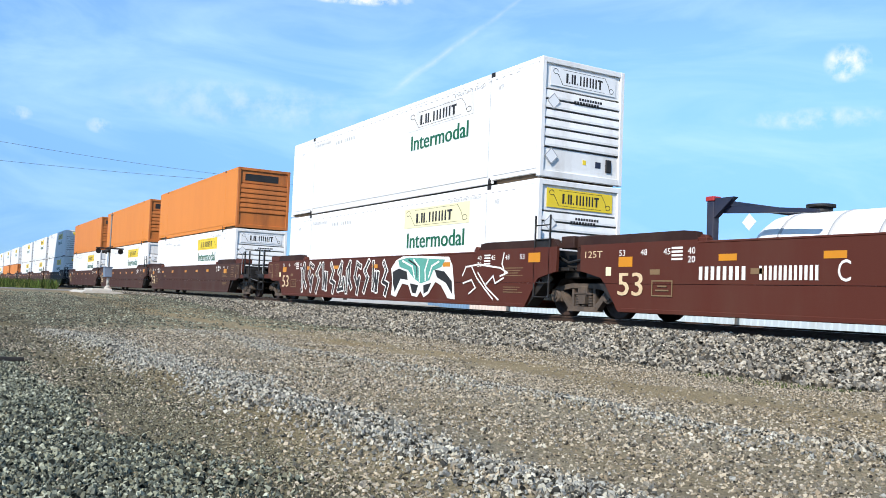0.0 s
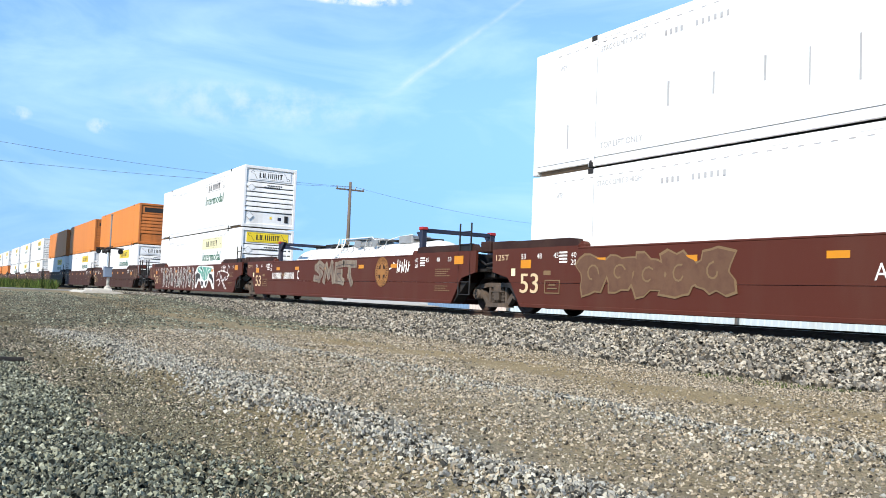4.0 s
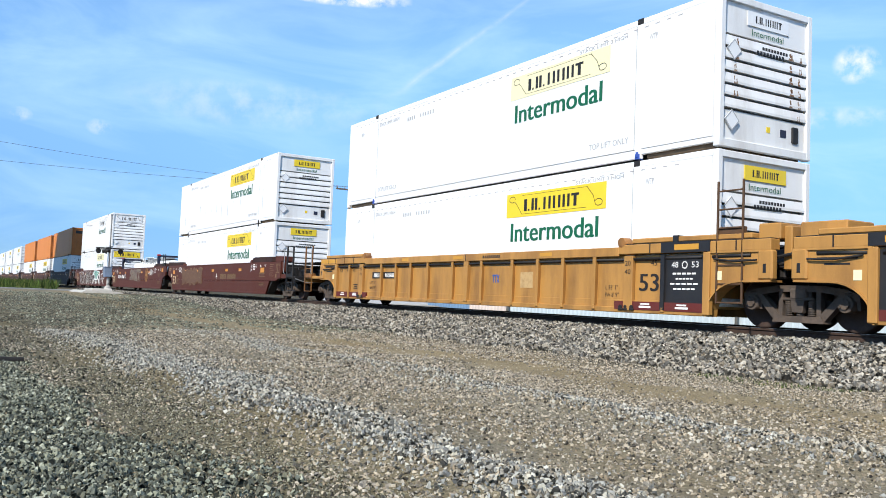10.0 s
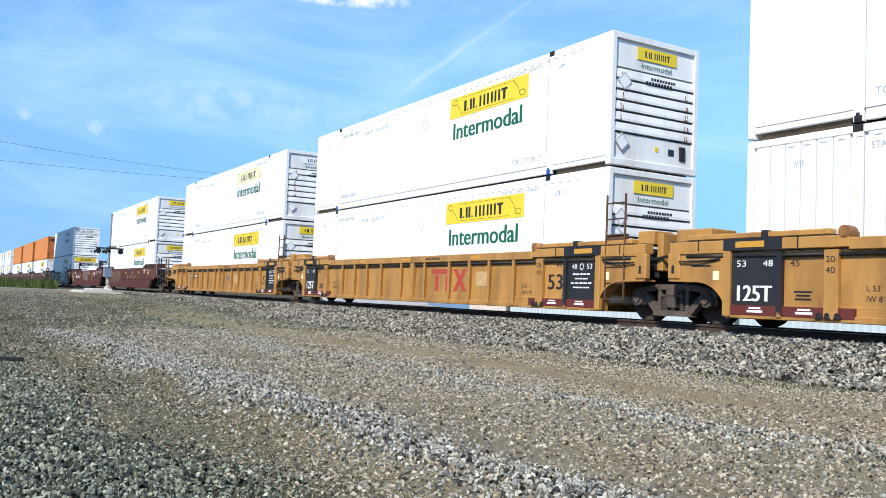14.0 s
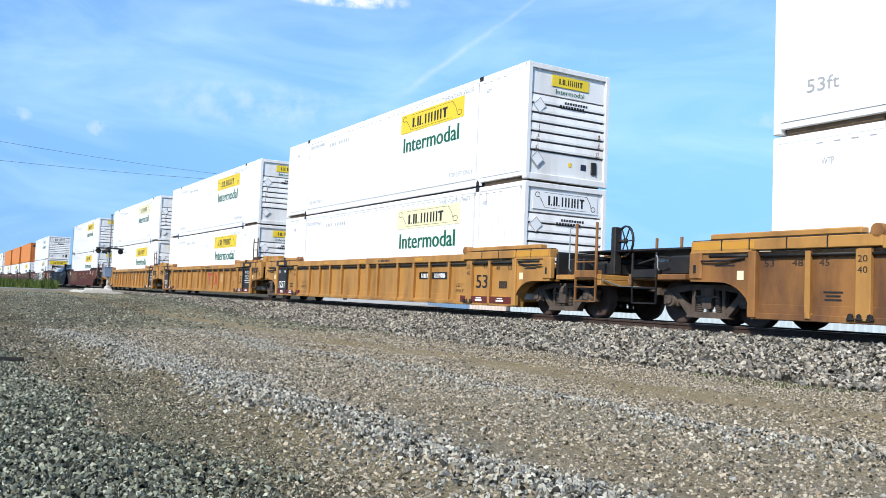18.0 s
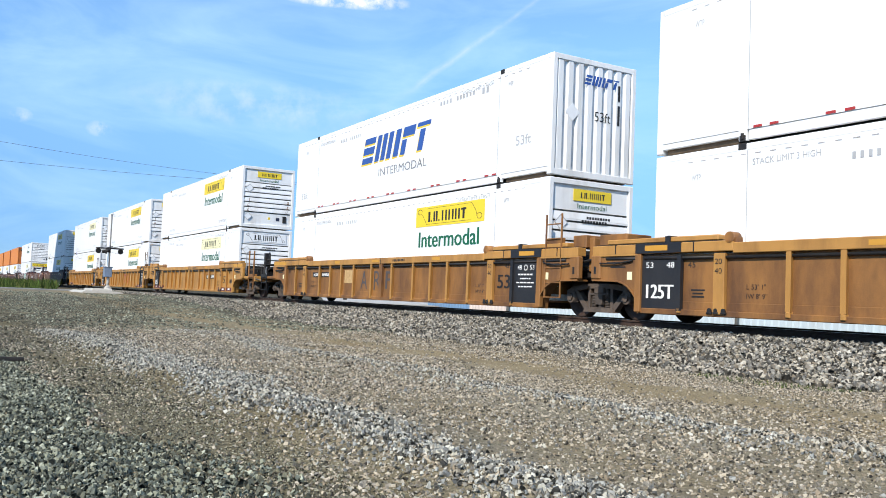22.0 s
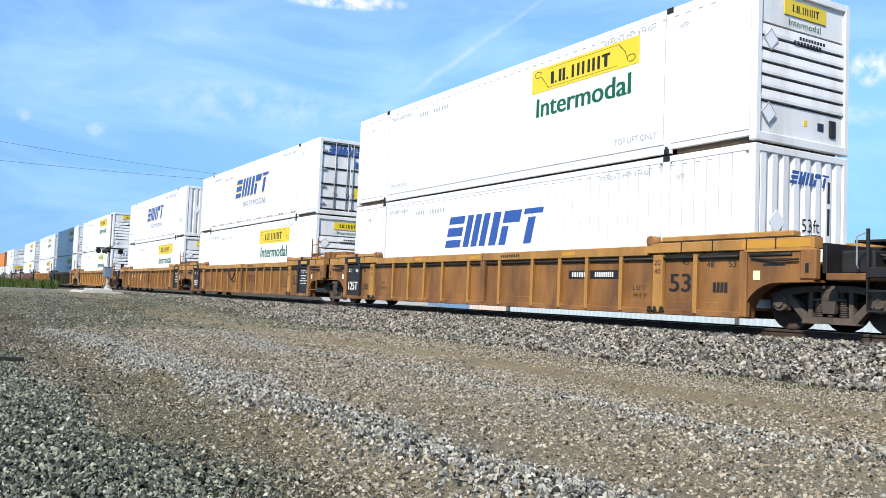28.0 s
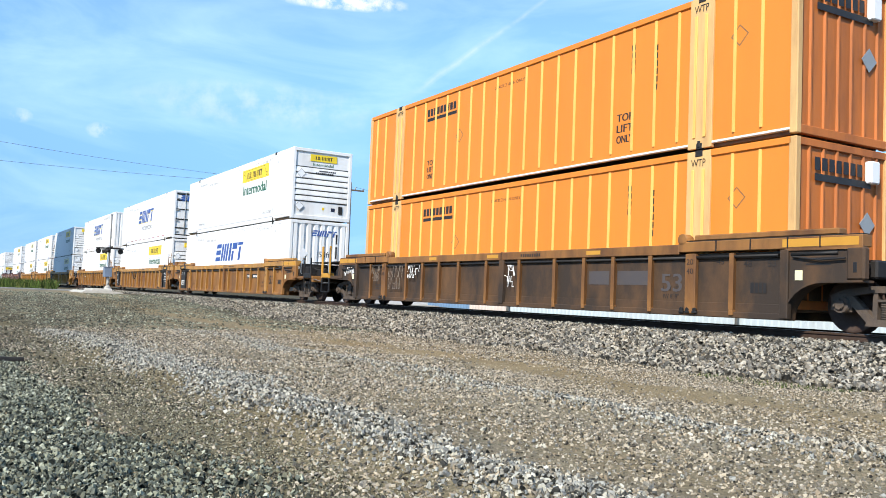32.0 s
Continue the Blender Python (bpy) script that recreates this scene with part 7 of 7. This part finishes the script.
for x in (C - 9.7, F + 9.7, R - 9.7, G + 9.7, H - 9.7):
    bogie(x, False)


def tank_container(x):
    t = thing("tank_container", pose(x, TRACK_Y, Z1), "white 40-foot tank container with dark bands in a dark blue frame", "tank container")
    r, cz = 0.93, 0.81
    prof = [(0, -5.75), (0.5, -5.68), (0.8, -5.5), (0.9, -5.3), (r, -5.05), (r, 5.05), (0.9, 5.3), (0.8, 5.5), (0.5, 5.68), (0, 5.75)]
    part("tank", Mesher().lathe(prof, 40, "x"), TANK, t, "white cylindrical tank").location.z = cz
    band = Mesher().lathe([(r - 0.01, -0.03), (r + 0.008, -0.03), (r + 0.008, 0.03), (r - 0.01, 0.03)], 40, "x").mesh("band", GREY_INK)
    for bx in (-4.9, -3.9, -3.0, -2.1, -1.2, -0.5, -0.15, 0.8, 1.68, 2.13, 3.03, 3.57, 4.96):
        part("band", band, GREY_INK, t).location = (bx, 0, cz)
    for s in (-1, 1):
        for y in (-1.2, 1.2):
            p = part("corner_post", Mesher().box(s * 6.03 - 0.08, s * 6.03 + 0.08, y - 0.08, y + 0.08, 0, 1.98, 0.012), NAVY, t)
            part("corner_casting", Mesher().box(s * 6.03 - 0.1, s * 6.03 + 0.1, y - 0.1, y + 0.1, 1.93, 2.02, 0.012), RED_CAP, p, "red corner casting")
            if s < 0:
                part("strut", Mesher().prism([(s * 5.95, 1.72), (s * 5.95, 1.86), (s * 3.9, 1.66), (s * 3.9, 1.6)], "y", y * 0.92 - 0.05, y * 0.92 + 0.05), NAVY, t)
                part("bracket", Mesher().prism([(s * 5.95, 1.98), (s * 5.5, 1.98), (s * 5.65, 1.86), (s * 5.95, 1.62)], "y", y - 0.06, y + 0.06), NAVY, t)
            else:
                part("bracket", Mesher().prism([(5.95, 1.88), (5.72, 1.88), (5.95, 1.62)], "y", y - 0.06, y + 0.06), NAVY, t)
        part("end_beam", Mesher().box(s * 6.03 - 0.07, s * 6.03 + 0.07, -1.2, 1.2, 0.0, 0.16, 0.01).box(s * 6.03 - 0.06, s * 6.03 + 0.06, -1.2, 1.2, 1.86, 1.98, 0.01), NAVY, t)
        part("bottom_rail", Mesher().box(-6.0, 6.0, s * 1.2 - 0.06, s * 1.2 + 0.06, 0.02, 0.16, 0.01), NAVY, t)
    part("lid", Mesher().cyl((-4.65, 0, 1.66), (-4.65, 0, 1.83), 0.2, 16).cyl((-4.65, 0, 1.83), (-4.65, 0, 1.88), 0.25, 16), DARK, t, "black round lid")
    part("walkway", Mesher().box(-3.15, -1.3, -0.4, 0.3, 1.76, 1.79, 0.004).box(-3.15, -1.3, -0.42, -0.38, 1.79, 1.84), DARK, t, "dark grating walkway")
    part("walkway", Mesher().box(-1.0, 1.25, -0.5, 0.3, 1.90, 1.945, 0.006).box(1.25, 2.05, -0.5, 0.3, 1.84, 1.88, 0.006), GREY, t, "grey raised grating walkway")
    part("walkway", Mesher().box(2.05, 2.95, -0.35, 0.3, 1.78, 1.82, 0.006).box(3.9, 4.7, -0.35, 0.3, 1.76, 1.81, 0.006), DARK, t, "dark grating walkway")
    part("spill_box", Mesher().box(-0.45, 1.35, -0.42, 0.25, 1.66, 1.89, 0.02), GREY, t, "grey valve spill box")
    part("spill_box", Mesher().box(2.95, 3.85, -0.4, 0.3, 1.68, 1.93, 0.02), GREY, t, "grey valve spill box")
    for q in (0.12, 1.42):
        part("gusset_plate", Mesher().prism([(q, 1.86), (q + 0.5, 1.84), (q + 0.42, 1.68), (q + 0.2, 1.58), (q + 0.02, 1.7)], "y", -0.66, -0.63), GREY, t, "flat grey bracket plate")
    for q, r in ((-0.7, 1.9), (-0.2, 1.9), (0.75, 1.9), (1.2, 1.9), (1.75, 1.86), (2.3, 1.8)):
        part("stay", Mesher().tube([(q, -0.5, r), (q + 0.1, -0.66, 1.5)], 0.016, 6), GREY, t)
    part("handrail", Mesher().tube([(-1.3, -0.55, 1.6), (-1.3, -0.55, 1.97), (1.2, -0.52, 1.965), (1.3, -0.5, 1.88), (2.05, -0.5, 1.87)], 0.018, 6), WHITE_INK, t, "white tubular handrail")
    part("handrail", Mesher().tube([(2.1, -0.36, 1.84), (2.9, -0.36, 1.92), (3.9, -0.4, 1.94)], 0.014, 6), WHITE_INK, t, "white tubular handrail")
    for z in (1.32, 1.46, 1.6, 1.75):
        part("rung", Mesher().tube([(-1.3, -0.84 + 0.3 * max(0, z - 1.4), z), (-0.75, -0.84 + 0.3 * max(0, z - 1.4), z)], 0.018, 6), WHITE_INK, t)
    for q in (-1.3, -0.75):
        part("ladder_rail", Mesher().tube([(q, -0.92, 1.15), (q, -0.84, 1.5), (q, -0.7, 1.75), (q, -0.66, 1.97)], 0.02, 6), WHITE_INK, t, "white ladder rail")
    part("placard_holder", diamond(Mesher(), -5.15, 1.5, 0.15, "near", -1.27, True), WHITE_INK, t, "white diamond placard")
    MOVERS.append((t, x, TRACK_Y, Z1))


tank_container(T)


# ---------------------------------------------------------------- beside and beyond the track
def crossing_signal(x, y, z):
    s = thing("crossing_signal", pose(x, y, z), "grey crossing signal mast with dark lamps and a control box", "railway signal")
    part("base", Mesher().cyl((0, 0, 0), (0, 0, 0.22), 0.26, 12, 0.2).cyl((0, 0, 0.22), (0, 0, 0.34), 0.2, 12, 0.09).cyl((0, 0, 0.34), (0, 0, 0.85), 0.085, 12, 0.075), CONCRETE, s)
    # mast in darkened grey: its backlit look is put into the colour
    part("mast", Mesher().cyl((0, 0, 0.3), (0, 0, 4.35), 0.04, 10).cyl((0, 0, 4.35), (0, 0, 4.42), 0.07, 8), MAST, s)
    part("lamp_arm", Mesher().box(-0.06, 0.06, -0.75, 0.75, 2.42, 2.5, 0.01).box(-0.7, 0.7, -0.04, 0.04, 2.5, 2.56, 0.01), DARK, s)
    for a, d in (((-0.12, -0.6), 1), ((-0.12, 0.6), 1), ((0.6, -0.12), 0), ((-0.6, -0.12), 0)):
        n = Vector((-1, 0, 0)) if d else Vector((0, -1, 0))
        p = Vector((a[0], a[1], 2.3))
        l = part("lamp", Mesher().cyl(p, p - n * 0.05, 0.15, 16).cyl(p, p + n * 0.2, 0.11, 12, 0.09), DARK, s, "round dark lamp with a hood")
    part("sign_back", Mesher().box(-0.5, -0.06, -0.03, 0.0, 1.45, 2.3, 0.01), SIGN_BACK, s, "bare metal back of a road sign")
    part("control_box", Mesher().box(-0.34, 0.26, -0.25, 0.15, 0.82, 1.36, 0.02).box(-0.36, 0.28, -0.27, 0.17, 1.36, 1.41, 0.01), BOX_BLUE, s, "blue-grey control box")


def utility_pole(x, y, h):
    p = thing("utility_pole", pose(x, y, 0), "weathered timber power pole with a crossarm", "utility pole", "power poles")
    part("pole", Mesher().cyl((0, 0, -0.2), (0, 0, h), 0.19, 10, 0.12), POLE, p)
    part("crossarm", Mesher().box(-0.06, 0.06, -1.3, 1.3, h - 0.75, h - 0.62, 0.01), POLE, p)
    for y_ in (-1.2, -0.5, 0.5, 1.2):
        part("insulator", Mesher().cyl((0, y_, h - 0.62), (0, y_, h - 0.42), 0.06, 8, 0.035), GREY, p)
    return p


def wire(a, b, sag, label="thin dark power line"):
    a, b = Vector(a), Vector(b)
    pts = [a.lerp(b, t) - Vector((0, 0, sag * 4 * t * (1 - t))) for t in np.linspace(0, 1, 17)]
    w = thing("power_line", Matrix.Identity(4), label, "power line", "power lines")
    part("cable", Mesher().tube(pts, 0.011, 5), WIRE, w)


def warehouse():
    w = thing("warehouse", pose(0, 26, 0), "long low warehouse with pale blue ribbed metal walls", "building")
    z0, h = -0.1, 3.05
    for x0, x1, mt in ((-46.0, -41.2, SIDING_BLUE), (-41.2, -37.4, SIDING_PINK), (-37.2, -22.4, SIDING), (-22.2, 14, SIDING), (14, 40, SIDING)):
        n = int((x1 - x0) / 0.3)
        fold = [(x0, 0.12), (x0, 0.052)]
        for i in range(n):
            a = x0 + (i + 0.5) * (x1 - x0) / n
            fold += [(a - 0.07, 0.052), (a - 0.03, 0.0), (a + 0.03, 0.0), (a + 0.07, 0.052)]
        m = Mesher().prism(fold + [(x1, 0.052), (x1, 0.12)], "z", z0, h)
        part("wall_panel", m, mt, w)
    for x in (-37.3, -22.3):
        part("downpipe", Mesher().cyl((x, -0.05, 0), (x, -0.05, h), 0.07, 8), GREY, w)
    part("wall", Mesher().box(-46, 40, 0.13, 0.3, z0, h).box(-46, -45.8, 0.3, 14, z0, h).box(39.8, 40, 0.3, 14, z0, h).box(-46, 40, 13.8, 14, z0, h), SIDING, w)
    part("roof", Mesher().prism([(-0.35, h - 0.02), (-0.35, h + 0.1), (7.1, h + 0.55), (14.4, h + 0.1), (14.4, h - 0.02)], "x", -46.4, 40.4), ROOF, w)


def roadside_building(x0, x1, y0, y1, h):
    """A tall plain hall beside the road; its shade falls on the train past the crossing."""
    b = thing("building", pose((x0 + x1) / 2, (y0 + y1) / 2, 0), "tall plain grey metal hall beside the road", "building")
    u, v = (x1 - x0) / 2, (y1 - y0) / 2
    part("wall", Mesher().box(-u, u, -v, -v + 0.3, 0, h).box(-u, u, v - 0.3, v, 0, h).box(-u, -u + 0.3, -v + 0.3, v - 0.3, 0, h).box(u - 0.3, u, -v + 0.3, v - 0.3, 0, h), SIDING, b)
    part("roof", Mesher().box(-u - 0.15, u + 0.15, -v - 0.15, v + 0.15, h, h + 0.3, 0.02), ROOF, b)


def tree(x, y, h, seed):
    rng = random.Random(seed)
    t = thing("tree", pose(x, y, 0), "broad green leafy tree behind the buildings", "tree", "trees beyond the track")
    tr = Mesher().cyl((0, 0, -0.2), (0.1, 0, h * 0.45), 0.28, 10, 0.18)
    tips = []
    for i in range(9):
        a, e = rng.uniform(0, 6.28), rng.uniform(0.25, 1.1)
        p = Vector((0.1, 0, h * rng.uniform(0.3, 0.46)))
        q = p + Vector((math.cos(a) * math.cos(e), math.sin(a) * math.cos(e), math.sin(e))) * h * rng.uniform(0.28, 0.48)
        tr.cyl(p, q, 0.1, 6, 0.03)
        tips += [q, p.lerp(q, 0.65)]
    part("trunk", tr, BARK, t)
    lv = Mesher()
    for q in tips:
        for _ in range(170):
            c = q + Vector((rng.gauss(0, h * 0.085), rng.gauss(0, h * 0.085), rng.gauss(0, h * 0.06)))
            u = Vector((rng.uniform(-1, 1), rng.uniform(-1, 1), rng.uniform(-1, 1))).normalized() * 0.2
            v = Vector((rng.uniform(-1, 1), rng.uniform(-1, 1), rng.uniform(-1, 1))).normalized() * 0.13
            lv.v += [tuple(c - u), tuple(c + v), tuple(c + u), tuple(c - v)]
            k = len(lv.v) - 4
            lv.f.append((k, k + 1, k + 2, k + 3))
            lv.smooth.append(False)
    me = bpy.data.meshes.new("crown")
    me.from_pydata(lv.v, [], lv.f)
    me.materials.append(LEAF)
    part("crown", me, LEAF, t)


def grass(name, n, xr, yr, hr, seed, label):
    rng = np.random.default_rng(seed)
    x, y = rng.uniform(*xr, n), rng.uniform(*yr, n)
    clump = 0.5 + 0.5 * np.sin(x * 0.37 + 1.3 * np.sin(y * 0.9)) * np.sin(x * 0.11 - y * 0.7)
    ok = (rng.random(n) < 0.25 + 0.75 * clump) & (y < np.where(x < -30, -0.112 * x, 99))
    x, y, clump = x[ok], y[ok], clump[ok]
    n = len(x)
    z = ground_height(x, y)
    h, a = rng.uniform(*hr, n) * (0.45 + 0.55 * clump), rng.uniform(0, 6.28, n)
    lean = rng.normal(0, 0.35, (n, 2)) * h[:, None]
    w = 0.012 + 0.03 * h
    dx, dy = np.cos(a) * w, np.sin(a) * w
    v = np.stack([np.stack([x - dx, y - dy, z - 0.02], -1), np.stack([x + dx, y + dy, z - 0.02], -1), np.stack([x + lean[:, 0], y + lean[:, 1], z + h], -1)], 1).reshape(-1, 3)
    me = bpy.data.meshes.new(name)
    me.from_pydata(v.tolist(), [], (np.arange(n)[:, None] * 3 + np.arange(3)).tolist())
    me.materials.append(GRASS)
    tagged(new(name, me), label, "grass", kind="stuff")


def ground_at(x, y):
    return float(ground_height(np.array([float(x)]), np.array([float(y)]))[0])


crossing_signal(-52.1, 8.5, ground_at(-52.1, 8.5) + 0.09)
slab = thing("concrete_slab", pose(-52.5, 8.0, ground_at(-52.5, 8.0)), "pale concrete pad under the crossing signal", "concrete slab")
part("pad", Mesher().prism([(-1.7, -0.2), (1.5, -0.2), (0.7, 0.1), (-1.0, 0.12)], "x", -2.2, 3.0), CONCRETE, slab)
part("upper_pad", Mesher().box(-0.9, 2.0, -0.55, 0.5, 0.09, 0.24, 0.03), CONCRETE, slab)
road = tagged(new("road", Mesher().prism([(-64, -60), (-57.5, -60), (-57.5, 11.3), (-64, 11.3)], "z", 0.3, 0.46).mesh("road", ASPHALT)), "worn grey road leading over the railway crossing", "road", kind="structure")
lot = Mesher().prism([(-44, 20.5), (-49, 20.5), (-150, 62), (-150, 75), (-46.6, 75), (-46.6, 25.7), (-44, 25.7)], "z", 0.2, 0.45)
tagged(new("loading_yard", lot.mesh("loading_yard", CONCRETE)), "pale sunlit concrete yard beside the warehouse", "pavement", kind="structure")
warehouse()
roadside_building(-104.6, -90.6, -14.0, 1.0, 17.0)
utility_pole(-67.2, 30, 10.5)
utility_pole(-77, 60, 10.2)
wire((-67.2, 30.5, 10.1), (-60, -5.6, 8.45), 0.4)
wire((-67.2, 30.5, 10.1), (-60, -5.8, 10.25), 0.6)
wire((-67.2, 30.5, 10.1), (-77, 60, 9.6), 0.5)
bar = thing("steel_bar", pose(-10.1, 0.5, ground_at(-10.1, 0.5) + 0.035, 0, 0, 84), "short black steel bar lying on the gravel", "steel bar")
part("bar", Mesher().box(-0.36, 0.36, -0.02, 0.02, -0.02, 0.02, 0.005), DARK, bar)
for i, (x, y, h) in enumerate(((-51, 80, 9.0), (-43, 84, 9.6), (-58, 92, 8.2), (-34, 88, 10))):
    tree(x, y, h, 20 + i)
grass("grass", 16000, (-125, -62.5), (3, 10.2), (0.3, 1.0), 3, "tall yellow-green grass beside the road")
grass("grass", 420, (-8.4, -6.0), (8.75, 9.25), (0.015, 0.05), 4, "thin tuft of yellow-green grass at the ballast's foot")
build_gravel()


CLOUD = cloud_material("cloud", 0.02, 0.40, 0.66)
TRAIL = cloud_material("vapour_trail", 0.03, 0.2, 0.9)


def sheet_mesh(name, grid, fade, mat):
    """A thin sheet over a grid of points, with its density at each point."""
    n, m = len(grid), len(grid[0])
    me = bpy.data.meshes.new(name)
    me.from_pydata([tuple(p) for r in grid for p in r], [], [(i * m + j, i * m + j + 1, (i + 1) * m + j + 1, (i + 1) * m + j) for i in range(n - 1) for j in range(m - 1)])
    at = me.attributes.new("fade", "FLOAT", "POINT")
    at.data.foreach_set("value", [f for r in fade for f in r])
    me.materials.append(mat)
    return me


def cloud(place, w, h, drift, seed, dense=1.0):
    """A torn puff of cloud, two kilometres off, that drifts a little."""
    us, vs = np.linspace(-1, 1, 25), np.linspace(-1, 1, 15)
    grid = [[(u * w + 700 * seed, v * h, 12 * math.sin(3 * u + seed)) for v in vs] for u in us]
    fade = [[dense * max(0.0, 1 - u * u - v * v) ** 0.9 for v in vs] for u in us]
    ob = new("cloud", sheet_mesh("cloud", grid, fade, CLOUD))
    tagged(ob, "small torn white cloud high in the sky", "cloud", kind="structure")
    m = look(place, EYE) @ Matrix.Translation((-700 * seed, 0, 0))
    ob.matrix_basis = m
    return ob, [(0.0, m), (32.0, Matrix.Translation(drift) @ m)]


CLOUDS = [cloud((-1735, 746, 664), 150, 22, (-8, -10, -14), 1, 2.0), cloud((-1096, 1591, 520), 48, 42, (43, 34, -14), 2, 1.3), cloud((-1951, 280, 340), 28, 18, (-2, 1, -10), 3, 0.6),
          cloud((-1966, 128, 347), 26, 16, (-2, 1, -4), 4, 0.5), cloud((-1528, 1236, 371), 34, 12, (40, 30, 0), 5, 0.9), cloud((-1153, 1582, 412), 170, 26, (10, 8, 0), 6, 0.5),
          cloud((-1880, 600, 420), 330, 60, (10, 20, 0), 7, 0.25)]


def vapour_trail():
    pts = [Vector(p) for p in ((-1777, 812, 429), (-1736, 876, 470), (-1707, 909, 509), (-1684, 939, 533), (-1654, 972, 567), (-1619, 1009, 601), (-1583, 1045, 635), (-1546, 1078, 670), (-1508, 1110, 704))]
    c = pts[4]
    side = Vector((0.3, 0.55, -0.78))
    grid, fade = [], []
    for i, p in enumerate(pts):
        w = 13 - 0.9 * i
        grid.append([p - c + side * w * v for v in (-1, -0.5, 0, 0.5, 1)])
        k = (0.0, 0.22, 0.5, 0.52, 0.45, 0.38, 0.32, 0.28, 0.25)[i]
        fade.append([0.0, 0.45 * k, k, 0.45 * k, 0.0])
    ob = new("vapour_trail", sheet_mesh("vapour_trail", grid, fade, TRAIL))
    tagged(ob, "thin bent white vapour trail in the sky", "vapour trail", kind="structure")
    m = Matrix.Translation(c)
    ob.matrix_basis = m
    return ob, [(0.0, m), (32.0, Matrix.Translation((28, 50, 3)) @ m)]


CLOUDS.append(vapour_trail())


for ob in bpy.data.objects:
    if ob.name.split(".")[0] in ("rivet_strip", "number_tag", "number_marking", "caution_label", "stencil"):
        ob["kind"] = "stuff"


# ---------------------------------------------------------------- motion
def motions():
    for ob, rows in CLOUDS:
        walk(ob, rows)
    for ob, x, y, z in MOVERS:
        walk(ob, rows_for(x, y, z))
    times = [i / 10 for i in range(321)]
    rolled = np.interp(times, [t for t, s in ROLL], [s for t, s in ROLL])
    for ws, wx, x in WHEELSETS:
        if x > -60:
            walk(ws, [(t, pose(wx, 0, WHEEL_R, 0, -math.degrees(s / WHEEL_R), 0)) for t, s in zip(times, rolled)])


motions()
